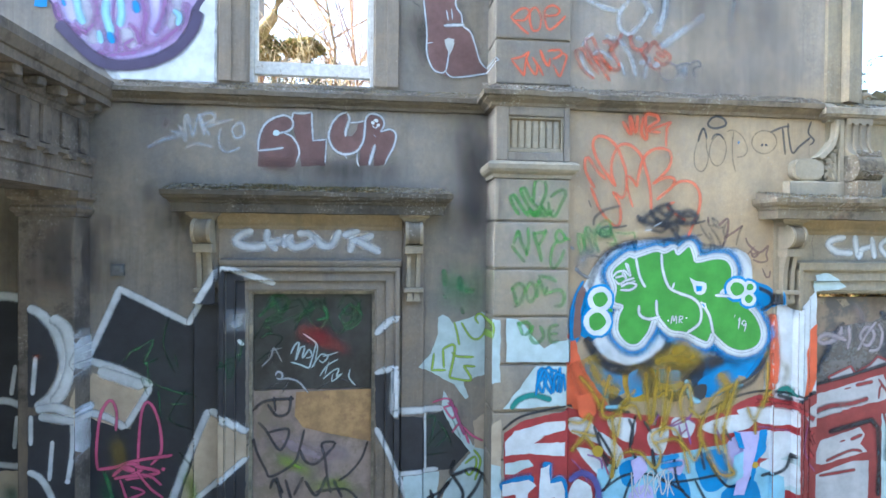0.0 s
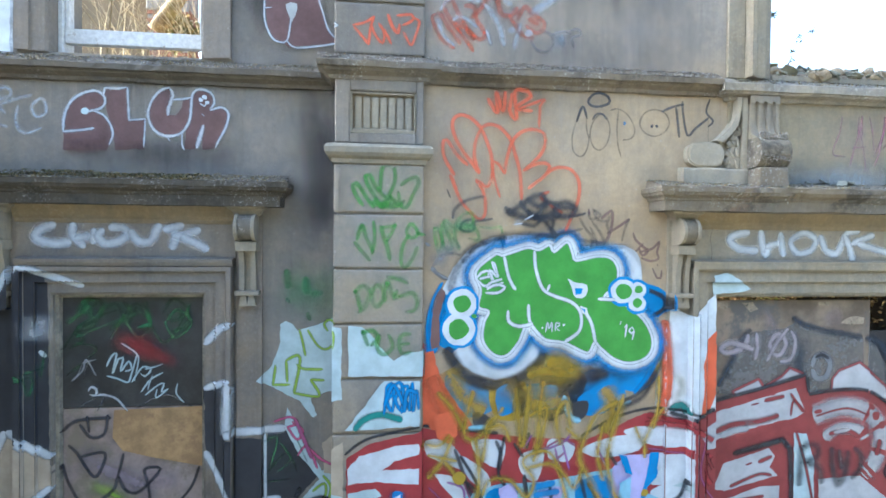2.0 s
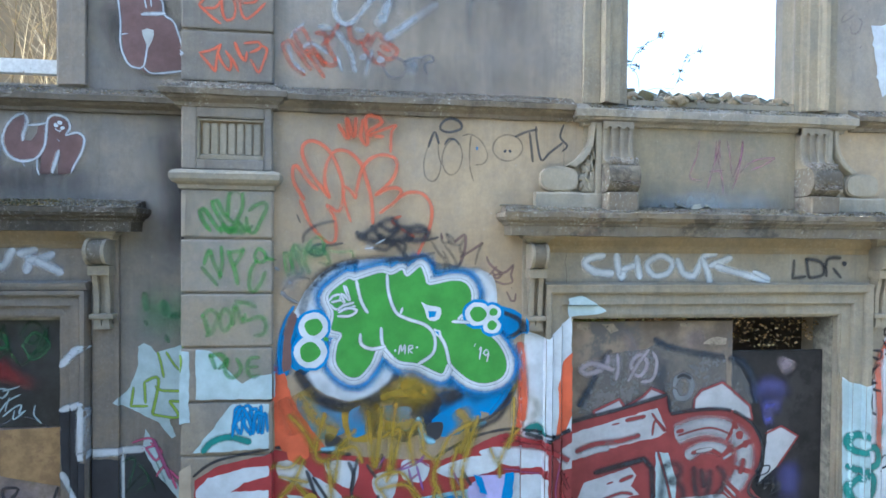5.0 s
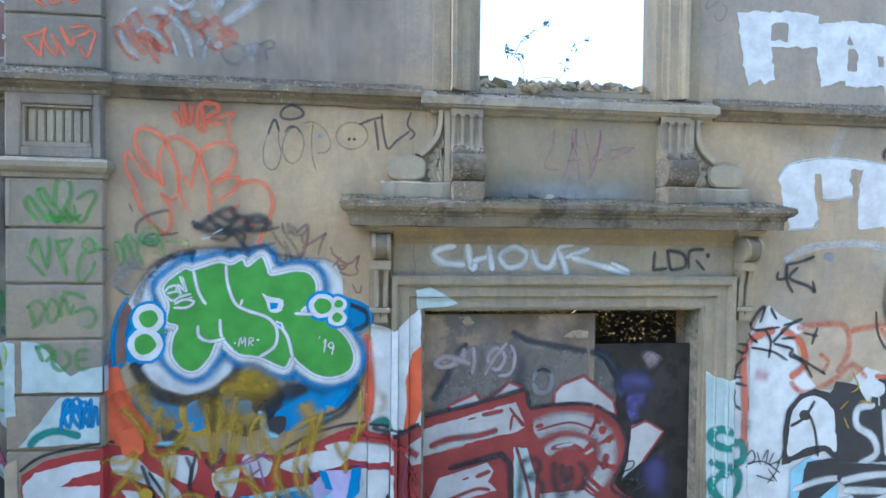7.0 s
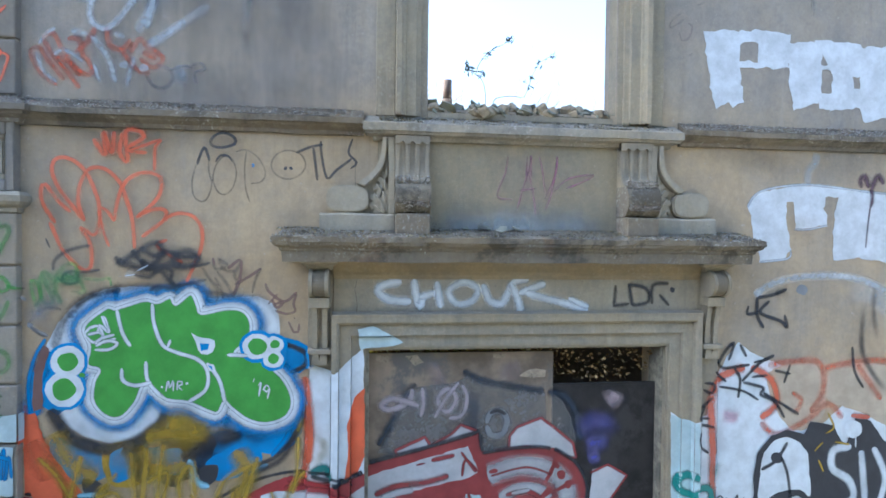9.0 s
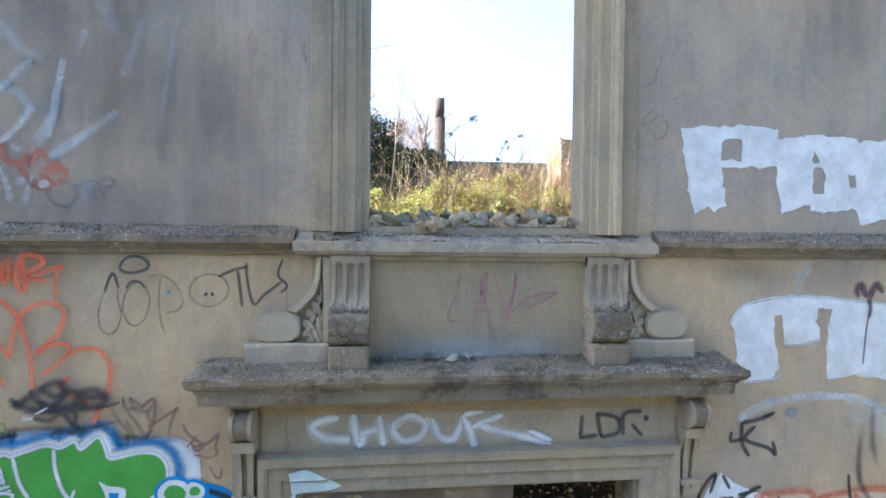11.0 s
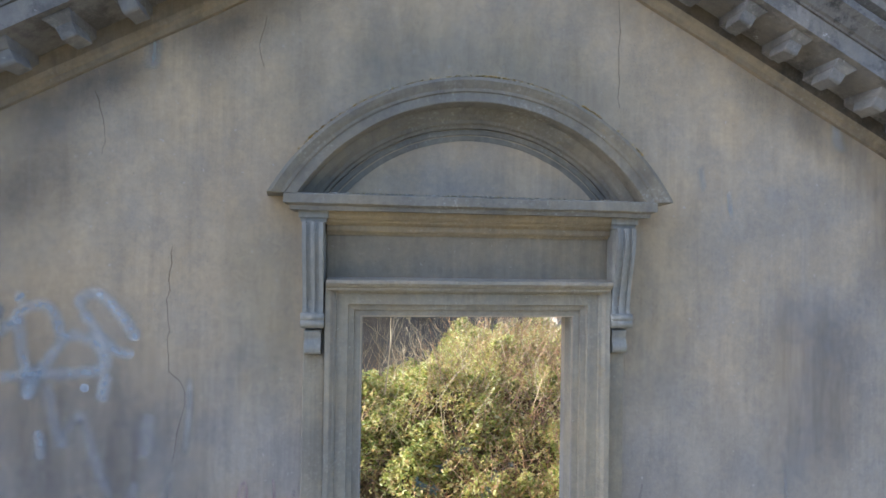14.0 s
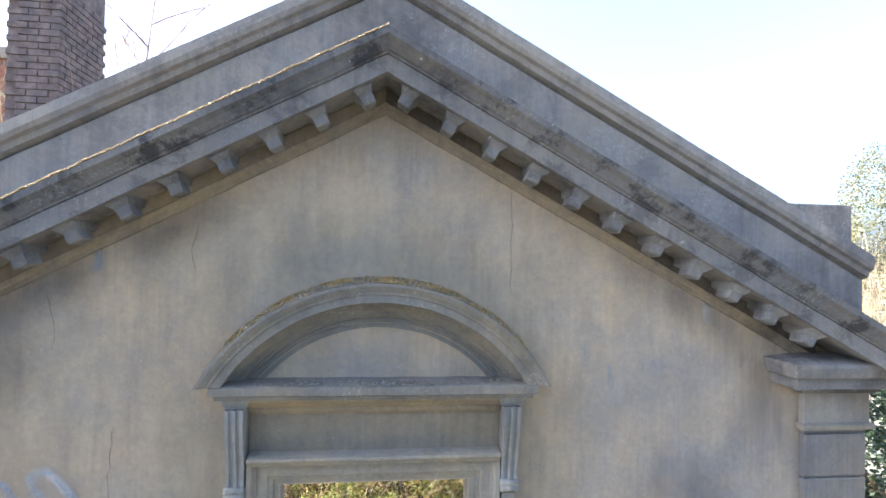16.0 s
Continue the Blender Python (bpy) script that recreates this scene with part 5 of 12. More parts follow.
M_BROWNWALL = masonry("stained_inner_wall", (0.21, 0.15, 0.085), (0.15, 0.125, 0.08), (0.05, 0.045, 0.03), 0.5, 0.7, 0.2, 0.7)
bm = bmesh.new()
box(bm, -9.0, -3.26, 11.7, 12.1, 0.0, 9.6)
structure("wall_inner", bm, M_BROWNWALL, "brown damp-stained inner wall of the roofless ruin")
pier = brickwork("brick_pier", -3.17, -2.46, 11.0, 11.68, 0.0, 9.6, M_BRICK, "old red brick pier with grey plaster on its upper part", "brick wall", ("front", "right"), 0.0, 6, (5.6, 7.35))
part("plaster", block(-3.18, -2.62, 10.985, 11.6, 7.33, 9.61, 0.02, 0.01), M_PARAPET, pier, "patch of grey plaster")
leaf_clump("evergreen", (-2.15, 13.2, 7.1), (0.6, 0.4, 0.9), 5000, 0.05, M_IVY, "dark evergreen behind the ruined pier", "shrub", 31)
leaf_clump("evergreen", (-1.25, 13.2, 6.9), (0.45, 0.3, 0.55), 2600, 0.05, M_IVY, "dark evergreen behind the ruined pier", "shrub", 32)

# brick gable of a further ruin, with a stone cap and a cut-back side
gab = thing("brick_gable", "tall red brick gable with a stone cap behind the chimney", "brick wall", (-5.98, 16.0, 0))
bm = bmesh.new()
prism(bm, [(-7.47, 12.37), (-6.26, 13.08), (-5.98, 13.17), (-5.54, 13.20), (-5.39, 13.07), (-4.79, 12.62), (-4.79, 0), (-7.47, 0)], 16.0, 16.5)
bmesh.ops.recalc_face_normals(bm, faces=bm.faces)
part("brickwork", bm, M_BRICK, gab)
part("cap_stone", block(-6.10, -5.42, 15.9, 16.6, 13.13, 13.45, 0.04, 0.02), M_PARAPET, gab, "pale weathered cap stone")
bunch("dry_brush", 46, (-1.6, 0.6), (7.0, 9.0), (7.0, 8.0), (1.4, 2.9), 0.011, M_PALETWIG, "pale sunlit brushwood behind the chimney", "stems", 41, 0.35, 1)

# broken slates and mortar lumps on the sill of the tall window
heap = thing("rubble_heap", "broken slates and mortar lumps heaped on the window sill", "rubble", (4.485, WALL + 0.1, 4.36))
rnd = random.Random(33)
for i in range(130):
    x, y = rnd.uniform(3.87, 5.10), rnd.uniform(WALL - 0.03, WALL + 0.19)
    s = 0.018 + 0.066 * rnd.random() ** 1.7
    k = rnd.randint(4, 7)
    bm = bmesh.new()
    a0 = rnd.uniform(0, 6)
    pts = [(s * rnd.uniform(0.6, 1.1) * math.cos(a0 + 2 * math.pi * j / k), s * rnd.uniform(0.5, 0.9) * math.sin(a0 + 2 * math.pi * j / k)) for j in range(k)]
    slate = rnd.random() < 0.78
    prism(bm, pts, -rnd.uniform(0.004, 0.009), 0.006) if slate else prism(bm, pts, -0.5 * s, 0.5 * s)
    bmesh.ops.recalc_face_normals(bm, faces=bm.faces)
    if not slate:
        bmesh.ops.bevel(bm, geom=bm.edges[:], offset=s * 0.15, segments=1, affect="EDGES")
    z = 4.330 + (y - WALL + 0.05) * 0.30 + rnd.uniform(0.0, 0.028)
    turn = Euler((rnd.uniform(-1.4, -0.35) if slate else rnd.uniform(0, 3), rnd.uniform(-0.5, 0.5), rnd.uniform(0, 3))).to_matrix().to_4x4()
    bm.transform(Matrix.Translation((x, y, z)) @ turn)
    part("slate" if slate else "lump", bm, M_SLATE if slate else M_RUBBLE, heap)
bm = bmesh.new()
side_profile(bm, 3.851, 5.119, WALL, [(0.02, 4.30), (0.02, 4.335), (-0.19, 4.395), (-0.19, 4.30)])
structure("window_sill", bm, M_TRIM, "gritty weathered window sill", "sill")

# a few slates that have slid down to the wide cornice
for x, y, z, w, h, lean, turn in ((4.22, WALL - 0.075, 3.585, 0.055, 0.030, -1.05, 0.4), (4.34, WALL - 0.09, 3.575, 0.035, 0.028, -0.75, -0.5), (4.44, WALL - 0.06, 3.583, 0.040, 0.022, -1.15, 0.9), (4.10, WALL - 0.07, 3.578, 0.026, 0.02, -1.2, 0.1)):
    bm = bmesh.new()
    prism(bm, [(-w, -h), (-w * 0.5, h * 0.8), (w * 0.7, h), (w, -h * 0.3), (w * 0.3, -h)], -0.005, 0.005)
    bmesh.ops.recalc_face_normals(bm, faces=bm.faces)
    bm.transform(Matrix.Translation((x, y, z)) @ Euler((lean, 0.1, turn)).to_matrix().to_4x4())
    tagged(part("slate", bm, M_SLATE, None), "broken grey-green slate lying on the wide cornice", "slate", "slates on the cornice")

# splinter of wood hanging from the window head
splinter = thing("wood_splinter", "dark splinter of wood hanging from the window head", "splinter", (4.68, WALL + 0.15, 6.39))
bm = bmesh.new()
prism(bm, [(4.668, 6.41), (4.667, 6.31), (4.675, 6.262), (4.682, 6.31), (4.685, 6.41)], WALL + 0.145, WALL + 0.155)
part("splinter", bm, M_OLDWOOD, splinter)

# sprigs of buddleia behind the sill
M_BUDD = leafy("buddleia_leaf", [(0.14, 0.17, 0.12), (0.22, 0.25, 0.18)])
def sprig(stalks, tufts, seed):
    """A thin arching sprig: stalks as rows of (x, z), tufts of leaves (x, z, count, size, spread)."""
    rnd = random.Random(seed)
    x = stalks[0][0][0]
    b = thing("buddleia", "thin buddleia sprig with grey-green leaves behind the sill", "shrub", (x, 5.0, 3.25), "buddleia sprigs")
    for rows in stalks:
        pts = curve_rows(rows, 6)
        bm = bmesh.new()
        tube(bm, [(u, 5.0, v) for u, v in pts], [0.0042 - 0.0025 * i / len(pts) for i in range(len(pts))], 5)
        part("stalk", bm, M_TWIG, b)
    verts, faces = [], []
    for u, v, count, size, spread in tufts:
        for _ in range(count):
            add_leaf(verts, faces, Vector((u + rnd.gauss(0, spread), 5.0 + rnd.gauss(0, spread), v + rnd.gauss(0, spread))) - Vector(b.location), size * rnd.uniform(0.7, 1.3), rnd, 0.16)
    data = bpy.data.meshes.new("leaves")
    data.from_pydata([tuple(q) for q in verts], [], faces)
    data.materials.append(M_BUDD)
    new("leaves", data).parent = b


sprig([[(4.44, 3.25), (4.44, 4.30), (4.437, 4.66), (4.425, 4.80), (4.395, 4.87), (4.345, 4.905), (4.30, 4.94), (4.25, 5.00)], [(4.345, 4.905), (4.375, 4.99), (4.42, 5.06), (4.50, 5.13), (4.58, 5.17), (4.655, 5.235)], [(4.352, 4.90), (4.395, 4.905), (4.43, 4.93)]],
      [(4.30, 4.94, 16, 0.06, 0.020), (4.26, 4.99, 7, 0.04, 0.012), (4.395, 4.905, 10, 0.055, 0.018), (4.415, 5.04, 3, 0.04, 0.008), (4.45, 5.085, 8, 0.05, 0.014), (4.49, 5.12, 4, 0.03, 0.010), (4.54, 5.15, 2, 0.03, 0.008), (4.645, 5.225, 26, 0.03, 0.012), (4.62, 5.205, 16, 0.03, 0.010)], 1)
sprig([[(4.50, 3.25), (4.49, 4.40), (4.50, 4.67), (4.58, 4.725), (4.68, 4.735), (4.762, 4.73), (4.80, 4.79), (4.825, 4.86), (4.855, 4.95), (4.93, 5.05), (5.03, 5.10)]],
      [(4.81, 4.81, 6, 0.045, 0.012), (4.79, 4.865, 4, 0.035, 0.010), (4.835, 4.90, 7, 0.04, 0.013), (4.88, 4.995, 5, 0.04, 0.012), (4.905, 5.03, 5, 0.04, 0.012), (4.95, 5.06, 2, 0.03, 0.006), (5.02, 5.095, 20, 0.03, 0.012)], 2)

# mossy crust along the sunlit upper edge of the gable cornice
M_MOSS = leafy("dry_moss", [(0.26, 0.20, 0.10), (0.40, 0.31, 0.18), (0.46, 0.38, 0.25)], 0.45)
rnd = random.Random(8)
verts, faces = [], []
for i in range(5200):
    x = APEX - 3.6 * rnd.random()
    y = WALL - 0.45 + abs(rnd.gauss(0, 0.02))
    add_leaf(verts, faces, Vector((x, y, rake_z(x, 9.40) + 0.008 + 0.010 * abs(noise.noise(Vector((x * 6, 0, 0)))))), rnd.uniform(0.010, 0.030), rnd, 0.4)
mesh_stuff("moss", verts, faces, M_MOSS, "dry sunlit moss along the cornice edge", "moss")

# gritty lichen and moss crusts on the ledges
M_CRUST = leafy("lichen_grains", [(0.06, 0.055, 0.04), (0.16, 0.14, 0.105), (0.25, 0.23, 0.195), (0.40, 0.39, 0.36), (0.13, 0.12, 0.05), (0.34, 0.23, 0.06)], 0.05)


M_PALECRUST = leafy("pale_lichen_grains", [(0.12, 0.10, 0.075), (0.20, 0.175, 0.14), (0.30, 0.285, 0.26), (0.46, 0.455, 0.44), (0.26, 0.16, 0.05)], 0.05)


def crust(x0, x1, y0, y1, z0, z1, count, seed, patchy, label):
    """Small grains lying along a ledge that rises from (y0, z0) to (y1, z1)."""
    rnd = random.Random(seed)
    verts, faces = [], []
    while len(faces) < count * 2:
        x, f = rnd.uniform(x0, x1), rnd.random()
        if noise.noise(Vector((x * 2.3, f * 1.5, seed))) + 0.5 * noise.noise(Vector((x * 9, f * 5, seed))) < patchy and rnd.random() < 0.85:
            continue
        add_leaf(verts, faces, Vector((x, y0 + (y1 - y0) * f, z0 + (z1 - z0) * f + 0.003)), rnd.uniform(0.004, 0.012), rnd, 0.5)
    mesh_stuff("lichen_crust", verts, faces, M_PALECRUST if "pale lichen grains" in label or "white lichen" in label else M_CRUST, label, "lichen")


crust(2.91, 6.07, WALL - 0.285, WALL - 0.02, 3.513, 3.574, 7000, 3, 0.12, "pale and golden lichen crust on the wide cornice")
M_DARKMOSS = leafy("dark_moss", [(0.035, 0.035, 0.02), (0.07, 0.065, 0.025), (0.12, 0.11, 0.04), (0.24, 0.16, 0.04)], 0.1)
rnd = random.Random(18)
for mx0, mx1, my0, my1, count in ((2.93, 6.05, WALL - 0.20, WALL - 0.02, 1300), (-1.53, 0.10, LEFT - 0.236, LEFT - 0.12, 2200)):
    verts, faces = [], []
    while len(faces) < count * 2:
        x, f = rnd.uniform(mx0, mx1), rnd.random()
        if noise.noise(Vector((x * 1.9, f * 1.3, 7))) + 0.5 * noise.noise(Vector((x * 7, f * 4, 7))) < 0.16 and rnd.random() < 0.96:
            continue
        add_leaf(verts, faces, Vector((x, my0 + (my1 - my0) * f, 3.516 + 0.057 * f + rnd.uniform(0.0, 0.004))), rnd.uniform(0.006, 0.015), rnd, 0.5)
    mesh_stuff("moss", verts, faces, M_DARKMOSS, "dark green-brown moss cushions on the cornice", "moss")
crust(-1.55, 0.52, LEFT - 0.245, LEFT - 0.02, 3.513, 3.574, 6000, 4, -0.05, "grey lichen and moss crust on the door cornice")
crust(3.54, 5.51, WALL - 0.11, WALL - 0.03, 4.245, 4.292, 3200, 15, -0.05, "grey-brown grit and golden lichen on the window shelf")
crust(3.86, 5.11, WALL - 0.02, WALL + 0.18, 4.335, 4.39, 5000, 16, -0.2, "crumbled mortar and grit among the slates")
crust(1.40, 3.44, WALL - 0.108, WALL - 0.01, 4.266, 4.330, 3400, 5, 0.10, "pale lichen grains on the string course")
crust(5.60, 7.72, WALL - 0.108, WALL - 0.01, 4.266, 4.330, 3400, 6, 0.10, "pale lichen grains on the string course")
crust(0.72, 1.49, WALL - 0.155, WALL - 0.06, 4.266, 4.330, 900, 7, 0.1, "pale lichen grains over the quoin pier")
crust(-1.9, 0.80, LEFT - 0.108, LEFT - 0.01, 4.266, 4.330, 3000, 8, 0.1, "sparse lichen grains on the string course")
# golden lichen on the crown of the pediment
M_GOLDLICHEN = leafy("golden_lichen", [(0.16, 0.12, 0.04), (0.36, 0.23, 0.05), (0.46, 0.31, 0.08), (0.42, 0.41, 0.36)], 0.05)
rnd = random.Random(52)
verts, faces = [], []
while len(faces) < 15000:
    a, f = rnd.uniform(-0.85, 0.85), rnd.random()
    if noise.noise(Vector((a * 7, f * 1.2, 3))) + 0.5 * noise.noise(Vector((a * 23, f * 3, 3))) < 0.05 + 0.35 * abs(a) and rnd.random() < 0.93:
        continue
    r = 1.338 + 0.038 * f
    add_leaf(verts, faces, Vector((CX + r * math.sin(a), WALL - 0.25 + 0.245 * f, CZ + r * math.cos(a) + 0.004)), rnd.uniform(0.006, 0.018), rnd, 0.5)
mesh_stuff("lichen_crust", verts, faces, M_GOLDLICHEN, "golden lichen on the crown of the curved pediment", "lichen")
crust(3.66, 5.35, WALL - 0.215, WALL - 0.08, 7.098, 7.109, 1500, 19, 0.25, "white and golden lichen spots on the pediment ledge")
for cx0, cx1 in ((3.645, 3.857), (5.155, 5.370)):
    crust(cx0, cx1, WALL - 0.216, WALL - 0.17, 3.70, 3.90, 2600, 9, -0.15, "white lichen spots on the console scroll")


# ---- sprayed and rolled paint on the walls ----
def paint(name, colour, soft=0.0, wear=0.0, rough=0.55, veil=1.0, thick=1.0):
    """Paint on masonry. soft: how far a sprayed line fades out to its sides; wear: patches where it has gone thin."""
    m, n, l, bsdf = nodes_of(name)
    p = place(n)
    f = noise_node(n, l, p, 6, 6, 0.65)
    lo, hi = tuple(c * 0.82 for c in colour), tuple(min(1, c * 1.1) for c in colour)
    l.new(mix(n, l, lo, hi, ramp(n, l, f, 0.3, 0.7)), bsdf.inputs["Base Color"])
    bsdf.inputs["Roughness"].default_value = rough
    bsdf.inputs["Specular IOR Level"].default_value = 0.3
    bump(n, l, bsdf, noise_node(n, l, p, 60, 6, 0.75), 0.35, 0.005)
    cover = None
    if soft:
        uv = n.new("ShaderNodeUVMap")
        uv.uv_map = "line"
        sep = n.new("ShaderNodeSeparateXYZ")
        l.new(uv.outputs["UV"], sep.inputs[0])
        inward = times(n, l, times(n, l, sep.outputs["Y"], times(n, l, 1.0, sep.outputs["Y"], "SUBTRACT"), "MINIMUM"), 2.0)
        speck = times(n, l, times(n, l, noise_node(n, l, p, 130, 3, 0.7), -0.5, "ADD"), soft * 0.8)
        cover = ramp(n, l, times(n, l, inward, speck, "ADD"), 0.03, soft)
    if wear:
        thin = ramp(n, l, noise_node(n, l, p, 14, 9, 0.8), 0.30, 0.75)
        keep = times(n, l, 1.0 - wear * 0.35, times(n, l, thin, wear * 1.1), "SUBTRACT")
        cover = times(n, l, cover, keep) if cover else keep
    if veil < 1:
        drawn = n.new("ShaderNodeMapping")
        drawn.inputs["Scale"].default_value = (2.4, 2.4, 0.35) if rough > 0.8 else (1.3, 1.3, 1.3)
        l.new(p, drawn.inputs["Vector"])
        cloud = times(n, l, ramp(n, l, noise_node(n, l, drawn.outputs["Vector"], 1.0, 7, 0.68), 0.25, 0.78), veil)
        ends = times(n, l, sep.outputs["X"], times(n, l, 1.0, sep.outputs["X"], "SUBTRACT"), "MINIMUM")
        cover = times(n, l, times(n, l, cover, cloud), ramp(n, l, ends, 0.0, 0.35))
    if cover and thick < 1:
        mottle = ramp(n, l, noise_node(n, l, p, 5, 6, 0.65), 0.3, 0.7)
        cover = times(n, l, cover, times(n, l, thick - 0.12, times(n, l, mottle, 0.24), "ADD"))
    if cover:
        l.new(cover, bsdf.inputs["Alpha"])
    return m


PALETTE = {
    "white": (0.56, 0.61, 0.66), "black": (0.033, 0.036, 0.045), "green": (0.075, 0.285, 0.045), "tagreen": (0.06, 0.25, 0.09), "lime": (0.30, 0.46, 0.06),
    "blue": (0.02, 0.21, 0.52), "sky": (0.26, 0.50, 0.66), "pale": (0.42, 0.53, 0.57), "red": (0.31, 0.04, 0.045), "orange": (0.58, 0.12, 0.05), "brown": (0.17, 0.10, 0.092),
    "mustard": (0.36, 0.25, 0.025), "pink": (0.50, 0.11, 0.23), "purple": (0.24, 0.09, 0.30), "lilac": (0.42, 0.40, 0.68), "teal": (0.03, 0.22, 0.20), "grey": (0.20, 0.21, 0.23),
    "violet": (0.10, 0.10, 0.33), "cream": (0.40, 0.34, 0.26), "darkgreen": (0.025, 0.10, 0.03), "mauve": (0.36, 0.30, 0.34), "magenta": (0.32, 0.09, 0.20), "soot": (0.05, 0.048, 0.055), "wash": (0.36, 0.38, 0.38), "rust": (0.30, 0.16, 0.05), "deep": (0.05, 0.046, 0.05), "smoke": (0.12, 0.115, 0.11), "navy": (0.03, 0.05, 0.085), "dullwhite": (0.40, 0.415, 0.44), "dullred": (0.22, 0.04, 0.042),
}
FLAT = {k: paint("paint_" + k, c) for k, c in PALETTE.items()}
LINE = {k: paint("sprayed_" + k, c, 0.75, 0.0, 0.55, 1.0, {"green": 0.55, "tagreen": 0.62, "orange": 0.66, "mustard": 0.8, "white": 0.88, "brown": 0.75, "black": 0.82}.get(k, 0.85)) for k, c in PALETTE.items()}
FUZZ = {k: paint("misted_" + k, c, 1.0, 0.0, 0.6, 0.85) for k, c in PALETTE.items()}
SOFT = {k: paint("soft_" + k, PALETTE[k], 1.0, 0.0, 0.55, 1.0, 0.68 if k == "mustard" else 0.8 if k in ("orange", "black") else 1.0) for k in ("purple", "sky", "pale", "white", "lilac", "blue", "orange", "mustard", "black", "magenta")}
HAZE = paint("soft_sprayed_white", PALETTE["white"], 1.0, 0.0, 0.55, 1.0, 0.8)
GHOST = paint("faded_white", (0.50, 0.56, 0.63), 0.9, 0.35, 0.6, 1.0, 0.5)
RINGDARK = paint("dark_plum_paint", (0.055, 0.045, 0.10))
LAVENDER = paint("lavender_paint", (0.30, 0.24, 0.42))
MAUVE = paint("soft_mauve_purple", (0.25, 0.12, 0.31), 1.0, 0.15, 0.55, 1.0, 0.72)
RINGSOFT = paint("plum_ring", (0.055, 0.045, 0.10), 0.6)
VEILWHITE = paint("veiled_white", (0.52, 0.55, 0.64), 1.0, 0.2, 0.55, 1.0, 0.7)
SMOKEGREY = paint("smoky_grey", (0.165, 0.165, 0.165), 0.0, 0.30, 0.55, 1.0, 0.78)
NAVY = paint("soft_navy", (0.03, 0.045, 0.07), 1.0, 0.0, 0.6, 1.0, 0.75)
VEIL = paint("veiled_mauve", (0.37, 0.33, 0.36), 1.0, 0.15, 0.6, 1.0, 0.88)
SMUDGE = paint("smudged_black", (0.05, 0.055, 0.062), 1.0, 0.2, 0.6, 1.0, 0.72)
PLUM = paint("soft_plum", (0.10, 0.06, 0.085), 1.0, 0.0, 0.6, 1.0, 0.75)
FAINTMAGENTA = paint("faint_magenta", (0.30, 0.13, 0.22), 1.0, 0.45, 0.6, 1.0, 0.36)
CHALK = paint("chalky_white", (0.52, 0.57, 0.63), 1.0, 0.25, 0.6, 1.0, 0.86)
DULLBROWN = paint("thin_brown_paint", (0.145, 0.085, 0.08), 0.0, 0.16)
BLUR = paint("blurred_white", (0.55, 0.60, 0.66), 1.0, 0.1, 0.6, 1.0, 0.78)
FAINT = paint("fainter_white", (0.46, 0.52, 0.60), 1.0, 0.55, 0.6, 1.0, 0.34)
GHOSTSPOT = paint("faded_white_spot", (0.50, 0.56, 0.63), 0.0, 0.4)
WORN = {k: paint("worn_" + k, PALETTE[k], 0.0, 0.45) for k in ("white", "smoke", "black", "pale", "grey", "blue", "mauve", "violet", "brown", "cream", "mustard", "red", "sky")}
# soot also tints the porch's painted shade and the dark strokes under ledges
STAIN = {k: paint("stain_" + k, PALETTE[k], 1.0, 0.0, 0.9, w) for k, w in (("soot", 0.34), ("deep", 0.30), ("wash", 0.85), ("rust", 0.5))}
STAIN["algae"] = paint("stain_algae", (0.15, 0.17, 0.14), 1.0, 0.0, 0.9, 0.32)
STAIN["corner"] = paint("stain_corner_dark", PALETTE["soot"], 1.0, 0.0, 0.9, 0.45)
ROLLED = paint("rolled_white", (0.57, 0.61, 0.66), 0.0, 0.14)
CRACK = paint("crack", (0.05, 0.046, 0.04), 0.5, 0.5, 0.95, 1.0, 0.6)
WORNLINE = {k: paint("worn_line_" + k, PALETTE[k], 0.85, 0.55, 0.6, 1.0, 0.8) for k in ("white", "orange", "black", "pale", "darkgreen", "red", "mauve", "grey", "green", "magenta", "pink", "tagreen", "lime", "violet", "blue")}

# front depth of the walls by fields (x0, x1, z0, z1, y); later fields lie over earlier ones
FIELDS = [(-9, 0.815, 0, 9, LEFT), (0.815, 9, 0, 9.9, WALL), (-2.505, -2.125, 0, 3.34, LEFT - 0.20), (0.815, 1.40, 0, 3.62, WALL - 0.055), (0.815, 1.40, 4.34, 7, WALL - 0.055)]


def add_surround_fields(hole, y, o, brackets):
    x0, x1, z0, z1 = hole
    for a, b in brackets:
        FIELDS.append((a - 0.02, b + 0.02, 0, 3.36, y - 0.030))
        FIELDS.append((a - 0.02, b + 0.02, 2.69, 3.10, y - 0.115))
    FIELDS.append((brackets[0][1] + 0.021, brackets[1][0] - 0.021, 3.012, 3.25, y - 0.036))
    for f, p in ((1.0, 0.096), (0.79, 0.058), (0.43, 0.030)):
        FIELDS.append((x0 - o * f, x1 + o * f, 0, z1 + o * f, y - p))


add_surround_fields(D1, LEFT, 0.19, ((-1.365, -1.235), (0.175, 0.305)))
FIELDS += [(-1.005, -0.05, 0, 2.775, LEFT + 0.013), (-0.978, -0.077, 0, 2.748, LEFT + 0.047)]
add_surround_fields(D2, WALL, 0.213, ((3.115, 3.235), (5.775, 5.895)))
FIELDS += [(3.463, 5.544, 0, 2.785, 99), (3.475, 4.76, 0, 2.735, WALL + 0.084), (4.762, 5.522, 0, 2.50, WALL + 0.099), (3.53, 5.46, 3.56, 4.17, WALL - 0.026)]


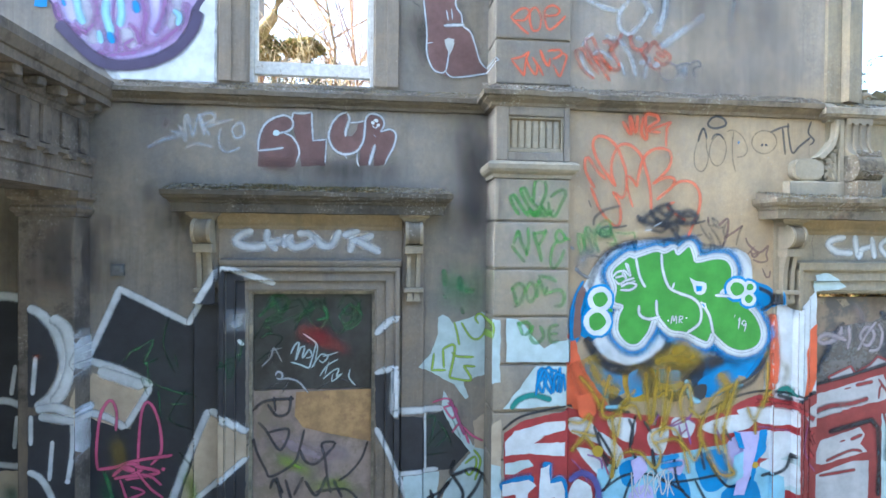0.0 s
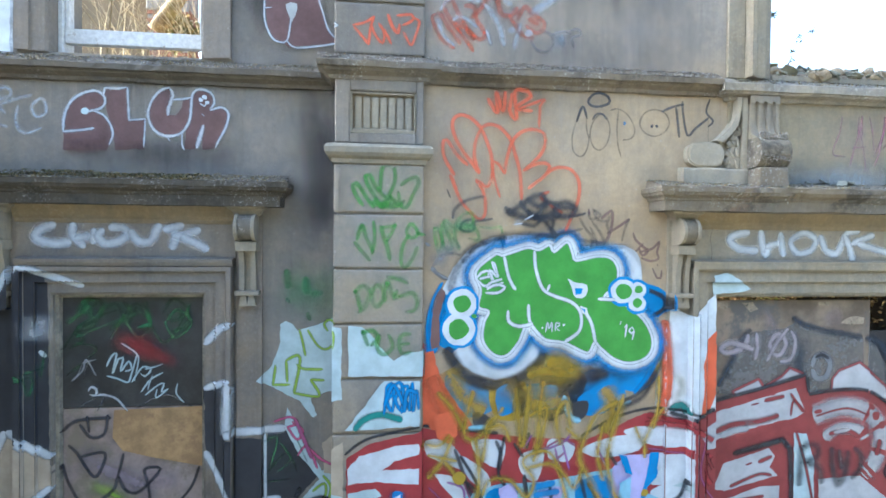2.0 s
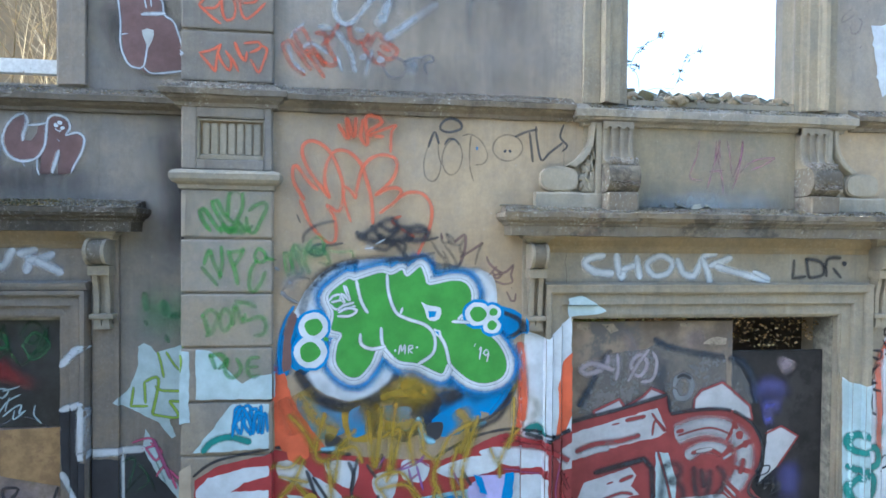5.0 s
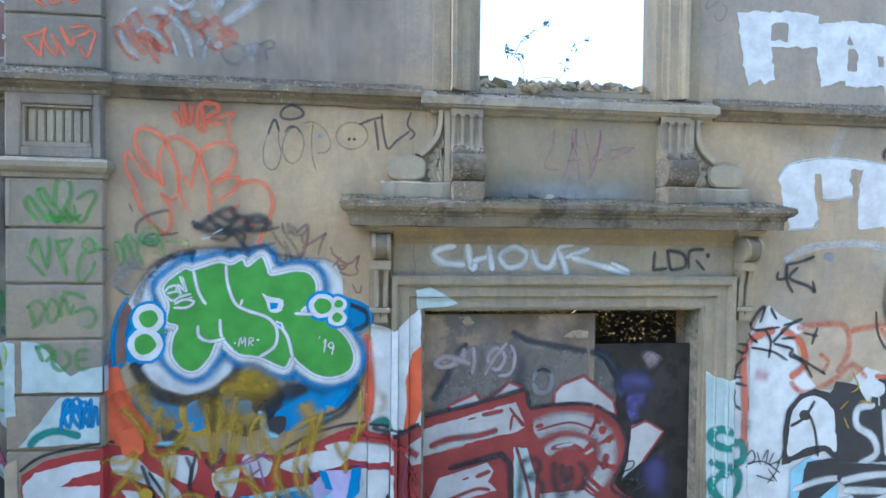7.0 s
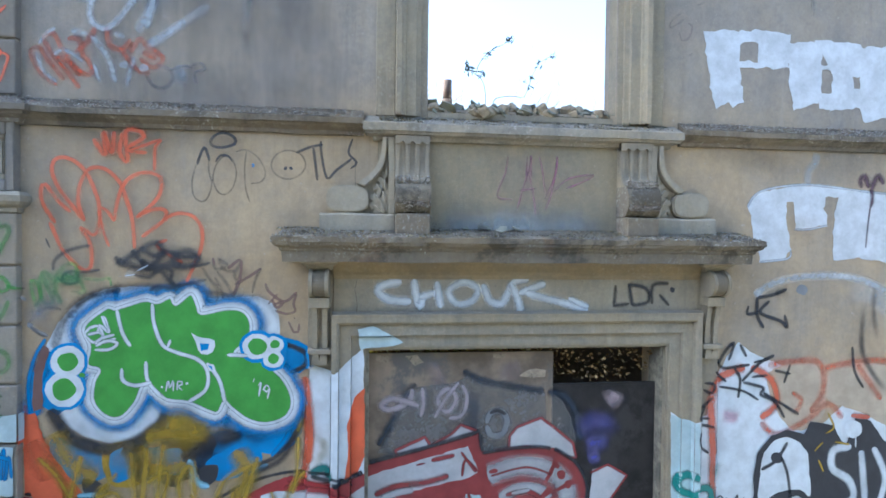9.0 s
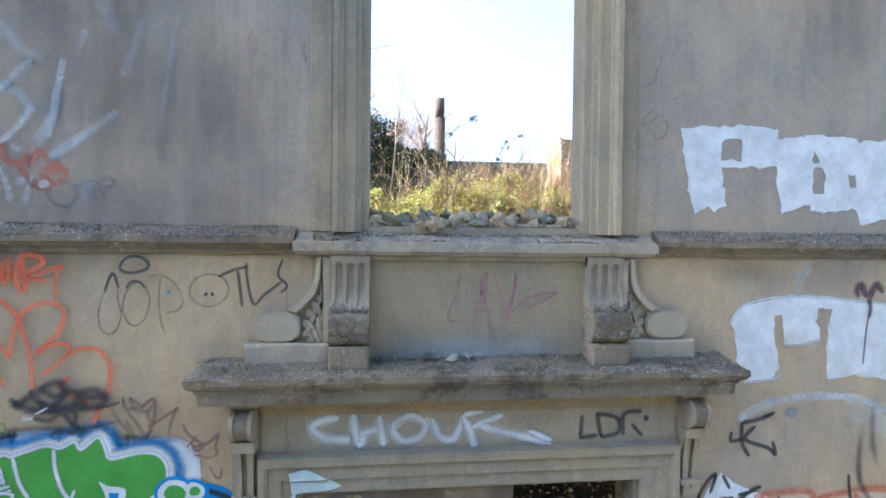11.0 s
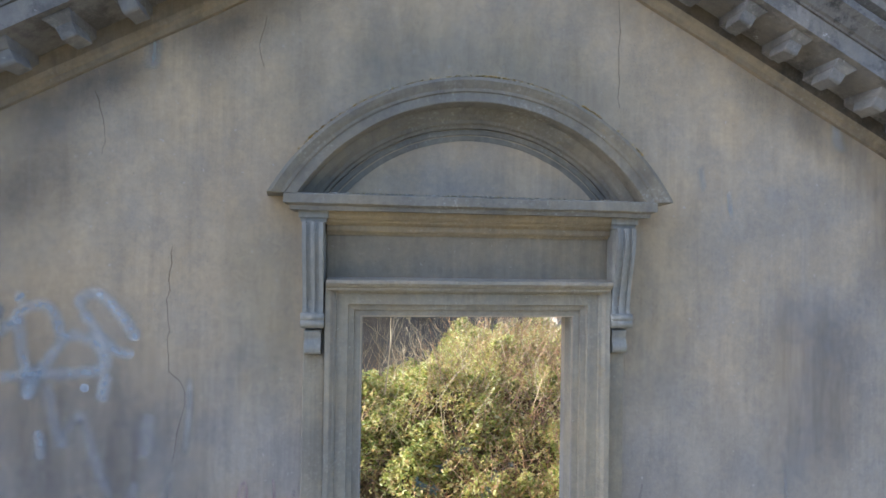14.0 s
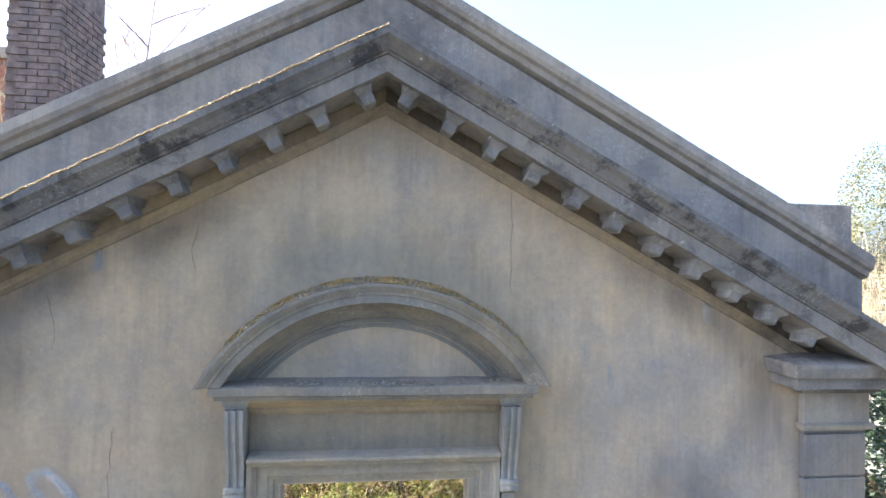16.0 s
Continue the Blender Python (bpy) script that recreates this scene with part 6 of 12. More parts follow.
def surf(x, z, fields=None):
    y = None
    for x0, x1, z0, z1, d in fields or FIELDS:
        if x0 <= x <= x1 and z0 <= z <= z1:
            y = d
    return None if y is None or y > 50 else y


coat = [0]      # coats lie a hair in front of one another


def graffiti(label, fresh=False):
    if fresh:
        coat[0] = 0
    return thing("graffiti", label, "graffiti", (0, 0, 0), "sprayed paint on the front")


def lay(g, name, material, verts, faces, uvs=None):
    data = bpy.data.meshes.new(name)
    data.from_pydata(verts, [], faces)
    data.materials.append(material)
    if uvs:
        layer = data.uv_layers.new(name="line")
        for lp in data.loops:
            layer.data[lp.index].uv = uvs[lp.vertex_index]
    ob = new(name, data)
    ob.parent = g
    return ob


def resample(pts, closed, smooth, step=0.016):
    pts = [Vector(p) for p in pts]
    if closed:
        pts = pts + [pts[0]]
    out = []
    n = len(pts)
    for i in range(n - 1):
        p1, p2 = pts[i], pts[i + 1]
        if closed:
            p0, p3 = pts[i - 1 if i else n - 2], pts[i + 2 if i + 2 < n else 1]
        else:
            p0, p3 = pts[max(i - 1, 0)], pts[min(i + 2, n - 1)]
        k = max(1, int((p2 - p1).length / step))
        for s in range(k):
            t = s / k
            out.append(0.5 * (2 * p1 + (p2 - p0) * t + (2 * p0 - 5 * p1 + 4 * p2 - p3) * t * t + (3 * p1 - p0 - 3 * p2 + p3) * t ** 3) if smooth else p1.lerp(p2, t))
    if not closed:
        out.append(pts[-1])
    return out


def spray(g, material, width, pts, closed=False, smooth=True, name="line", whole=False):
    """A sprayed line of that width through points in x, z, lying on whatever is in front of it."""
    coat[0] += 1
    whole = whole or material.name.startswith("misted")
    path = resample(pts, closed, smooth)
    if closed:
        path = path + path[:1]
    n = len(path)
    verts, faces, uvs = [], [], []
    length = 0
    ok = []
    lo_x, hi_x = min(p.x for p in path) - width, max(p.x for p in path) + width
    lo_z, hi_z = min(p.y for p in path) - width, max(p.y for p in path) + width
    near = [f for f in FIELDS if f[0] < hi_x and f[1] > lo_x and f[2] < hi_z and f[3] > lo_z]
    half = max(1, min(5, math.ceil(width * 0.72 / 0.012))) if len(near) > 1 else 1
    across = [1 - k / half for k in range(2 * half + 1)]
    for i, p in enumerate(path):
        a, b = path[max(i - 1, 0)], path[min(i + 1, n - 1)]
        if closed and i in (0, n - 1):
            a, b = path[-2], path[1]
        d = b - a
        d = d.normalized() if d.length > 1e-6 else Vector((1, 0))
        nrm = Vector((-d.y, d.x))
        end = 1.0 if closed or whole else min(1.0, 0.45 + 0.55 * min(i, n - 1 - i) / 1.5)
        w = width * 0.72 * end * (1 + 0.10 * noise.noise(Vector((p.x * 9, p.y * 9, width * 40))))
        length += (p - path[i - 1]).length if i else 0
        good = True
        for s in across:
            q = p + nrm * w * s
            y = surf(q.x, q.y, near)
            good = good and y is not None
            if half > 1 and y is not None:      # lie over the arris where one field steps up to the next
                y = min([y] + [v for v in (surf(q.x + 0.006, q.y, near), surf(q.x - 0.006, q.y, near), surf(q.x, q.y - 0.006, near)) if v is not None and v > y - 0.09])
            verts.append((q.x, (y if y is not None else WALL) - 0.0035 - 0.0002 * coat[0] - 0.0002 * i / n, q.y))
            uvs.append((i / max(1, n - 1) if whole else length, 0.5 + s * 0.5))
        ok.append(good)
        if i and ok[i] and ok[i - 1]:
            m = len(across)
            v = m * i
            for k in range(m - 1):
                faces.append((v - m + k, v - m + k + 1, v + k + 1, v + k))
    # one part for each unbroken run of the stroke
    runs, last = [], -1
    for f in faces:
        if not runs or min(f) > last:
            runs.append([])
        runs[-1].append(f)
        last = max(last, max(f))
    ob = None
    for run in runs:
        lo, hi = min(map(min, run)), max(map(max, run)) + 1
        ob = lay(g, name, material, verts[lo:hi], [tuple(k - lo for k in f) for f in run], uvs[lo:hi])
    return ob


def clip(poly, axis, at, keep_less):
    out = []
    for i, p in enumerate(poly):
        q = poly[(i + 1) % len(poly)]
        a, b = (p[axis] <= at) == keep_less or p[axis] == at, (q[axis] <= at) == keep_less or q[axis] == at
        if a:
            out.append(p)
        if a != b:
            t = (at - p[axis]) / (q[axis] - p[axis])
            out.append(p.lerp(q, t))
    return out


def fill(g, material, pts, smooth=False, name="patch"):
    """A painted field inside an outline in x, z, broken over the fields of the wall."""
    from mathutils.geometry import tessellate_polygon
    coat[0] += 1
    poly = resample(pts, True, smooth, 0.03)
    poly = [p + Vector((noise.noise(Vector((p.x * 21, p.y * 21, 1))), noise.noise(Vector((p.x * 21, p.y * 21, 5))))) * (0.022 if material.name == "rolled_white" else 0.009) for p in poly]
    lo_x, hi_x = min(p.x for p in poly), max(p.x for p in poly)
    lo_z, hi_z = min(p.y for p in poly), max(p.y for p in poly)
    near = [f for f in FIELDS if f[0] < hi_x and f[1] > lo_x and f[2] < hi_z and f[3] > lo_z]
    xs = sorted({lo_x, hi_x, *[v for f in near for v in f[:2] if lo_x < v < hi_x]})
    zs = sorted({lo_z, hi_z, *[v for f in near for v in f[2:4] if lo_z < v < hi_z]})
    verts, faces = [], []
    for xa, xb in zip(xs, xs[1:]):
        strip = clip(clip(poly, 0, xa, False), 0, xb, True)
        if len(strip) < 3:
            continue
        for za, zb in zip(zs, zs[1:]):
            y = surf((xa + xb) / 2, (za + zb) / 2)
            if y is None:
                continue
            cell = clip(clip(strip, 1, za, False), 1, zb, True)
            if len(cell) < 3:
                continue
            base = len(verts)
            verts += [(p.x, y - 0.0035 - 0.0002 * coat[0], p.y) for p in cell]
            # the small returns where one field stands proud of the next
            for i, p in enumerate(cell):
                q = cell[(i + 1) % len(cell)]
                if abs(p.x - xb) < 1e-6 and abs(q.x - xb) < 1e-6:
                    y2 = surf(xb + 1e-3, (p.y + q.y) / 2)
                    if y2 is not None and 1e-4 < abs(y2 - y) < 0.09:
                        o = 0.0035 + 0.0002 * coat[0]
                        sx = o if y < y2 else -o
                        k = len(verts)
                        verts += [(xb + sx, y - o, p.y), (xb + sx, y2 - o, p.y), (xb + sx, y2 - o, q.y), (xb + sx, y - o, q.y)]
                        faces.append((k, k + 1, k + 2, k + 3))
                elif abs(p.y - zb) < 1e-6 and abs(q.y - zb) < 1e-6:
                    y2 = surf((p.x + q.x) / 2, zb + 1e-3)
                    if y2 is not None and 1e-4 < abs(y2 - y) < 0.09:
                        o = 0.0035 + 0.0002 * coat[0]
                        sz = o if y < y2 else -o
                        k = len(verts)
                        verts += [(p.x, y - o, zb + sz), (p.x, y2 - o, zb + sz), (q.x, y2 - o, zb + sz), (q.x, y - o, zb + sz)]
                        faces.append((k, k + 1, k + 2, k + 3))
            for t in tessellate_polygon([[p.to_3d() for p in cell]]):
                faces.append(tuple(base + k for k in t))
    return lay(g, name, material, verts, faces)


def disc(g, material, x, z, rx, rz=None, name="spot"):
    rz = rz or rx
    return fill(g, material, [(x + rx * math.cos(a), z + rz * math.sin(a)) for a in [2 * math.pi * i / 20 for i in range(20)]], False, name)


GLYPH = {}
GLYPH["A"] = [[(0, 0), (0.45, 1), (0.9, 0)], [(0.2, 0.38), (0.75, 0.38)]]
GLYPH["B"] = [[(0, 0), (0, 1), (0.6, 0.95), (0.7, 0.75), (0.1, 0.52), (0.8, 0.4), (0.75, 0.08), (0, 0)]]
GLYPH["C"] = [[(0.95, 0.85), (0.5, 0.95), (0.02, 0.65), (0.15, 0.2), (0.6, 0.05), (1, 0.2)]]
GLYPH["D"] = [[(0, 0.95), (0.15, 0), (0.6, 0.15), (0.8, 0.6), (0.5, 0.95), (-0.1, 0.95)]]
GLYPH["E"] = [[(0.8, 0.95), (0.05, 0.9), (0.05, 0.05), (0.8, 0.08)], [(0.05, 0.5), (0.65, 0.52)]]
GLYPH["H"] = [[(0.05, 1), (0.05, 0)], [(0.05, 0.5), (0.75, 0.55)], [(0.75, 1), (0.75, 0)]]
GLYPH["I"] = [[(0.15, 1), (0.15, 0)]]
GLYPH["K"] = [[(0.05, 1), (0.1, 0)], [(0.85, 1), (0.12, 0.5), (0.95, 0)]]
GLYPH["L"] = [[(0.1, 1), (0.05, 0.05), (0.75, 0.05)]]
GLYPH["M"] = [[(0, 0), (0.15, 1), (0.42, 0.3), (0.72, 1), (0.85, 0)]]
GLYPH["N"] = [[(0.05, 0), (0.1, 1), (0.65, 0.05), (0.75, 1)]]
GLYPH["O"] = [[(0.4, 1), (0.05, 0.7), (0.1, 0.2), (0.45, 0), (0.8, 0.3), (0.75, 0.8), (0.38, 1)]]
GLYPH["P"] = [[(0.1, 0), (0.1, 1), (0.6, 0.98), (0.72, 0.7), (0.5, 0.5), (0.1, 0.48)]]
GLYPH["R"] = [[(0.08, 0), (0.08, 1), (0.6, 0.98), (0.7, 0.7), (0.15, 0.48), (0.8, 0)]]
GLYPH["S"] = [[(0.8, 0.88), (0.4, 1), (0.08, 0.75), (0.7, 0.35), (0.45, 0.02), (0, 0.12)]]
GLYPH["T"] = [[(0, 0.95), (0.85, 1)], [(0.42, 1), (0.38, 0)]]
GLYPH["U"] = [[(0.05, 1), (0.08, 0.25), (0.4, 0), (0.7, 0.25), (0.75, 1)]]
GLYPH["V"] = [[(0, 1), (0.4, 0), (0.8, 1)]]
GLYPH["W"] = [[(0, 1), (0.2, 0), (0.45, 0.7), (0.65, 0), (0.9, 1)]]
GLYPH["X"] = [[(0, 1), (0.8, 0)], [(0.8, 1), (0, 0)]]
GLYPH["Y"] = [[(0, 1), (0.4, 0.5)], [(0.85, 1), (0.25, -0.1)]]
GLYPH["Z"] = [[(0, 0.95), (0.8, 1), (0.05, 0.05), (0.85, 0)]]
GLYPH["1"] = [[(0.1, 0.75), (0.3, 1), (0.28, 0)]]
GLYPH["9"] = [[(0.7, 0.75), (0.35, 1), (0.1, 0.7), (0.4, 0.5), (0.7, 0.75), (0.6, 0)]]
GLYPH["'"] = [[(0.2, 1.1), (0.1, 0.85)]]


def tag(g, text, x, z, h, material, width, squeeze=0.8, gap=0.22, slant=0.12, climb=0.0, seed=1, smooth=True, again=0.0):
    """Letters written with one sprayed line, each a part of its own strokes."""
    rnd = random.Random(seed)
    for ch in text:
        if ch != " ":
            lift, big = rnd.uniform(-0.06, 0.06) * h, rnd.uniform(0.9, 1.1)
            for line in GLYPH[ch]:
                pts = [(x + (u * squeeze + v * slant) * h * big + rnd.uniform(-0.02, 0.02) * h, z + lift + v * h * big + rnd.uniform(-0.02, 0.02) * h) for u, v in line]
                spray(g, material, width, pts, False, smooth, "letter")
                if again and rnd.random() < again:
                    spray(g, material, width * 0.7, [(px + rnd.uniform(-0.09, 0.09) * h, pz + rnd.uniform(-0.09, 0.09) * h) for px, pz in pts], False, smooth, "letter")
        x += (squeeze + gap) * h * (0.45 if ch in "I'1" else 1.0)
        z += climb * h


def scribble(g, x0, x1, z0, z1, material, width, loops, seed):
    """Quick looping scrawl that cannot be read: hooks, loops and slashes side by side."""
    rnd = random.Random(seed)
    w, h = (x1 - x0) / loops, z1 - z0
    for k in range(loops):
        cx, lift = x0 + w * (k + 0.5), rnd.uniform(-0.12, 0.12) * h
        kind = rnd.random()
        lean = rnd.uniform(-0.15, 0.35) * w
        at = lambda u, v: (cx + u * w * rnd.uniform(0.8, 1.2) + lean * (v - 0.5), z0 + lift + v * h + rnd.uniform(-0.07, 0.07) * h)
        if kind < 0.35:      # a zigzag
            lines = [[at(-0.55 + 1.1 * i / 4, (i % 2) * rnd.uniform(0.75, 1.05)) for i in range(5)]]
        elif kind < 0.65:    # a stem with a bowl
            lines = [[at(-0.35, 1.0), at(-0.3, 0.4), at(-0.4, -0.05)], [at(-0.5, 0.9), at(0.2, 1.0), at(0.5, 0.7), at(-0.2, 0.45), at(0.6, 0.0)]]
        elif kind < 0.85:    # a hook and a slash
            lines = [[at(0.5, 0.9), at(-0.1, 1.0), at(-0.5, 0.55), at(-0.1, 0.05), at(0.5, 0.2)], [at(-0.1, 0.5), at(0.6, 0.55)]]
        else:                # a loop with a tail
            lines = [[at(0.1, 1.0), at(-0.5, 0.6), at(-0.1, 0.1), at(0.45, 0.5), at(0.0, 0.95), at(0.7, 1.1)]]
        for pts in lines:
            spray(g, material, width * rnd.uniform(0.7, 1.1), pts, False, rnd.random() < 0.7, "scrawl")


def stain(name, label, material, width, pts):
    g = tagged(thing(name, label, "stain"), kind="structure")
    spray(g, material, width, pts, False, True, "patch", True)
stain("dark_patch", "dark soot patch on the upper wall", STAIN["soot"], 1.15, [(2.35, 6.30), (2.41, 5.80), (2.44, 5.24), (2.42, 4.64)])
stain("dark_patch", "dark soot patch on the upper wall", STAIN["soot"], 0.55, [(6.53, 6.64), (6.61, 6.14), (6.66, 5.66), (6.63, 5.11)])
stain("dark_patch", "dark soot patch on the upper wall", STAIN["soot"], 0.55, [(6.89, 6.59), (6.90, 6.00), (6.83, 5.34)])
stain("rain_wash", "pale rain streak on the upper wall", STAIN["wash"], 0.06, [(2.80, 5.60), (2.76, 5.34), (2.71, 4.96), (2.69, 4.70)])
stain("rain_wash", "pale rain streak on the upper wall", STAIN["wash"], 0.05, [(2.88, 6.08), (2.88, 5.82), (2.86, 5.57)])
stain("rain_wash", "pale rain streak on the upper wall", STAIN["wash"], 0.03, [(6.59, 5.48), (6.61, 5.11)])
# darker strokes that follow the underside of the gable cornice
stain("dark_patch", "dark stroke under the gable cornice", STAIN["soot"], 0.30, [(1.80, 7.43), (2.06, 7.56), (2.33, 7.69), (2.74, 7.93)])
stain("dark_patch", "dark stroke under the gable cornice", STAIN["soot"], 0.30, [(7.18, 7.43), (7.42, 7.04), (7.56, 6.57)])
stain("dark_patch", "dark stroke under the gable cornice", STAIN["soot"], 0.30, [(6.09, 8.05), (6.49, 7.80), (7.00, 7.51), (7.32, 7.30)])
stain("dark_patch", "dark stroke under the gable cornice", STAIN["soot"], 0.30, [(2.74, 7.90), (3.09, 8.09), (3.63, 8.36)])
stain("rain_wash", "pale drip under a modillion", STAIN["wash"], 0.10, [(2.66, 8.01), (2.64, 7.78)])
stain("rain_wash", "pale drip under a modillion", STAIN["wash"], 0.09, [(6.92, 7.72), (6.97, 7.47)])
stain("rain_wash", "pale streak on the gable", STAIN["wash"], 0.06, [(5.98, 7.38), (6.01, 7.17)])
stain("rain_wash", "pale streak on the gable", STAIN["wash"], 0.05, [(6.18, 7.22), (6.20, 7.01)])
g = tagged(thing("hairline_crack", "thin crack down the gable", "crack"), kind="structure")
spray(g, CRACK, 0.0045, [(5.428, 8.447), (5.425, 8.382), (5.429, 8.322), (5.430, 8.254), (5.436, 8.204), (5.434, 8.154), (5.425, 8.082), (5.428, 8.040), (5.430, 8.000), (5.428, 7.929), (5.435, 7.876), (5.428, 7.816), (5.425, 7.768), (5.438, 7.706)], False, False)
g = tagged(thing("hairline_crack", "thin crack on the gable", "crack"), kind="structure")
spray(g, CRACK, 0.0045, [(3.273, 8.148), (3.262, 8.076), (3.246, 8.033), (3.234, 7.975), (3.238, 7.932), (3.250, 7.882), (3.267, 7.832)], False, False)
g = tagged(thing("hairline_crack", "thin crack on the gable", "crack"), kind="structure")
spray(g, CRACK, 0.0045, [(2.339, 7.660), (2.362, 7.612), (2.366, 7.570), (2.384, 7.515), (2.394, 7.457), (2.400, 7.369), (2.386, 7.333), (2.383, 7.302)], False, False)
g = tagged(thing("hairline_crack", "crack down the upper wall", "crack"), kind="structure")
spray(g, CRACK, 0.0045, [(2.775, 6.794), (2.766, 6.748), (2.772, 6.691), (2.760, 6.641), (2.757, 6.595), (2.765, 6.536), (2.746, 6.487), (2.754, 6.423), (2.757, 6.366), (2.767, 6.305), (2.754, 6.266), (2.759, 6.194), (2.765, 6.153), (2.767, 6.076), (2.799, 6.044), (2.829, 6.021), (2.855, 5.964), (2.857, 5.945), (2.857, 5.879), (2.846, 5.840), (2.831, 5.779), (2.817, 5.724), (2.812, 5.667), (2.806, 5.616), (2.799, 5.564)], False, False)
g = tagged(thing("hairline_crack", "crack through the frieze and cornice zone", "crack"), kind="structure")
spray(g, CRACK, 0.0045, [(3.383, 4.019), (3.387, 3.941), (3.386, 3.892), (3.389, 3.827), (3.380, 3.777), (3.378, 3.720), (3.372, 3.654), (3.379, 3.606)], False, False)
g = tagged(thing("hairline_crack", "crack through the frieze", "crack"), kind="structure")
spray(g, CRACK, 0.0045, [(3.410, 3.289), (3.407, 3.245), (3.391, 3.174), (3.401, 3.132), (3.407, 3.075), (3.403, 3.022), (3.385, 2.992)], False, False)
stain("dark_patch", "dark soot on the set-back wall", STAIN["soot"], 0.34, [(0.67, 4.09), (0.72, 3.60), (0.66, 3.20)])
stain("dark_patch", "dark soot on the set-back wall", STAIN["soot"], 0.34, [(-1.50, 3.56), (-1.57, 3.18)])
stain("dark_patch", "dark soot on the set-back wall", STAIN["soot"], 0.34, [(-1.97, 4.08), (-2.01, 3.54), (-1.95, 3.05)])
stain("dark_patch", "dark soot on the set-back wall", STAIN["soot"], 0.34, [(0.81, 4.00), (0.80, 3.20)])
stain("dark_patch", "dark soot on the set-back wall", STAIN["soot"], 0.34, [(-0.84, 3.50), (-0.33, 3.62), (0.19, 3.61)])
stain("dark_patch", "dark soot on the set-back wall", STAIN["soot"], 0.34, [(-1.82, 4.05), (-1.46, 4.10)])
# shade of the enclosed porch, painted on as dark strokes
stain("dark_patch", "porch shade painted dark on the pilaster", STAIN["soot"], 0.30, [(-2.36, 3.24), (-2.34, 3.01), (-2.32, 2.73)])
stain("dark_patch", "porch shade painted dark on the pilaster", STAIN["soot"], 0.30, [(-2.21, 3.27), (-2.19, 3.05), (-2.21, 2.77)])
stain("dark_patch", "porch shade painted dark on the wall beside it", STAIN["soot"], 0.30, [(-2.74, 3.41), (-2.70, 3.12), (-2.66, 2.76)])
stain("dark_patch", "porch shade painted dark on the wall beside it", STAIN["soot"], 0.30, [(-2.09, 3.34), (-2.11, 3.05), (-2.09, 2.59)])
# dark stroke along the lower edge of the string course
stain("dark_patch", "dark stroke just below the string course", STAIN["soot"], 0.16, [(1.46, 4.13), (2.05, 4.12), (2.75, 4.10)])
stain("rain_wash", "pale limewash bloom on the apron", STAIN["wash"], 0.26, [(3.88, 3.60), (4.40, 3.60), (5.11, 3.62)])
stain("rain_wash", "pale limewash bloom on the apron", STAIN["wash"], 0.16, [(3.84, 3.57), (4.40, 3.57), (5.15, 3.59)])
stain("dark_patch", "dark band under the string course", STAIN["soot"], 0.20, [(5.74, 4.14), (6.42, 4.08), (7.17, 4.07)])
stain("rust_stain", "ochre stain on the render", STAIN["rust"], 0.16, [(6.52, 3.73), (6.62, 3.44)])
# wide dark strokes along both feet of the gable
stain("dark_patch", "wide dark stroke at the foot of the gable", STAIN["deep"], 0.60, [(1.57, 6.81), (1.95, 7.09), (2.34, 7.38)])
stain("dark_patch", "wide dark stroke at the foot of the gable", STAIN["deep"], 0.60, [(7.18, 7.04), (7.56, 6.61), (7.75, 6.09)])
stain("dark_patch", "dark damp band above the string course", STAIN["soot"], 0.34, [(1.39, 4.37), (1.91, 4.37), (2.45, 4.41), (3.38, 4.42)])
stain("dark_patch", "dark damp band above the string course", STAIN["soot"], 0.34, [(1.46, 4.63), (1.68, 4.62), (2.06, 4.65)])
stain("dark_patch", "dark soot on the upper set-back wall", STAIN["soot"], 0.30, [(0.05, 4.77), (0.27, 4.74), (0.80, 4.74)])
stain("dark_patch", "dark soot on the upper set-back wall", STAIN["soot"], 0.30, [(-1.18, 4.71), (-1.13, 4.45)])
stain("dark_patch", "dark soot on the upper set-back wall", STAIN["soot"], 0.30, [(0.04, 4.94), (0.35, 4.78), (0.62, 4.49)])
# narrow dark bands below the set-back string course
stain("dark_patch", "narrow dark band under the string course", STAIN["deep"], 0.12, [(-1.97, 4.13), (-1.58, 4.17), (-0.97, 4.18)])
stain("dark_patch", "narrow dark band under the string course", STAIN["deep"], 0.12, [(-0.84, 4.18), (-0.17, 4.19), (0.81, 4.21)])
stain("dark_patch", "soot beside the end of the door cornice", STAIN["deep"], 0.16, [(-1.69, 3.48), (-1.66, 3.28), (-1.68, 3.01)])
stain("dark_patch", "soot beside the end of the door cornice", STAIN["deep"], 0.16, [(-1.76, 3.59), (-1.69, 3.42)])
stain("dark_patch", "darker patch beside the quoins", STAIN["deep"], 0.42, [(0.64, 4.41), (0.70, 4.09), (0.72, 3.60)])
stain("dark_patch", "dark soot over the door cornice", STAIN["soot"], 0.20, [(-0.79, 3.72), (-0.26, 3.72), (0.30, 3.72)])
stain("dark_patch", "darker patch beside the quoins", STAIN["deep"], 0.42, [(0.19, 4.65), (0.44, 4.56), (0.69, 4.46)])
# wall darkens towards the corner with the quoins
stain("dark_patch", "dark band in the corner beside the quoins", STAIN["deep"], 0.34, [(0.70, 4.30), (0.74, 3.95), (0.72, 3.55), (0.74, 2.95)])
stain("dark_patch", "dark soot on the upper set-back wall", STAIN["soot"], 0.85, [(0.15, 4.62), (0.50, 4.85), (0.60, 5.40), (0.62, 6.10)])
stain("dark_patch", "purple-grey damp field high on the wall", STAIN["deep"], 1.30, [(2.05, 7.00), (2.00, 6.40), (2.10, 5.60), (2.05, 4.90)])
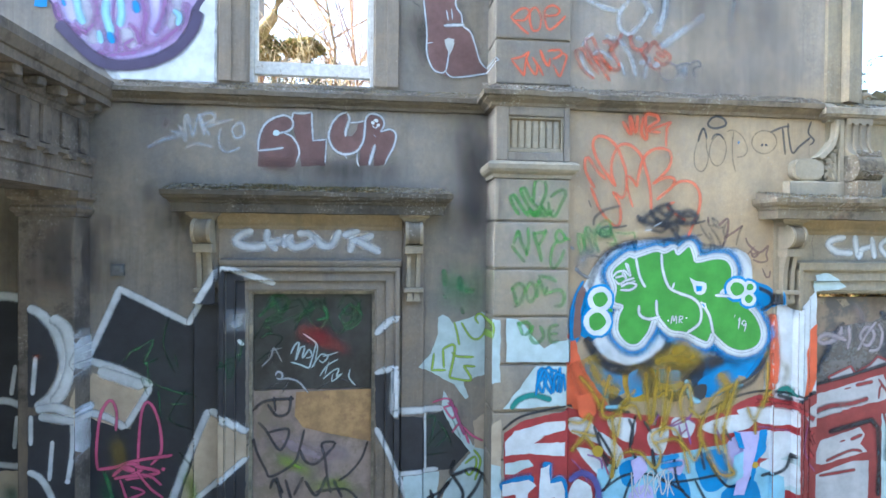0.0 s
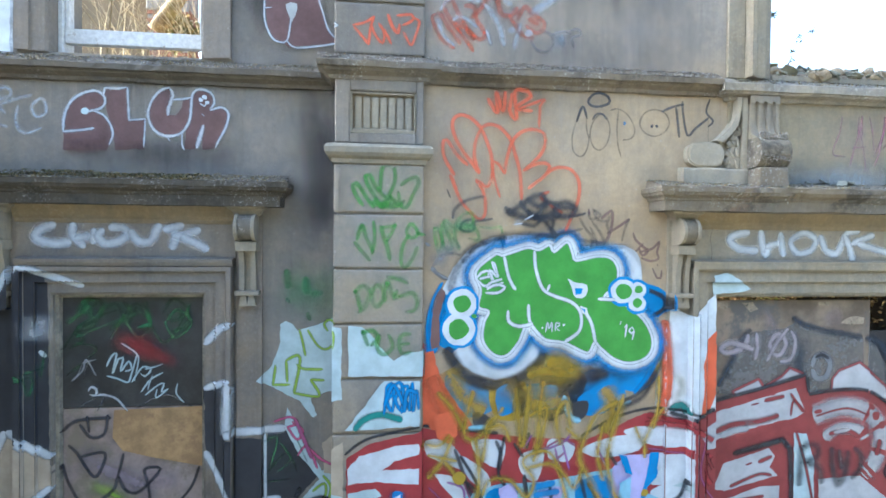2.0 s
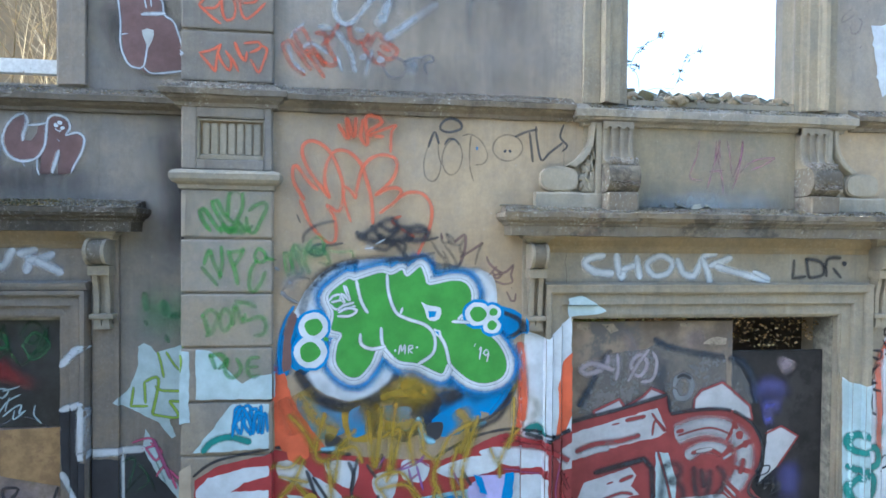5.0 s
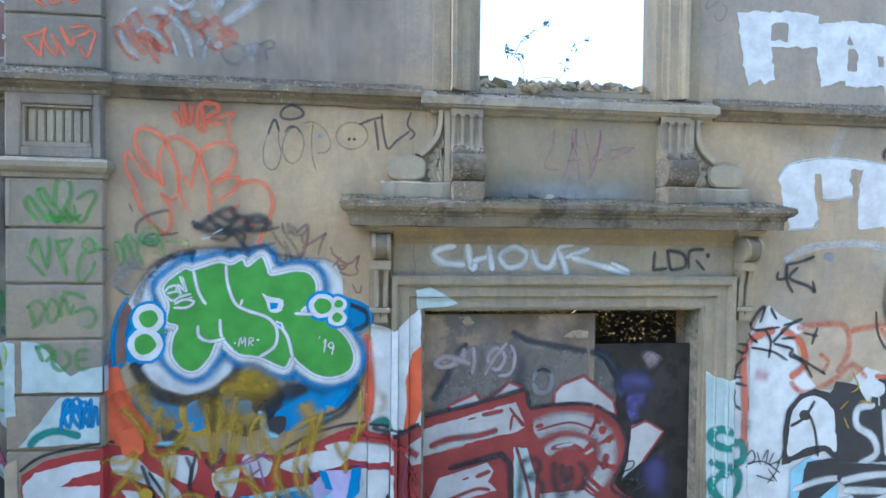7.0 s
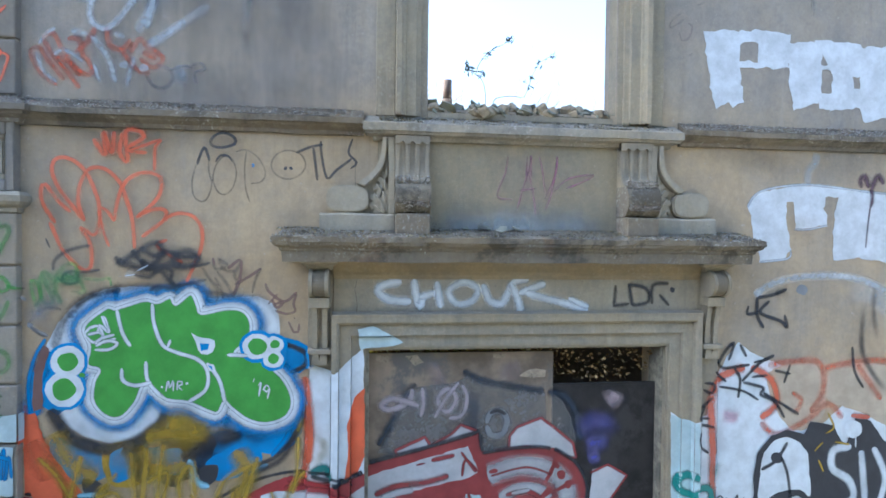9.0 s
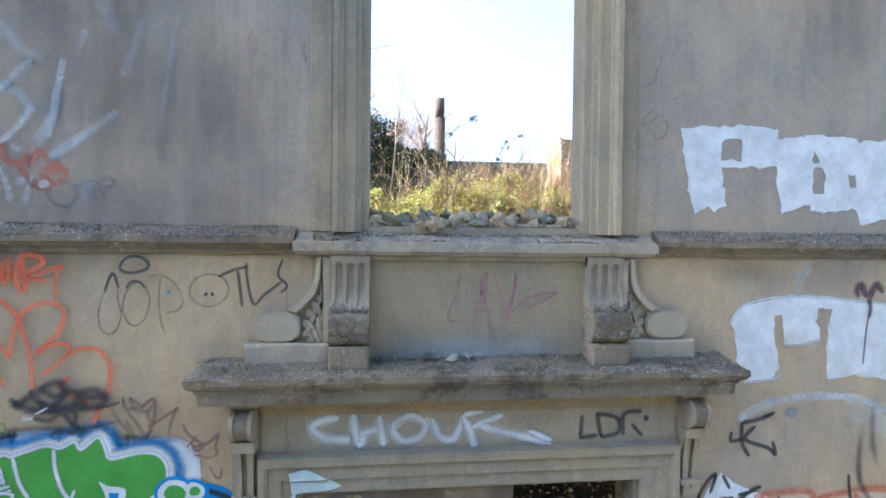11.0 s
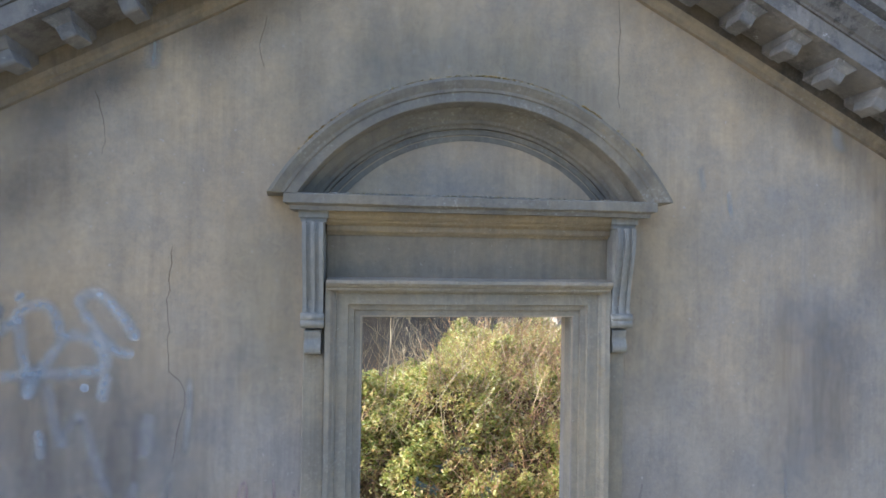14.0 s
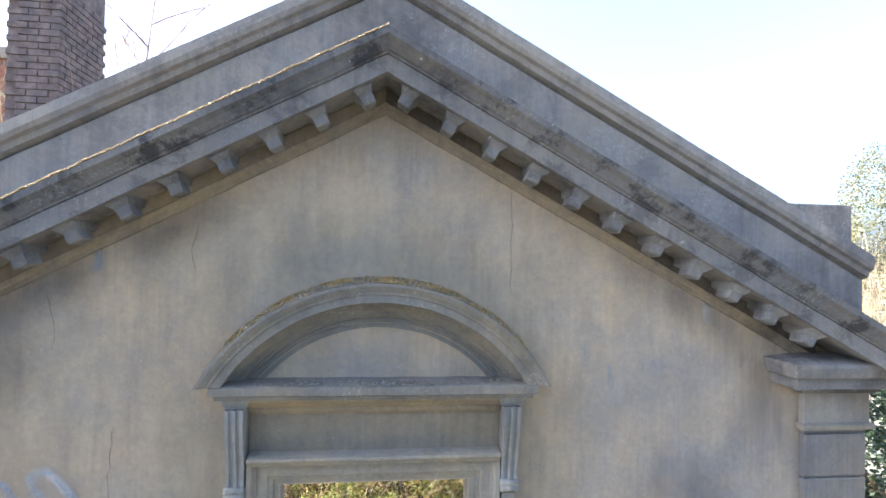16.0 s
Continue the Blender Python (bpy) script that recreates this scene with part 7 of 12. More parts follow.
stain("algae_stain", "grey-green algae bloom round the pediment", STAIN["algae"], 0.70, [(CX + 1.55 * math.sin(a), CZ + 1.55 * math.cos(a)) for a in (-0.9, -0.6, -0.3, 0.0, 0.3, 0.6, 0.9)])
stain("algae_stain", "grey-green algae beside the tall window", STAIN["algae"], 0.50, [(3.28, 7.10), (3.30, 6.50), (3.32, 5.70)])
stain("algae_stain", "grey-green algae beside the tall window", STAIN["algae"], 0.50, [(5.72, 7.10), (5.70, 6.50), (5.68, 5.70)])
stain("dark_patch", "dark band over the quoin panel", STAIN["corner"], 0.16, [(0.86, 4.15), (1.08, 4.13), (1.38, 4.15)])
stain("dark_patch", "soot haze over the foot of the brown letters", STAIN["soot"], 0.16, [(-1.02, 3.72), (-0.60, 3.70), (-0.10, 3.72), (0.20, 3.72)])
stain("dark_patch", "dark grey damp field above the string course", STAIN["soot"], 0.95, [(1.70, 4.84), (2.30, 4.81), (2.83, 4.85), (3.48, 4.84)])

g = graffiti("large black and white angular sprayed piece on the set-back wall", True)
fill(g, FLAT["black"], [(-1.92, 2.78), (-1.43, 2.52), (-1.33, 2.71), (-1.17, 2.96), (-1.02, 2.89), (-1.01, 0.99), (-2.16, 1.05), (-2.12, 1.84), (-1.85, 1.75), (-1.70, 2.06), (-2.13, 2.28)])
fill(g, FLAT["black"], [(-0.05, 2.14), (0.11, 2.18), (0.09, 1.80), (0.36, 1.79), (0.37, 1.86), (0.56, 1.85), (0.73, 1.54), (0.56, 1.36), (0.35, 1.36), (0.12, 1.33), (-0.04, 1.74)])
fill(g, FLAT["cream"], [(-2.11, 2.17), (-1.70, 2.04), (-1.88, 1.75), (-2.01, 1.79), (-2.16, 1.86), (-2.16, 2.01)])
fill(g, FLAT["cream"], [(-1.28, 1.88), (-1.01, 1.70), (-1.00, 1.52), (-1.36, 1.22), (-1.45, 1.01), (-1.55, 1.02)])
spray(g, LINE["white"], 0.055, [(-2.15, 2.26), (-1.92, 2.79), (-1.43, 2.53)], False, False)
spray(g, LINE["white"], 0.055, [(-1.44, 2.52), (-1.34, 2.70), (-1.18, 2.97), (-0.80, 2.83)], False, False)
spray(g, LINE["white"], 0.060, [(-2.15, 2.27), (-1.91, 2.19), (-1.69, 2.07)], False, False)
spray(g, LINE["white"], 0.050, [(-1.70, 2.06), (-1.88, 1.76)], False, False)
spray(g, LINE["white"], 0.060, [(-1.88, 1.76), (-2.05, 1.86), (-2.36, 1.92)])
spray(g, LINE["white"], 0.090, [(-2.07, 2.19), (-1.75, 2.07)], False, False)
spray(g, LINE["white"], 0.060, [(-1.28, 1.89), (-1.45, 1.48), (-1.61, 1.02)], False, False)
spray(g, LINE["white"], 0.060, [(-1.27, 1.89), (-1.00, 1.71)], False, False)
spray(g, LINE["white"], 0.050, [(-1.00, 1.52), (-1.37, 1.22)], False, False)
spray(g, LINE["white"], 0.045, [(-1.03, 2.37), (-1.07, 2.41)], False, False)
spray(g, LINE["white"], 0.060, [(-0.05, 2.44), (0.06, 2.55), (0.14, 2.58)], False, False)
spray(g, LINE["white"], 0.050, [(-0.05, 2.14), (0.13, 2.20)], False, False)
spray(g, LINE["white"], 0.075, [(0.11, 2.18), (0.10, 1.82)], False, False)
spray(g, LINE["white"], 0.060, [(0.08, 1.84), (0.49, 1.85)], False, False)
spray(g, LINE["white"], 0.050, [(-0.04, 1.72), (0.07, 1.51), (0.21, 1.15), (0.23, 0.93)], False, False)
spray(g, LINE["white"], 0.045, [(0.14, 1.35), (0.45, 1.37)], False, False)
spray(g, LINE["white"], 0.100, [(0.18, 1.29), (0.25, 1.11), (0.30, 0.93)], False, False)
spray(g, LINE["white"], 0.022, [(0.344, 1.817), (0.348, 1.361)], False, False)
fill(g, FLAT["pale"], [(0.17, 1.33), (0.46, 1.35), (0.43, 0.92), (0.23, 0.93)])
spray(g, FUZZ["white"], 0.160, [(-1.08, 2.67), (-1.06, 2.45)], False, False)

g = graffiti("green scribbles over the black piece")
spray(g, WORNLINE["tagreen"], 0.016, [(-1.896, 2.245), (-1.830, 2.337), (-1.762, 2.361)])
spray(g, WORNLINE["tagreen"], 0.018, [(-1.818, 2.328), (-1.683, 2.406), (-1.750, 2.243), (-1.642, 2.275)])
spray(g, WORNLINE["tagreen"], 0.016, [(-1.730, 2.251), (-1.706, 2.074)])
spray(g, WORNLINE["tagreen"], 0.018, [(-1.770, 2.134), (-1.570, 2.037), (-1.359, 1.990)])
spray(g, WORNLINE["tagreen"], 0.016, [(-1.646, 2.039), (-1.629, 1.777)])
spray(g, WORNLINE["tagreen"], 0.014, [(-1.569, 1.932), (-1.440, 1.928)])
spray(g, WORNLINE["tagreen"], 0.016, [(-1.530, 2.299), (-1.506, 2.197)])
spray(g, WORNLINE["tagreen"], 0.016, [(-1.226, 2.179), (-1.164, 2.242), (-1.119, 2.126), (-1.099, 2.241), (-1.230, 2.201)])
spray(g, WORNLINE["tagreen"], 0.016, [(-1.213, 2.239), (-1.033, 2.305)])
spray(g, WORNLINE["darkgreen"], 0.020, [(-1.571, 2.586), (-1.611, 2.376), (-1.530, 2.163)])
spray(g, WORNLINE["darkgreen"], 0.018, [(-1.449, 2.035), (-1.569, 1.826), (-1.407, 1.736)])
spray(g, WORNLINE["tagreen"], 0.022, [(-1.973, 1.325), (-2.032, 1.453), (-1.957, 1.232)])
spray(g, WORNLINE["darkgreen"], 0.020, [(-1.496, 1.569), (-1.382, 1.429)])
spray(g, WORNLINE["tagreen"], 0.014, [(-1.770, 2.126), (-1.721, 1.998)])
spray(g, WORNLINE["tagreen"], 0.016, [(-1.033, 2.412), (-1.061, 2.241)])
spray(g, WORNLINE["tagreen"], 0.016, [(0.335, 1.765), (0.424, 1.780), (0.381, 1.594)])
spray(g, WORNLINE["tagreen"], 0.016, [(0.447, 1.749), (0.515, 1.635), (0.426, 1.548)])
spray(g, WORNLINE["darkgreen"], 0.018, [(0.359, 1.550), (0.492, 1.680), (0.561, 1.543)])
spray(g, WORNLINE["tagreen"], 0.014, [(0.559, 1.768), (0.628, 1.609)])
spray(g, WORNLINE["darkgreen"], 0.016, [(0.346, 1.484), (0.516, 1.500)])

g = graffiti("pink scrawled figure over the black piece")
spray(g, LINE["pink"], 0.026, [(-2.066, 1.453), (-2.078, 1.587), (-2.055, 1.838), (-2.008, 1.949), (-1.969, 1.965), (-1.937, 1.876), (-1.944, 1.742)])
spray(g, LINE["pink"], 0.026, [(-1.789, 1.442), (-1.782, 1.662), (-1.763, 1.872), (-1.723, 1.951), (-1.671, 1.891), (-1.630, 1.741), (-1.626, 1.572), (-1.698, 1.481)])
spray(g, LINE["pink"], 0.030, [(-2.070, 1.461), (-1.948, 1.474), (-1.809, 1.515), (-1.545, 1.548)])
spray(g, LINE["pink"], 0.034, [(-1.967, 1.407), (-1.849, 1.495), (-1.761, 1.450), (-1.869, 1.386), (-1.641, 1.424), (-1.809, 1.477)])
spray(g, LINE["pink"], 0.028, [(-1.956, 1.390), (-1.729, 1.406), (-1.621, 1.326)])
spray(g, LINE["pink"], 0.024, [(-1.912, 1.380), (-1.864, 1.226)])
spray(g, LINE["pink"], 0.024, [(-1.837, 1.326), (-1.741, 1.280), (-1.856, 1.234)])
spray(g, LINE["pink"], 0.026, [(-1.793, 1.438), (-1.705, 1.312), (-1.609, 1.232)])
spray(g, LINE["pink"], 0.050, [(-1.908, 1.476), (-1.809, 1.443)])
disc(g, FLAT["pink"], -1.609, 1.444, 0.012)

g = graffiti("ochre and green mist on the set-back wall")
spray(g, FUZZ["mustard"], 0.120, [(-1.97, 1.71), (-1.91, 1.54), (-1.93, 1.37)])
spray(g, FUZZ["lime"], 0.100, [(-1.49, 1.44), (-1.39, 1.26), (-1.45, 1.10)])
spray(g, FUZZ["tagreen"], 0.080, [(-2.03, 1.38), (-1.97, 1.21), (-1.91, 1.03)])

g = graffiti("large black and white lettering on the porch pilaster", True)
fill(g, FLAT["black"], [(-2.43, 2.68), (-2.34, 2.64), (-2.27, 2.52), (-2.23, 2.34), (-2.25, 2.18), (-2.32, 2.05), (-2.39, 1.98), (-2.43, 1.99)])
fill(g, FLAT["black"], [(-2.43, 1.93), (-2.28, 1.93), (-2.10, 1.88), (-2.08, 1.15), (-2.43, 1.16)])
spray(g, LINE["white"], 0.070, [(-2.43, 2.68), (-2.33, 2.62), (-2.23, 2.46), (-2.20, 2.26), (-2.27, 2.07), (-2.38, 1.98)])
spray(g, LINE["white"], 0.085, [(-2.28, 2.61), (-2.18, 2.52), (-2.15, 2.30), (-2.20, 2.10), (-2.27, 2.01)])
spray(g, LINE["white"], 0.070, [(-2.38, 1.97), (-2.25, 1.98), (-2.10, 1.92)])
spray(g, LINE["white"], 0.035, [(-2.38, 2.34), (-2.40, 2.07)])
spray(g, LINE["white"], 0.035, [(-2.41, 1.93), (-2.41, 1.72)])
spray(g, LINE["white"], 0.035, [(-2.27, 1.75), (-2.29, 1.47)])
spray(g, LINE["white"], 0.040, [(-2.14, 1.89), (-2.14, 1.67), (-2.17, 1.47)])
spray(g, LINE["white"], 0.050, [(-2.43, 1.54), (-2.34, 1.48), (-2.26, 1.31), (-2.25, 1.16)])
disc(g, FLAT["white"], -2.17, 1.46, 0.018, 0.020)
spray(g, FUZZ["orange"], 0.050, [(-2.38, 2.36), (-2.37, 2.32)])
fill(g, FLAT["black"], [(-2.96, 2.70), (-2.66, 2.71), (-2.56, 2.68), (-2.56, 1.07), (-2.96, 1.09)])
spray(g, LINE["white"], 0.070, [(-2.96, 2.72), (-2.70, 2.74), (-2.56, 2.71)])
spray(g, LINE["white"], 0.060, [(-2.96, 1.84), (-2.74, 1.98), (-2.56, 1.93)])
spray(g, LINE["white"], 0.035, [(-2.63, 2.24), (-2.66, 2.02)])
spray(g, LINE["white"], 0.035, [(-2.62, 1.87), (-2.64, 1.63)])
spray(g, LINE["white"], 0.050, [(-2.96, 1.56), (-2.74, 1.52), (-2.58, 1.50)])
fill(g, FLAT["cream"], [(-2.96, 1.48), (-2.59, 1.47), (-2.58, 1.07), (-2.96, 1.09)])
spray(g, FUZZ["teal"], 0.100, [(-2.72, 1.40), (-2.65, 1.28), (-2.70, 1.11)])

g = graffiti("purple and blue sprayed bubble shape on a white painted ground", True)
fill(g, WORN["white"], [(-2.51, 5.12), (-1.24, 5.21), (-1.24, 4.32), (-1.97, 4.33), (-2.17, 4.57)])
fill(g, FLAT["white"], [(-2.17, 5.06), (-1.25, 5.21), (-1.26, 4.34), (-1.92, 4.34)])
fill(g, RINGDARK, [(-2.391, 5.009), (-2.391, 4.846), (-2.345, 4.726), (-2.245, 4.609), (-2.129, 4.503), (-2.032, 4.446), (-1.915, 4.431), (-1.758, 4.455), (-1.619, 4.507), (-1.499, 4.596), (-1.411, 4.726), (-1.371, 4.862), (-1.364, 5.072)], True)
fill(g, LAVENDER, [(-2.368, 5.010), (-2.368, 4.839), (-2.315, 4.736), (-2.226, 4.642), (-2.129, 4.557), (-2.052, 4.503), (-1.954, 4.479), (-1.817, 4.493), (-1.679, 4.533), (-1.559, 4.610), (-1.468, 4.732), (-1.428, 4.859), (-1.421, 5.069)], True)
spray(g, SOFT["lilac"], 0.150, [(-2.284, 4.913), (-2.269, 4.820), (-2.238, 4.732)])
spray(g, VEILWHITE, 0.140, [(-2.169, 4.900), (-2.138, 4.737), (-2.099, 4.583)])
spray(g, SOFT["lilac"], 0.120, [(-2.006, 4.950), (-1.982, 4.828)])
spray(g, VEILWHITE, 0.150, [(-1.888, 4.709), (-1.864, 4.628), (-1.833, 4.567)])
spray(g, SOFT["lilac"], 0.140, [(-1.676, 4.949), (-1.660, 4.805), (-1.707, 4.669)])
spray(g, VEILWHITE, 0.120, [(-1.532, 4.958), (-1.524, 4.846), (-1.572, 4.718)])
spray(g, SOFT["lilac"], 0.080, [(-2.013, 4.492), (-1.896, 4.498), (-1.758, 4.529), (-1.639, 4.581)])
spray(g, MAUVE, 0.080, [(-2.364, 4.868), (-2.338, 4.775), (-2.276, 4.697), (-2.188, 4.644)])
spray(g, MAUVE, 0.080, [(-2.083, 4.518), (-1.954, 4.508), (-1.797, 4.540), (-1.675, 4.596), (-1.572, 4.676), (-1.492, 4.772), (-1.452, 4.921)])
spray(g, MAUVE, 0.075, [(-2.107, 4.936), (-2.076, 4.823), (-2.114, 4.718), (-2.168, 4.645)])
spray(g, MAUVE, 0.065, [(-2.060, 4.803), (-2.037, 4.681), (-2.013, 4.530)])
spray(g, MAUVE, 0.065, [(-1.951, 4.945), (-1.974, 4.808), (-1.943, 4.665), (-1.950, 4.533)])
spray(g, MAUVE, 0.085, [(-1.779, 4.956), (-1.747, 4.808), (-1.762, 4.674), (-1.746, 4.576)])
spray(g, MAUVE, 0.060, [(-1.865, 4.744), (-1.810, 4.693), (-1.786, 4.590)])
spray(g, MAUVE, 0.080, [(-1.604, 4.953), (-1.628, 4.806), (-1.683, 4.679)])
spray(g, MAUVE, 0.050, [(-2.230, 4.753), (-2.207, 4.693), (-2.145, 4.663)])
spray(g, MAUVE, 0.060, [(-1.825, 4.630), (-1.888, 4.585), (-1.864, 4.545)])
spray(g, SOFT["sky"], 0.070, [(-2.223, 4.917), (-2.207, 4.815), (-2.176, 4.719)])
spray(g, SOFT["sky"], 0.075, [(-2.014, 4.909), (-2.021, 4.805), (-1.982, 4.655)])
spray(g, SOFT["sky"], 0.070, [(-1.924, 4.935), (-1.912, 4.811), (-1.927, 4.716)])
spray(g, SOFT["sky"], 0.060, [(-1.548, 4.861), (-1.508, 4.813), (-1.524, 4.745)])
spray(g, SOFT["sky"], 0.060, [(-2.068, 4.679), (-2.052, 4.585)])
spray(g, SOFT["blue"], 0.075, [(-1.818, 4.912), (-1.806, 4.821)])
spray(g, SOFT["blue"], 0.075, [(-1.998, 4.671), (-1.974, 4.589)])
spray(g, SOFT["blue"], 0.045, [(-2.315, 4.891), (-2.299, 4.843)])
fill(g, FLAT["blue"], [(-2.50, 4.92), (-2.41, 4.93), (-2.42, 4.83), (-2.50, 4.83)])
spray(g, RINGSOFT, 0.085, [(-2.345, 4.726), (-2.245, 4.609), (-2.129, 4.503), (-2.032, 4.446), (-1.915, 4.431), (-1.758, 4.455), (-1.619, 4.507), (-1.499, 4.596), (-1.411, 4.726), (-1.371, 4.862)])

g = graffiti("white faded tag on the set-back wall")
spray(g, GHOST, 0.034, [(-1.728, 3.835), (-1.617, 3.897), (-1.497, 3.934), (-1.569, 3.969)])
spray(g, GHOST, 0.030, [(-1.505, 4.009), (-1.457, 3.893), (-1.465, 4.032), (-1.445, 4.087), (-1.408, 3.932), (-1.377, 4.060), (-1.356, 4.090), (-1.340, 3.998)])
spray(g, GHOST, 0.030, [(-1.356, 4.065), (-1.323, 3.935)])
spray(g, GHOST, 0.030, [(-1.369, 4.085), (-1.275, 4.105), (-1.251, 4.060), (-1.328, 4.015), (-1.283, 3.936)])
spray(g, GHOST, 0.028, [(-1.311, 3.999), (-1.206, 4.040), (-1.124, 4.064)])
spray(g, GHOST, 0.024, [(-1.464, 3.838), (-1.376, 3.874), (-1.266, 3.852)])
spray(g, GHOST, 0.026, [(-1.071, 4.041), (-1.124, 3.996), (-1.099, 3.925), (-1.042, 3.952), (-1.046, 4.020)], True, True)
spray(g, GHOST, 0.024, [(-1.206, 3.994), (-1.222, 3.892), (-1.172, 3.817), (-1.066, 3.854)])
spray(g, FUZZ["red"], 0.050, [(-1.617, 4.022), (-1.585, 4.007)])

g = graffiti("brown bubble letters with white outline")
fill(g, DULLBROWN, [(-0.940, 3.828), (-0.929, 3.932), (-0.892, 4.030), (-0.825, 4.086), (-0.741, 4.107), (-0.690, 4.080), (-0.680, 4.030), (-0.707, 3.989), (-0.748, 3.974), (-0.690, 3.950), (-0.646, 3.887), (-0.629, 3.822), (-0.646, 3.760), (-0.674, 3.720), (-0.937, 3.713), (-0.930, 3.799)])
fill(g, DULLBROWN, [(-0.680, 4.124), (-0.543, 4.136), (-0.533, 4.035), (-0.526, 3.923), (-0.430, 3.930), (-0.437, 3.737), (-0.619, 3.725), (-0.626, 3.851), (-0.673, 3.987)])
fill(g, DULLBROWN, [(-0.399, 4.033), (-0.343, 4.111), (-0.281, 4.142), (-0.263, 4.103), (-0.277, 4.026), (-0.274, 3.971), (-0.239, 3.965), (-0.201, 4.018), (-0.190, 4.069), (-0.145, 4.074), (-0.151, 3.909), (-0.207, 3.834), (-0.295, 3.821), (-0.371, 3.859), (-0.409, 3.945)])
fill(g, DULLBROWN, [(-0.134, 4.097), (-0.099, 4.135), (-0.046, 4.133), (0.004, 4.083), (-0.007, 4.024), (0.061, 4.023), (0.100, 3.976), (0.075, 3.883), (0.022, 3.748), (-0.070, 3.742), (-0.070, 3.868), (-0.091, 3.801), (-0.113, 3.741), (-0.183, 3.740), (-0.176, 3.864), (-0.141, 3.968)])
spray(g, FUZZ["brown"], 0.100, [(-0.937, 3.742), (-0.809, 3.738), (-0.657, 3.749)])
spray(g, CHALK, 0.026, [(-0.936, 3.835), (-0.929, 3.932), (-0.892, 4.026), (-0.825, 4.082), (-0.741, 4.107), (-0.690, 4.080), (-0.680, 4.030), (-0.707, 3.993), (-0.741, 3.981), (-0.795, 3.968)])
spray(g, CHALK, 0.022, [(-0.748, 3.974), (-0.690, 3.950), (-0.646, 3.887), (-0.633, 3.822), (-0.657, 3.753)])
spray(g, CHALK, 0.024, [(-0.936, 3.835), (-0.843, 3.845), (-0.745, 3.862)])
disc(g, FLAT["pale"], -0.802, 3.972, 0.022)
spray(g, CHALK, 0.026, [(-0.693, 4.073), (-0.680, 4.127), (-0.605, 4.126), (-0.543, 4.136)], False, False)
spray(g, CHALK, 0.024, [(-0.540, 4.136), (-0.537, 4.035), (-0.530, 3.923), (-0.427, 3.933)], False, False)
spray(g, CHALK, 0.018, [(-0.430, 3.933), (-0.434, 3.839), (-0.440, 3.747)])
spray(g, CHALK, 0.026, [(-0.274, 4.146), (-0.337, 4.122), (-0.392, 4.047), (-0.413, 3.948), (-0.371, 3.859), (-0.295, 3.824), (-0.207, 3.845), (-0.155, 3.920), (-0.141, 4.012), (-0.134, 4.100), (-0.102, 4.138), (-0.050, 4.137), (-0.004, 4.109), (0.007, 4.054), (-0.021, 4.009)])
spray(g, CHALK, 0.034, [(-0.274, 4.139), (-0.257, 4.096), (-0.281, 4.015), (-0.288, 3.960)])
spray(g, CHALK, 0.024, [(-0.260, 4.067), (-0.190, 4.073), (-0.138, 4.086)])
spray(g, CHALK, 0.024, [(-0.021, 4.005), (0.057, 4.026), (0.100, 3.984), (0.079, 3.887), (0.036, 3.804), (0.015, 3.752)])
spray(g, CHALK, 0.036, [(-0.060, 3.905), (-0.081, 3.830), (-0.106, 3.749)])
spray(g, CHALK, 0.018, [(-0.197, 3.846), (-0.197, 3.772), (-0.183, 3.732)])
spray(g, CHALK, 0.016, [(-0.288, 3.817), (-0.274, 3.788)])
disc(g, FLAT["white"], -0.078, 4.069, 0.014)
disc(g, FLAT["white"], -0.053, 4.089, 0.013)
disc(g, FLAT["white"], -0.039, 4.056, 0.013)
spray(g, LINE["white"], 0.012, [(-0.085, 4.051), (-0.056, 4.030), (-0.035, 4.053)])
spray(g, CHALK, 0.016, [(-0.071, 3.978), (-0.056, 3.964)])

g = graffiti("brown outlined letter beside the upper window")
fill(g, DULLBROWN, [(0.297, 5.241), (0.316, 5.001), (0.336, 4.739), (0.347, 4.586), (0.392, 4.500), (0.454, 4.476), (0.499, 4.442), (0.562, 4.454), (0.832, 4.497), (0.759, 4.569), (0.712, 4.714), (0.675, 4.809), (0.621, 4.851), (0.611, 4.930), (0.556, 5.024), (0.581, 5.259)])
spray(g, CHALK, 0.020, [(0.292, 5.241), (0.307, 5.023), (0.331, 4.805), (0.333, 4.629), (0.378, 4.512), (0.436, 4.479), (0.481, 4.495), (0.502, 4.606), (0.510, 4.712)])
spray(g, CHALK, 0.020, [(0.481, 4.490), (0.535, 4.448), (0.678, 4.463), (0.845, 4.497)])
spray(g, CHALK, 0.020, [(0.845, 4.497), (0.759, 4.574), (0.712, 4.714), (0.675, 4.809), (0.616, 4.850), (0.602, 4.938), (0.556, 5.024), (0.581, 5.259)])
spray(g, CHALK, 0.034, [(0.464, 4.847), (0.625, 4.860)])
fill(g, FLAT["wash"], [(0.470, 4.741), (0.545, 4.745), (0.533, 4.669), (0.511, 4.615), (0.493, 4.659)], True)
spray(g, CHALK, 0.018, [(0.485, 4.967), (0.499, 4.888)])
spray(g, CHALK, 0.018, [(0.525, 4.978), (0.531, 4.899)])
spray(g, CHALK, 0.014, [(0.328, 4.703), (0.381, 4.710)])

g = graffiti("white rounded letters on the door frieze")
spray(g, BLUR, 0.082, [(-0.958, 3.231), (-1.038, 3.202), (-1.081, 3.159), (-1.051, 3.123), (-0.959, 3.106), (-0.865, 3.117)])
spray(g, BLUR, 0.0758, [(-0.852, 3.243), (-0.859, 3.168), (-0.819, 3.125), (-0.785, 3.078)])
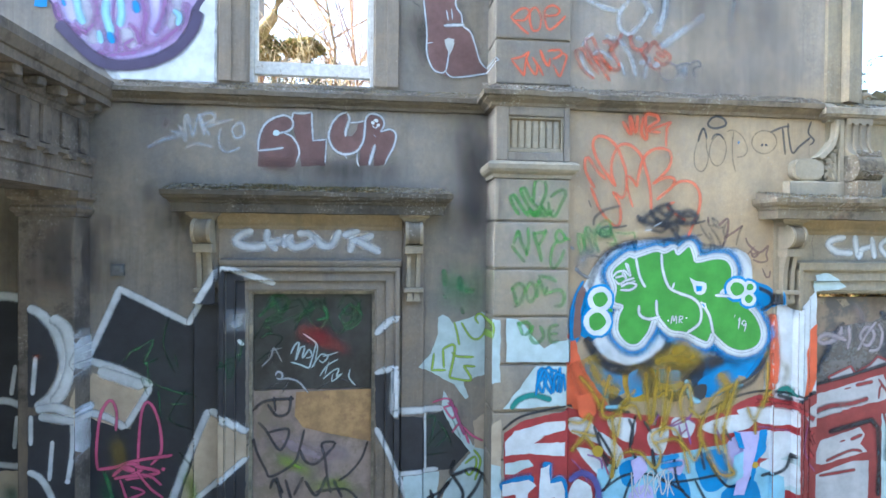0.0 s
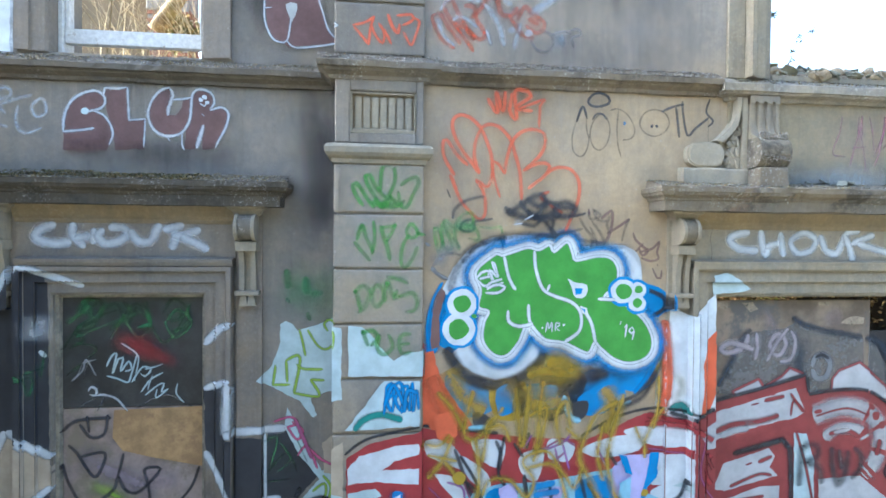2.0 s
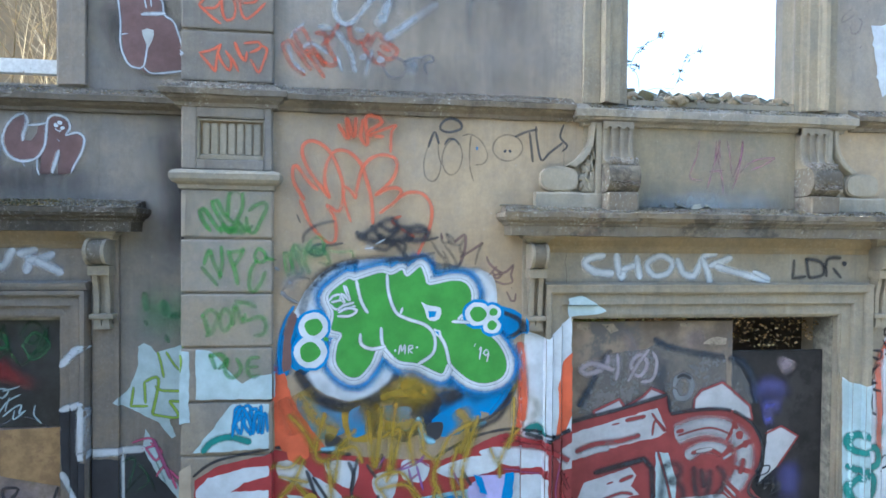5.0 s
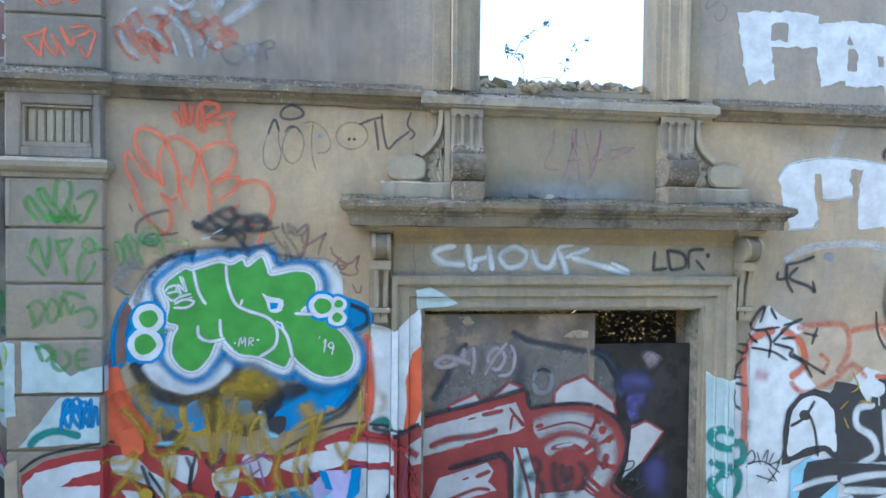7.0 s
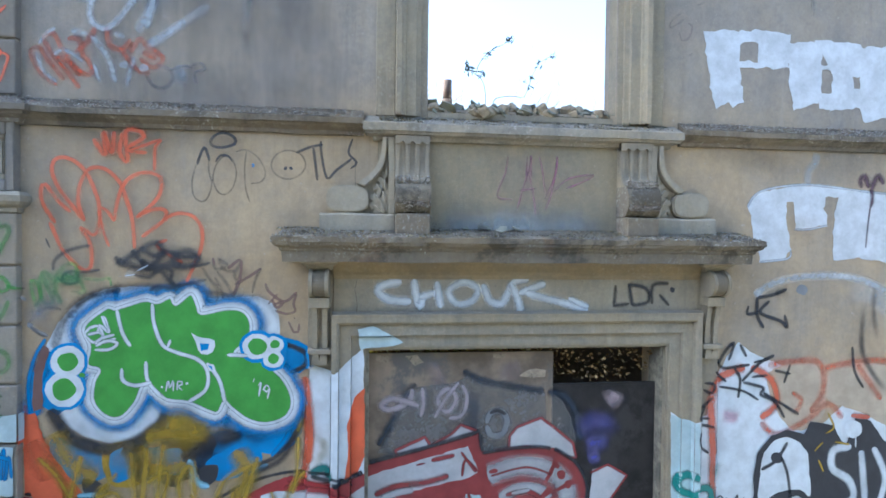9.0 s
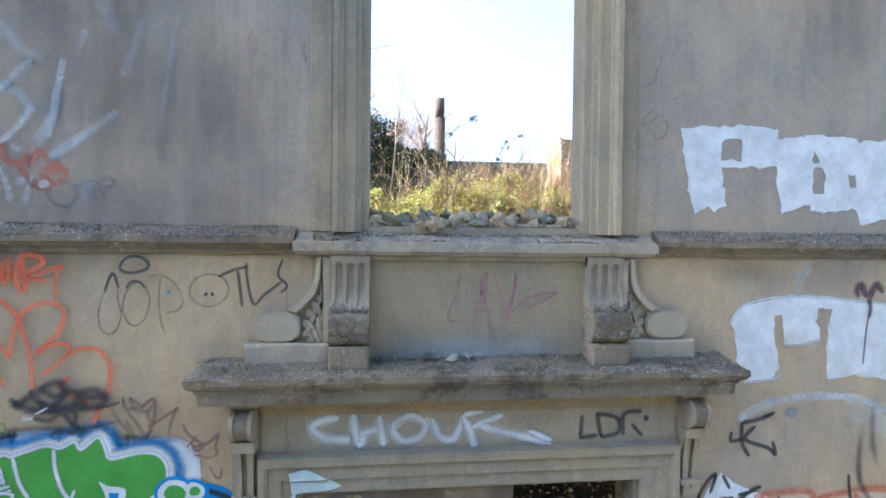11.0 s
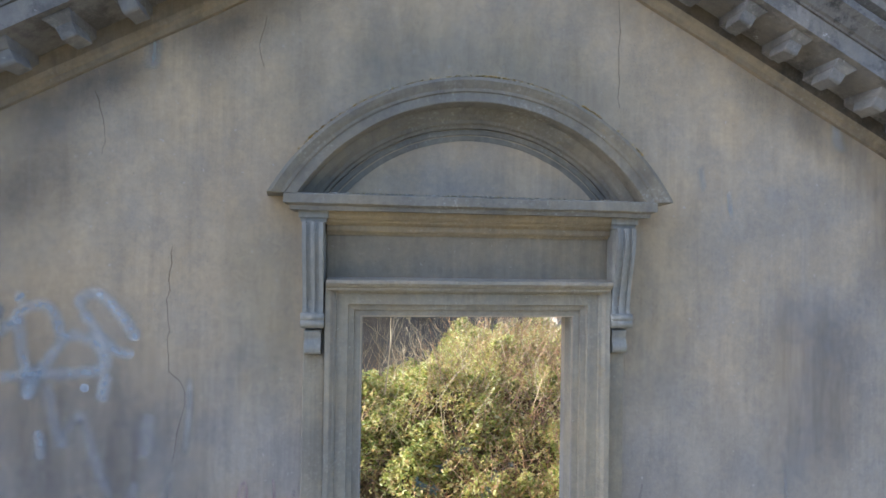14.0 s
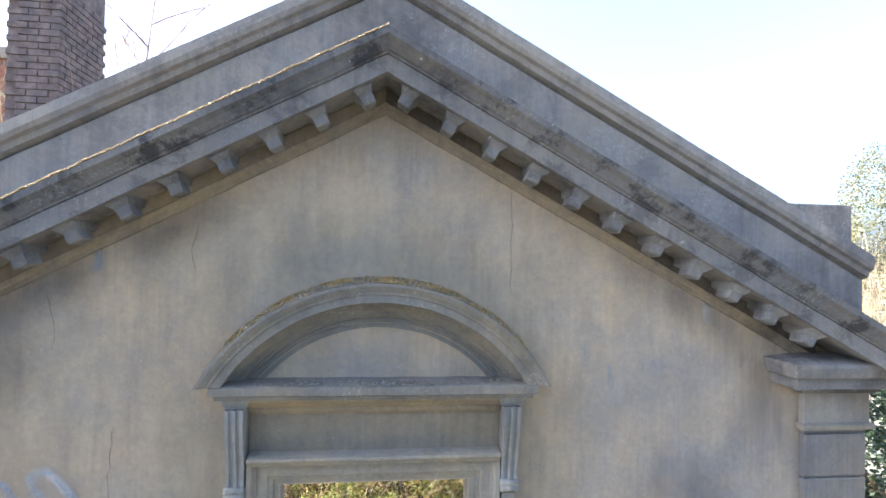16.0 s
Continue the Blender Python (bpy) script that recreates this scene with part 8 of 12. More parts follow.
spray(g, BLUR, 0.0750, [(-0.845, 3.139), (-0.738, 3.161)])
spray(g, BLUR, 0.0756, [(-0.731, 3.208), (-0.724, 3.161), (-0.738, 3.104)])
spray(g, BLUR, 0.0754, [(-0.667, 3.202), (-0.704, 3.158), (-0.657, 3.108), (-0.572, 3.127), (-0.521, 3.170), (-0.555, 3.213), (-0.640, 3.213)])
spray(g, BLUR, 0.0756, [(-0.508, 3.199), (-0.460, 3.131), (-0.384, 3.124), (-0.343, 3.197), (-0.319, 3.241)])
spray(g, BLUR, 0.0756, [(-0.281, 3.223), (-0.225, 3.180), (-0.246, 3.070)])
spray(g, BLUR, 0.0750, [(-0.301, 3.201), (-0.170, 3.235)])
spray(g, BLUR, 0.0756, [(-0.065, 3.207), (-0.183, 3.166), (-0.239, 3.162)])
spray(g, BLUR, 0.0756, [(-0.190, 3.166), (-0.089, 3.111), (-0.012, 3.071)])

g = graffiti("pale painted arrow patch with lime letters", True)
fill(g, FLAT["pale"], [(0.440, 2.566), (0.477, 2.588), (0.525, 2.565), (0.558, 2.519), (0.681, 2.556), (0.792, 2.600), (0.875, 2.581), (0.878, 2.119), (0.758, 2.095), (0.646, 2.048), (0.691, 1.932), (0.661, 1.913), (0.572, 2.031), (0.424, 2.118), (0.288, 2.182), (0.386, 2.283), (0.437, 2.414)])
spray(g, LINE["lime"], 0.022, [(0.412, 2.286), (0.394, 2.150), (0.508, 2.147)], False, False)
spray(g, LINE["lime"], 0.022, [(0.482, 2.319), (0.490, 2.163)])
spray(g, LINE["lime"], 0.024, [(0.478, 2.315), (0.574, 2.336), (0.534, 2.085)])
spray(g, LINE["lime"], 0.022, [(0.552, 2.291), (0.597, 2.256), (0.731, 2.249)])
spray(g, LINE["lime"], 0.022, [(0.645, 2.182), (0.742, 2.172)])
spray(g, LINE["lime"], 0.022, [(0.645, 2.182), (0.705, 2.066), (0.534, 2.089)])
spray(g, LINE["lime"], 0.020, [(0.569, 2.527), (0.592, 2.443), (0.611, 2.343)])
spray(g, LINE["lime"], 0.020, [(0.625, 2.526), (0.692, 2.418), (0.756, 2.390), (0.812, 2.447), (0.823, 2.543), (0.777, 2.593), (0.736, 2.563), (0.763, 2.513)])
spray(g, WORNLINE["tagreen"], 0.050, [(0.483, 2.944), (0.494, 2.808)])
spray(g, WORNLINE["tagreen"], 0.045, [(0.608, 2.891), (0.620, 2.773)])
spray(g, WORNLINE["tagreen"], 0.045, [(0.650, 2.773), (0.728, 2.780)])
spray(g, WORNLINE["tagreen"], 0.040, [(0.621, 2.648), (0.643, 2.587)])
spray(g, WORNLINE["tagreen"], 0.035, [(0.484, 2.747), (0.502, 2.709)])
spray(g, FUZZ["tagreen"], 0.340, [(0.421, 2.868), (0.605, 2.811), (0.847, 2.791)])

g = graffiti("pale painted field with pink and black tags near the quoins")
fill(g, FLAT["pale"], [(0.49, 1.99), (0.56, 1.86), (0.73, 1.54), (0.88, 1.80), (0.90, 0.90), (0.43, 0.92), (0.52, 1.27), (0.71, 1.49), (0.56, 1.68), (0.47, 1.86)])
fill(g, FLAT["cream"], [(0.73, 1.74), (0.89, 1.85), (0.89, 1.49), (0.74, 1.53)])
spray(g, LINE["pink"], 0.020, [(0.401, 1.896), (0.513, 1.925), (0.558, 1.879), (0.469, 1.850)])
spray(g, LINE["pink"], 0.020, [(0.491, 1.858), (0.559, 1.767), (0.595, 1.833), (0.522, 1.893)])
spray(g, LINE["pink"], 0.020, [(0.560, 1.654), (0.627, 1.720), (0.697, 1.560)])
spray(g, LINE["pink"], 0.020, [(0.650, 1.697), (0.719, 1.627), (0.811, 1.579)])
spray(g, LINE["magenta"], 0.030, [(0.54, 1.92), (0.66, 1.63)])
spray(g, LINE["lime"], 0.022, [(0.662, 1.403), (0.743, 1.455), (0.753, 1.378), (0.699, 1.312), (0.663, 1.358)])
spray(g, LINE["lime"], 0.022, [(0.734, 1.514), (0.789, 1.421), (0.745, 1.265)])
spray(g, LINE["black"], 0.035, [(0.58, 1.44), (0.56, 1.32), (0.72, 1.36), (0.80, 1.32)])
spray(g, LINE["black"], 0.030, [(0.56, 1.29), (0.47, 1.19), (0.36, 1.14)])
spray(g, LINE["black"], 0.030, [(0.56, 1.32), (0.65, 1.17), (0.61, 1.04)])
spray(g, LINE["black"], 0.030, [(0.81, 1.33), (0.75, 1.20), (0.66, 1.09)])
spray(g, LINE["black"], 0.030, [(0.39, 1.21), (0.43, 1.12), (0.54, 1.27)])

g = graffiti("tags on the boarded door", True)
spray(g, FUZZ["red"], 0.100, [(-0.68, 2.48), (-0.51, 2.41), (-0.33, 2.33), (-0.18, 2.27)])
spray(g, FUZZ["lime"], 0.090, [(-0.85, 1.50), (-0.68, 1.43), (-0.50, 1.31)])
spray(g, FUZZ["mauve"], 0.160, [(-0.90, 1.68), (-0.72, 1.59), (-0.33, 1.40)])
spray(g, FUZZ["lime"], 0.100, [(-0.59, 1.23), (-0.33, 1.26), (-0.15, 1.12)])
spray(g, FUZZ["mauve"], 0.140, [(-0.51, 1.54), (-0.20, 1.48)])
spray(g, WORNLINE["tagreen"], 0.016, [(-0.937, 2.567), (-0.845, 2.662), (-0.761, 2.705), (-0.837, 2.732), (-0.887, 2.640)])
spray(g, WORNLINE["tagreen"], 0.014, [(-0.895, 2.480), (-0.675, 2.574), (-0.495, 2.639)])
spray(g, WORNLINE["tagreen"], 0.016, [(-0.331, 2.563), (-0.244, 2.660), (-0.152, 2.571), (-0.261, 2.474), (-0.331, 2.589)])
spray(g, WORNLINE["tagreen"], 0.014, [(-0.504, 2.661), (-0.417, 2.572), (-0.494, 2.476), (-0.568, 2.573)])
spray(g, WORNLINE["darkgreen"], 0.018, [(-0.970, 2.402), (-0.845, 2.575), (-0.633, 2.661)])
spray(g, WORNLINE["darkgreen"], 0.018, [(-0.674, 2.465), (-0.505, 2.705), (-0.330, 2.439), (-0.157, 2.704)])
spray(g, WORNLINE["darkgreen"], 0.016, [(-0.948, 2.228), (-0.759, 2.400), (-0.886, 2.445)])
spray(g, WORNLINE["tagreen"], 0.020, [(-0.854, 2.684), (-0.820, 2.627)])
spray(g, WORNLINE["grey"], 0.012, [(-0.906, 2.184), (-0.822, 2.335), (-0.843, 2.204)])
spray(g, WORNLINE["grey"], 0.012, [(-0.884, 2.009), (-0.715, 2.093), (-0.757, 1.984)])
spray(g, WORNLINE["grey"], 0.012, [(-0.500, 2.001), (-0.328, 2.086), (-0.152, 2.002)])
spray(g, LINE["black"], 0.026, [(-0.972, 1.854), (-0.884, 1.922), (-0.667, 1.938)])
spray(g, LINE["black"], 0.024, [(-0.867, 1.899), (-0.798, 1.810), (-0.713, 1.830), (-0.689, 1.961)])
spray(g, LINE["black"], 0.022, [(-0.820, 1.955), (-0.807, 1.841)])
spray(g, LINE["black"], 0.022, [(-0.938, 1.762), (-0.883, 1.703), (-0.771, 1.542), (-0.708, 1.698), (-0.865, 1.681)])
spray(g, LINE["black"], 0.022, [(-0.971, 1.640), (-0.945, 1.530), (-0.881, 1.397), (-0.838, 1.338), (-0.668, 1.433), (-0.626, 1.542), (-0.589, 1.695)])
spray(g, LINE["black"], 0.022, [(-0.618, 1.541), (-0.583, 1.452), (-0.497, 1.427), (-0.367, 1.555), (-0.368, 1.591), (-0.454, 1.580), (-0.432, 1.469), (-0.409, 1.291), (-0.382, 1.192)])
spray(g, LINE["black"], 0.020, [(-0.101, 1.591), (-0.148, 1.459), (-0.235, 1.350), (-0.327, 1.283)])
spray(g, LINE["black"], 0.026, [(-0.846, 1.242), (-0.813, 1.315), (-0.748, 1.207)])
spray(g, LINE["black"], 0.026, [(-0.796, 1.332), (-0.761, 1.164)])
spray(g, LINE["black"], 0.026, [(-0.732, 1.312), (-0.684, 1.152)])
spray(g, LINE["black"], 0.026, [(-0.595, 1.329), (-0.667, 1.186)])
spray(g, LINE["black"], 0.026, [(-0.582, 1.297), (-0.495, 1.179), (-0.422, 1.322)])
spray(g, LINE["black"], 0.022, [(-0.504, 1.206), (-0.278, 1.219), (-0.172, 1.129)])
spray(g, LINE["black"], 0.024, [(-0.366, 1.298), (-0.299, 1.153)])
spray(g, WORNLINE["darkgreen"], 0.034, [(-0.952, 2.575), (-0.847, 2.652), (-0.805, 2.740), (-0.720, 2.704), (-0.762, 2.595), (-0.889, 2.548)])
spray(g, WORNLINE["darkgreen"], 0.030, [(-0.762, 2.639), (-0.634, 2.704), (-0.569, 2.572), (-0.505, 2.682)])
spray(g, WORNLINE["darkgreen"], 0.030, [(-0.504, 2.545), (-0.418, 2.571), (-0.440, 2.660), (-0.441, 2.726)])
spray(g, WORNLINE["tagreen"], 0.022, [(-0.504, 2.545), (-0.427, 2.571), (-0.436, 2.651)])
spray(g, WORNLINE["darkgreen"], 0.030, [(-0.288, 2.637), (-0.236, 2.668), (-0.223, 2.606), (-0.279, 2.588), (-0.306, 2.637)])
spray(g, WORNLINE["darkgreen"], 0.028, [(-0.341, 2.637), (-0.267, 2.739), (-0.175, 2.659), (-0.192, 2.548), (-0.287, 2.517)])
spray(g, WORNLINE["darkgreen"], 0.026, [(-0.930, 2.409), (-0.837, 2.465), (-0.888, 2.509), (-0.761, 2.565)])
spray(g, WORNLINE["tagreen"], 0.036, [(-0.847, 2.722), (-0.813, 2.678), (-0.779, 2.608)])
spray(g, WORNLINE["darkgreen"], 0.030, [(-0.676, 2.529), (-0.548, 2.638), (-0.592, 2.726)])
spray(g, FUZZ["red"], 0.160, [(-0.676, 2.463), (-0.504, 2.431), (-0.330, 2.349), (-0.242, 2.282)])
spray(g, LINE["pale"], 0.013, [(-0.603, 2.441), (-0.555, 2.409), (-0.503, 2.365), (-0.494, 2.316), (-0.519, 2.184)])
spray(g, LINE["pale"], 0.017, [(-0.696, 2.284), (-0.666, 2.349), (-0.632, 2.371), (-0.657, 2.239), (-0.619, 2.335), (-0.589, 2.344), (-0.606, 2.252), (-0.555, 2.317), (-0.537, 2.264), (-0.580, 2.251)])
spray(g, LINE["pale"], 0.015, [(-0.696, 2.222), (-0.631, 2.204), (-0.562, 2.176), (-0.541, 2.220), (-0.503, 2.360)])
spray(g, LINE["pale"], 0.015, [(-0.537, 2.176), (-0.481, 2.263), (-0.451, 2.280), (-0.412, 2.262), (-0.451, 2.214), (-0.481, 2.237)])
spray(g, LINE["pale"], 0.014, [(-0.451, 2.263), (-0.382, 2.279), (-0.338, 2.296)])
spray(g, LINE["pale"], 0.014, [(-0.476, 2.108), (-0.416, 2.191), (-0.334, 2.239)])
spray(g, LINE["pale"], 0.014, [(-0.450, 2.086), (-0.372, 2.151), (-0.329, 2.163), (-0.346, 2.106), (-0.302, 2.127)])
spray(g, LINE["pale"], 0.013, [(-0.403, 2.218), (-0.424, 2.165), (-0.433, 2.121)])
spray(g, LINE["pale"], 0.013, [(-0.241, 2.162), (-0.250, 2.095), (-0.201, 2.032)])
spray(g, LINE["pale"], 0.012, [(-0.372, 2.129), (-0.380, 2.067), (-0.302, 2.127)])
spray(g, CHALK, 0.024, [(-0.810, 2.119), (-0.793, 2.149), (-0.759, 2.136), (-0.763, 2.092), (-0.801, 2.101)])
spray(g, CHALK, 0.022, [(-0.763, 2.092), (-0.708, 2.095), (-0.639, 2.072), (-0.596, 2.027), (-0.561, 1.982)])
spray(g, LINE["grey"], 0.016, [(-0.912, 2.191), (-0.845, 2.260), (-0.820, 2.333), (-0.760, 2.223)])
spray(g, LINE["grey"], 0.014, [(-0.760, 2.333), (-0.845, 2.312)])

g = graffiti("red and green tags on the quoin stones", True)
spray(g, LINE["orange"], 0.022, [(0.930, 4.821), (0.990, 4.878), (1.041, 4.894), (1.071, 4.866), (1.033, 4.806), (0.965, 4.802)])
spray(g, LINE["orange"], 0.022, [(0.930, 4.821), (1.021, 4.738), (1.069, 4.703)])
spray(g, LINE["orange"], 0.022, [(1.081, 4.771), (1.075, 4.866), (1.118, 4.902), (1.157, 4.837), (1.150, 4.753), (1.107, 4.730)], True, True)
spray(g, LINE["orange"], 0.022, [(1.192, 4.844), (1.278, 4.857), (1.300, 4.896), (1.247, 4.926), (1.191, 4.890), (1.192, 4.798), (1.223, 4.745), (1.279, 4.781), (1.348, 4.856)])
spray(g, LINE["orange"], 0.022, [(0.933, 4.513), (1.014, 4.534), (1.071, 4.575)])
spray(g, LINE["orange"], 0.022, [(0.940, 4.506), (0.991, 4.448), (1.035, 4.392)])
spray(g, LINE["orange"], 0.022, [(1.071, 4.575), (1.047, 4.505), (1.035, 4.392)])
spray(g, LINE["orange"], 0.022, [(1.047, 4.526), (1.075, 4.459), (1.123, 4.407), (1.132, 4.476), (1.095, 4.535)])
spray(g, LINE["orange"], 0.024, [(1.129, 4.496), (1.156, 4.450), (1.180, 4.400)])
spray(g, LINE["orange"], 0.026, [(1.155, 4.593), (1.186, 4.516), (1.221, 4.474), (1.231, 4.536)])
spray(g, LINE["orange"], 0.024, [(1.210, 4.586), (1.306, 4.598), (1.323, 4.575), (1.292, 4.546), (1.248, 4.527)])
spray(g, LINE["orange"], 0.022, [(1.323, 4.575), (1.358, 4.557), (1.341, 4.487), (1.307, 4.403), (1.279, 4.442), (1.255, 4.486)])
spray(g, LINE["green"], 0.030, [(1.011, 3.363), (0.965, 3.425), (0.940, 3.495), (0.965, 3.513), (1.035, 3.409), (1.080, 3.350)])
spray(g, LINE["green"], 0.030, [(1.013, 3.566), (1.034, 3.504), (1.097, 3.399)])
spray(g, LINE["green"], 0.030, [(1.013, 3.549), (1.047, 3.564), (1.090, 3.480), (1.150, 3.421)])
spray(g, LINE["green"], 0.030, [(1.115, 3.456), (1.124, 3.597), (1.159, 3.636), (1.201, 3.613), (1.209, 3.535), (1.174, 3.443), (1.115, 3.350)])
spray(g, LINE["green"], 0.030, [(1.174, 3.436), (1.238, 3.373), (1.270, 3.409)])
spray(g, LINE["green"], 0.028, [(1.230, 3.465), (1.245, 3.373), (1.284, 3.360), (1.326, 3.445), (1.361, 3.520), (1.343, 3.556), (1.290, 3.537), (1.244, 3.497)])
spray(g, LINE["green"], 0.046, [(1.063, 3.392), (1.140, 3.372), (1.231, 3.366)])
spray(g, LINE["green"], 0.036, [(1.080, 3.420), (1.133, 3.365), (1.188, 3.422)])
spray(g, LINE["green"], 0.028, [(0.950, 3.137), (1.002, 3.074), (1.055, 3.011)])
spray(g, LINE["green"], 0.028, [(0.967, 3.144), (1.001, 3.243), (1.029, 3.159), (1.075, 3.067)])
spray(g, LINE["green"], 0.028, [(1.074, 3.272), (1.082, 3.163), (1.065, 3.053)])
spray(g, LINE["green"], 0.032, [(1.116, 3.244), (1.141, 3.163), (1.163, 3.103), (1.181, 3.015)])
spray(g, LINE["green"], 0.028, [(1.123, 3.230), (1.197, 3.238), (1.218, 3.256), (1.190, 3.195), (1.159, 3.139)])
spray(g, LINE["green"], 0.026, [(1.310, 3.253), (1.285, 3.203), (1.318, 3.164), (1.360, 3.190), (1.338, 3.236)], True, True)
spray(g, LINE["green"], 0.024, [(1.346, 3.197), (1.417, 3.179)])
spray(g, LINE["green"], 0.026, [(1.303, 3.179), (1.261, 3.111), (1.252, 3.004), (1.280, 2.972), (1.329, 3.036), (1.357, 3.111)])
spray(g, WORNLINE["green"], 0.034, [(0.962, 2.827), (0.998, 2.700)])
spray(g, WORNLINE["green"], 0.034, [(0.948, 2.810), (1.014, 2.855), (1.053, 2.809), (1.025, 2.721), (0.977, 2.679)])
spray(g, WORNLINE["green"], 0.032, [(1.094, 2.862), (1.067, 2.791), (1.095, 2.717), (1.141, 2.773), (1.122, 2.851)], True, True)
spray(g, WORNLINE["green"], 0.034, [(1.151, 2.748), (1.164, 2.883), (1.211, 2.769), (1.228, 2.833)])
spray(g, WORNLINE["green"], 0.034, [(1.157, 2.912), (1.242, 2.897), (1.302, 2.869)])
spray(g, WORNLINE["green"], 0.032, [(1.236, 2.780), (1.321, 2.808), (1.360, 2.754), (1.336, 2.690), (1.279, 2.687)])
fill(g, FLAT["pale"], [(0.918, 2.598), (1.005, 2.593), (1.069, 2.536), (1.157, 2.417), (1.211, 2.370), (1.281, 2.415), (1.410, 2.431), (1.407, 2.265), (0.920, 2.272)])
spray(g, LINE["green"], 0.032, [(1.005, 2.572), (1.045, 2.465)])
spray(g, LINE["green"], 0.032, [(0.999, 2.551), (1.075, 2.564), (1.104, 2.514), (1.059, 2.465)])
spray(g, LINE["green"], 0.032, [(1.121, 2.542), (1.104, 2.450), (1.150, 2.410), (1.203, 2.463), (1.171, 2.542)])
spray(g, LINE["green"], 0.030, [(1.323, 2.540), (1.255, 2.530), (1.245, 2.451), (1.271, 2.415), (1.324, 2.425)])
spray(g, LINE["green"], 0.028, [(1.252, 2.476), (1.316, 2.479)])
fill(g, FLAT["pale"], [(0.90, 1.92), (1.01, 2.06), (1.15, 2.24), (1.38, 2.23), (1.38, 1.94)])
spray(g, LINE["teal"], 0.050, [(0.96, 1.92), (1.02, 1.99), (1.13, 2.02), (1.27, 1.98)])
scribble(g, 1.15, 1.37, 2.03, 2.21, LINE["blue"], 0.030, 4, 61)
spray(g, LINE["blue"], 0.030, [(1.15, 2.07), (1.21, 2.21), (1.28, 2.07)])
spray(g, LINE["blue"], 0.030, [(1.28, 2.03), (1.30, 2.17), (1.37, 2.15)])

g = graffiti("red, white and blue wildstyle piece under the green letters", True)
fill(g, FLAT["red"], [(0.91, 1.74), (1.06, 1.83), (1.40, 1.90), (1.66, 1.88), (2.09, 1.82), (2.54, 1.79), (2.95, 1.96), (3.27, 1.92), (3.49, 1.77), (3.52, 0.68), (0.92, 0.82)])
fill(g, FLAT["orange"], [(1.40, 2.47), (1.47, 2.43), (1.51, 2.26), (1.65, 2.05), (1.66, 1.90), (1.41, 1.91)])
spray(g, LINE["black"], 0.020, [(0.899, 1.763), (1.053, 1.864), (1.384, 1.929)])
fill(g, FLAT["white"], [(0.92, 1.67), (0.99, 1.75), (1.22, 1.81), (1.38, 1.82), (1.38, 1.75), (1.22, 1.71), (1.14, 1.65), (1.38, 1.66), (1.38, 1.55), (1.10, 1.58), (0.92, 1.57)])
fill(g, FLAT["pale"], [(0.92, 1.51), (1.10, 1.54), (1.14, 1.49), (0.98, 1.43), (0.92, 1.43)])
spray(g, LINE["black"], 0.025, [(1.408, 1.920), (1.656, 1.888), (1.917, 1.852)])
spray(g, LINE["black"], 0.022, [(2.494, 1.815), (2.764, 1.946), (3.039, 1.996), (3.296, 1.960), (3.512, 1.832)])
fill(g, FLAT["white"], [(1.43, 1.82), (1.59, 1.80), (1.70, 1.63), (1.62, 1.63), (1.44, 1.72)], True)
fill(g, FLAT["white"], [(1.66, 1.71), (1.85, 1.58), (1.84, 1.45), (1.70, 1.58)], True)
fill(g, FLAT["white"], [(1.74, 1.81), (1.96, 1.79), (1.92, 1.62), (1.79, 1.69)], True)
fill(g, FLAT["white"], [(2.07, 1.70), (2.23, 1.72), (2.19, 1.52), (2.08, 1.57)], True)
fill(g, FLAT["white"], [(2.27, 1.80), (2.45, 1.76), (2.41, 1.65), (2.27, 1.67)], True)
fill(g, FLAT["white"], [(2.50, 1.73), (2.77, 1.81), (2.95, 1.78), (2.91, 1.70), (2.63, 1.66)], True)
fill(g, FLAT["white"], [(2.81, 1.85), (3.18, 1.88), (3.33, 1.80), (3.25, 1.73), (2.95, 1.75)], True)
fill(g, FLAT["white"], [(2.93, 1.65), (3.26, 1.67), (3.31, 1.53), (3.10, 1.45), (2.96, 1.50)], True)
fill(g, FLAT["white"], [(1.49, 1.59), (1.66, 1.54), (1.75, 1.37), (1.66, 1.38)], True)
fill(g, FLAT["white"], [(3.00, 1.41), (3.21, 1.45), (3.33, 1.31), (3.15, 1.23)], True)
fill(g, FLAT["sky"], [(1.66, 1.42), (1.92, 1.51), (2.23, 1.51), (2.54, 1.56), (2.82, 1.59), (2.96, 1.41), (3.19, 1.31), (3.25, 0.69), (1.61, 0.79)])
fill(g, FLAT["blue"], [(1.84, 1.45), (2.05, 1.49), (2.01, 1.32), (1.88, 1.28)], True)
fill(g, FLAT["blue"], [(2.46, 1.47), (2.68, 1.53), (2.73, 1.29), (2.55, 1.21)], True)
fill(g, FLAT["blue"], [(2.15, 1.31), (2.37, 1.35), (2.42, 1.00), (2.19, 1.01)], True)
fill(g, FLAT["blue"], [(2.69, 1.20), (2.96, 1.28), (3.01, 0.97), (2.74, 0.98)], True)
fill(g, FLAT["lilac"], [(2.73, 1.59), (2.88, 1.67), (2.93, 1.50), (2.84, 1.35), (2.75, 1.38)], True)
fill(g, FLAT["lilac"], [(2.19, 1.44), (2.37, 1.47), (2.32, 1.35)], True)
fill(g, FLAT["lilac"], [(1.93, 1.24), (2.10, 1.27), (2.08, 1.02), (1.89, 1.03)], True)
spray(g, LINE["black"], 0.024, [(1.687, 1.248), (1.880, 1.366), (2.100, 1.358), (2.370, 1.218)])
spray(g, LINE["black"], 0.024, [(2.054, 1.487), (1.925, 1.322), (1.841, 1.071)])
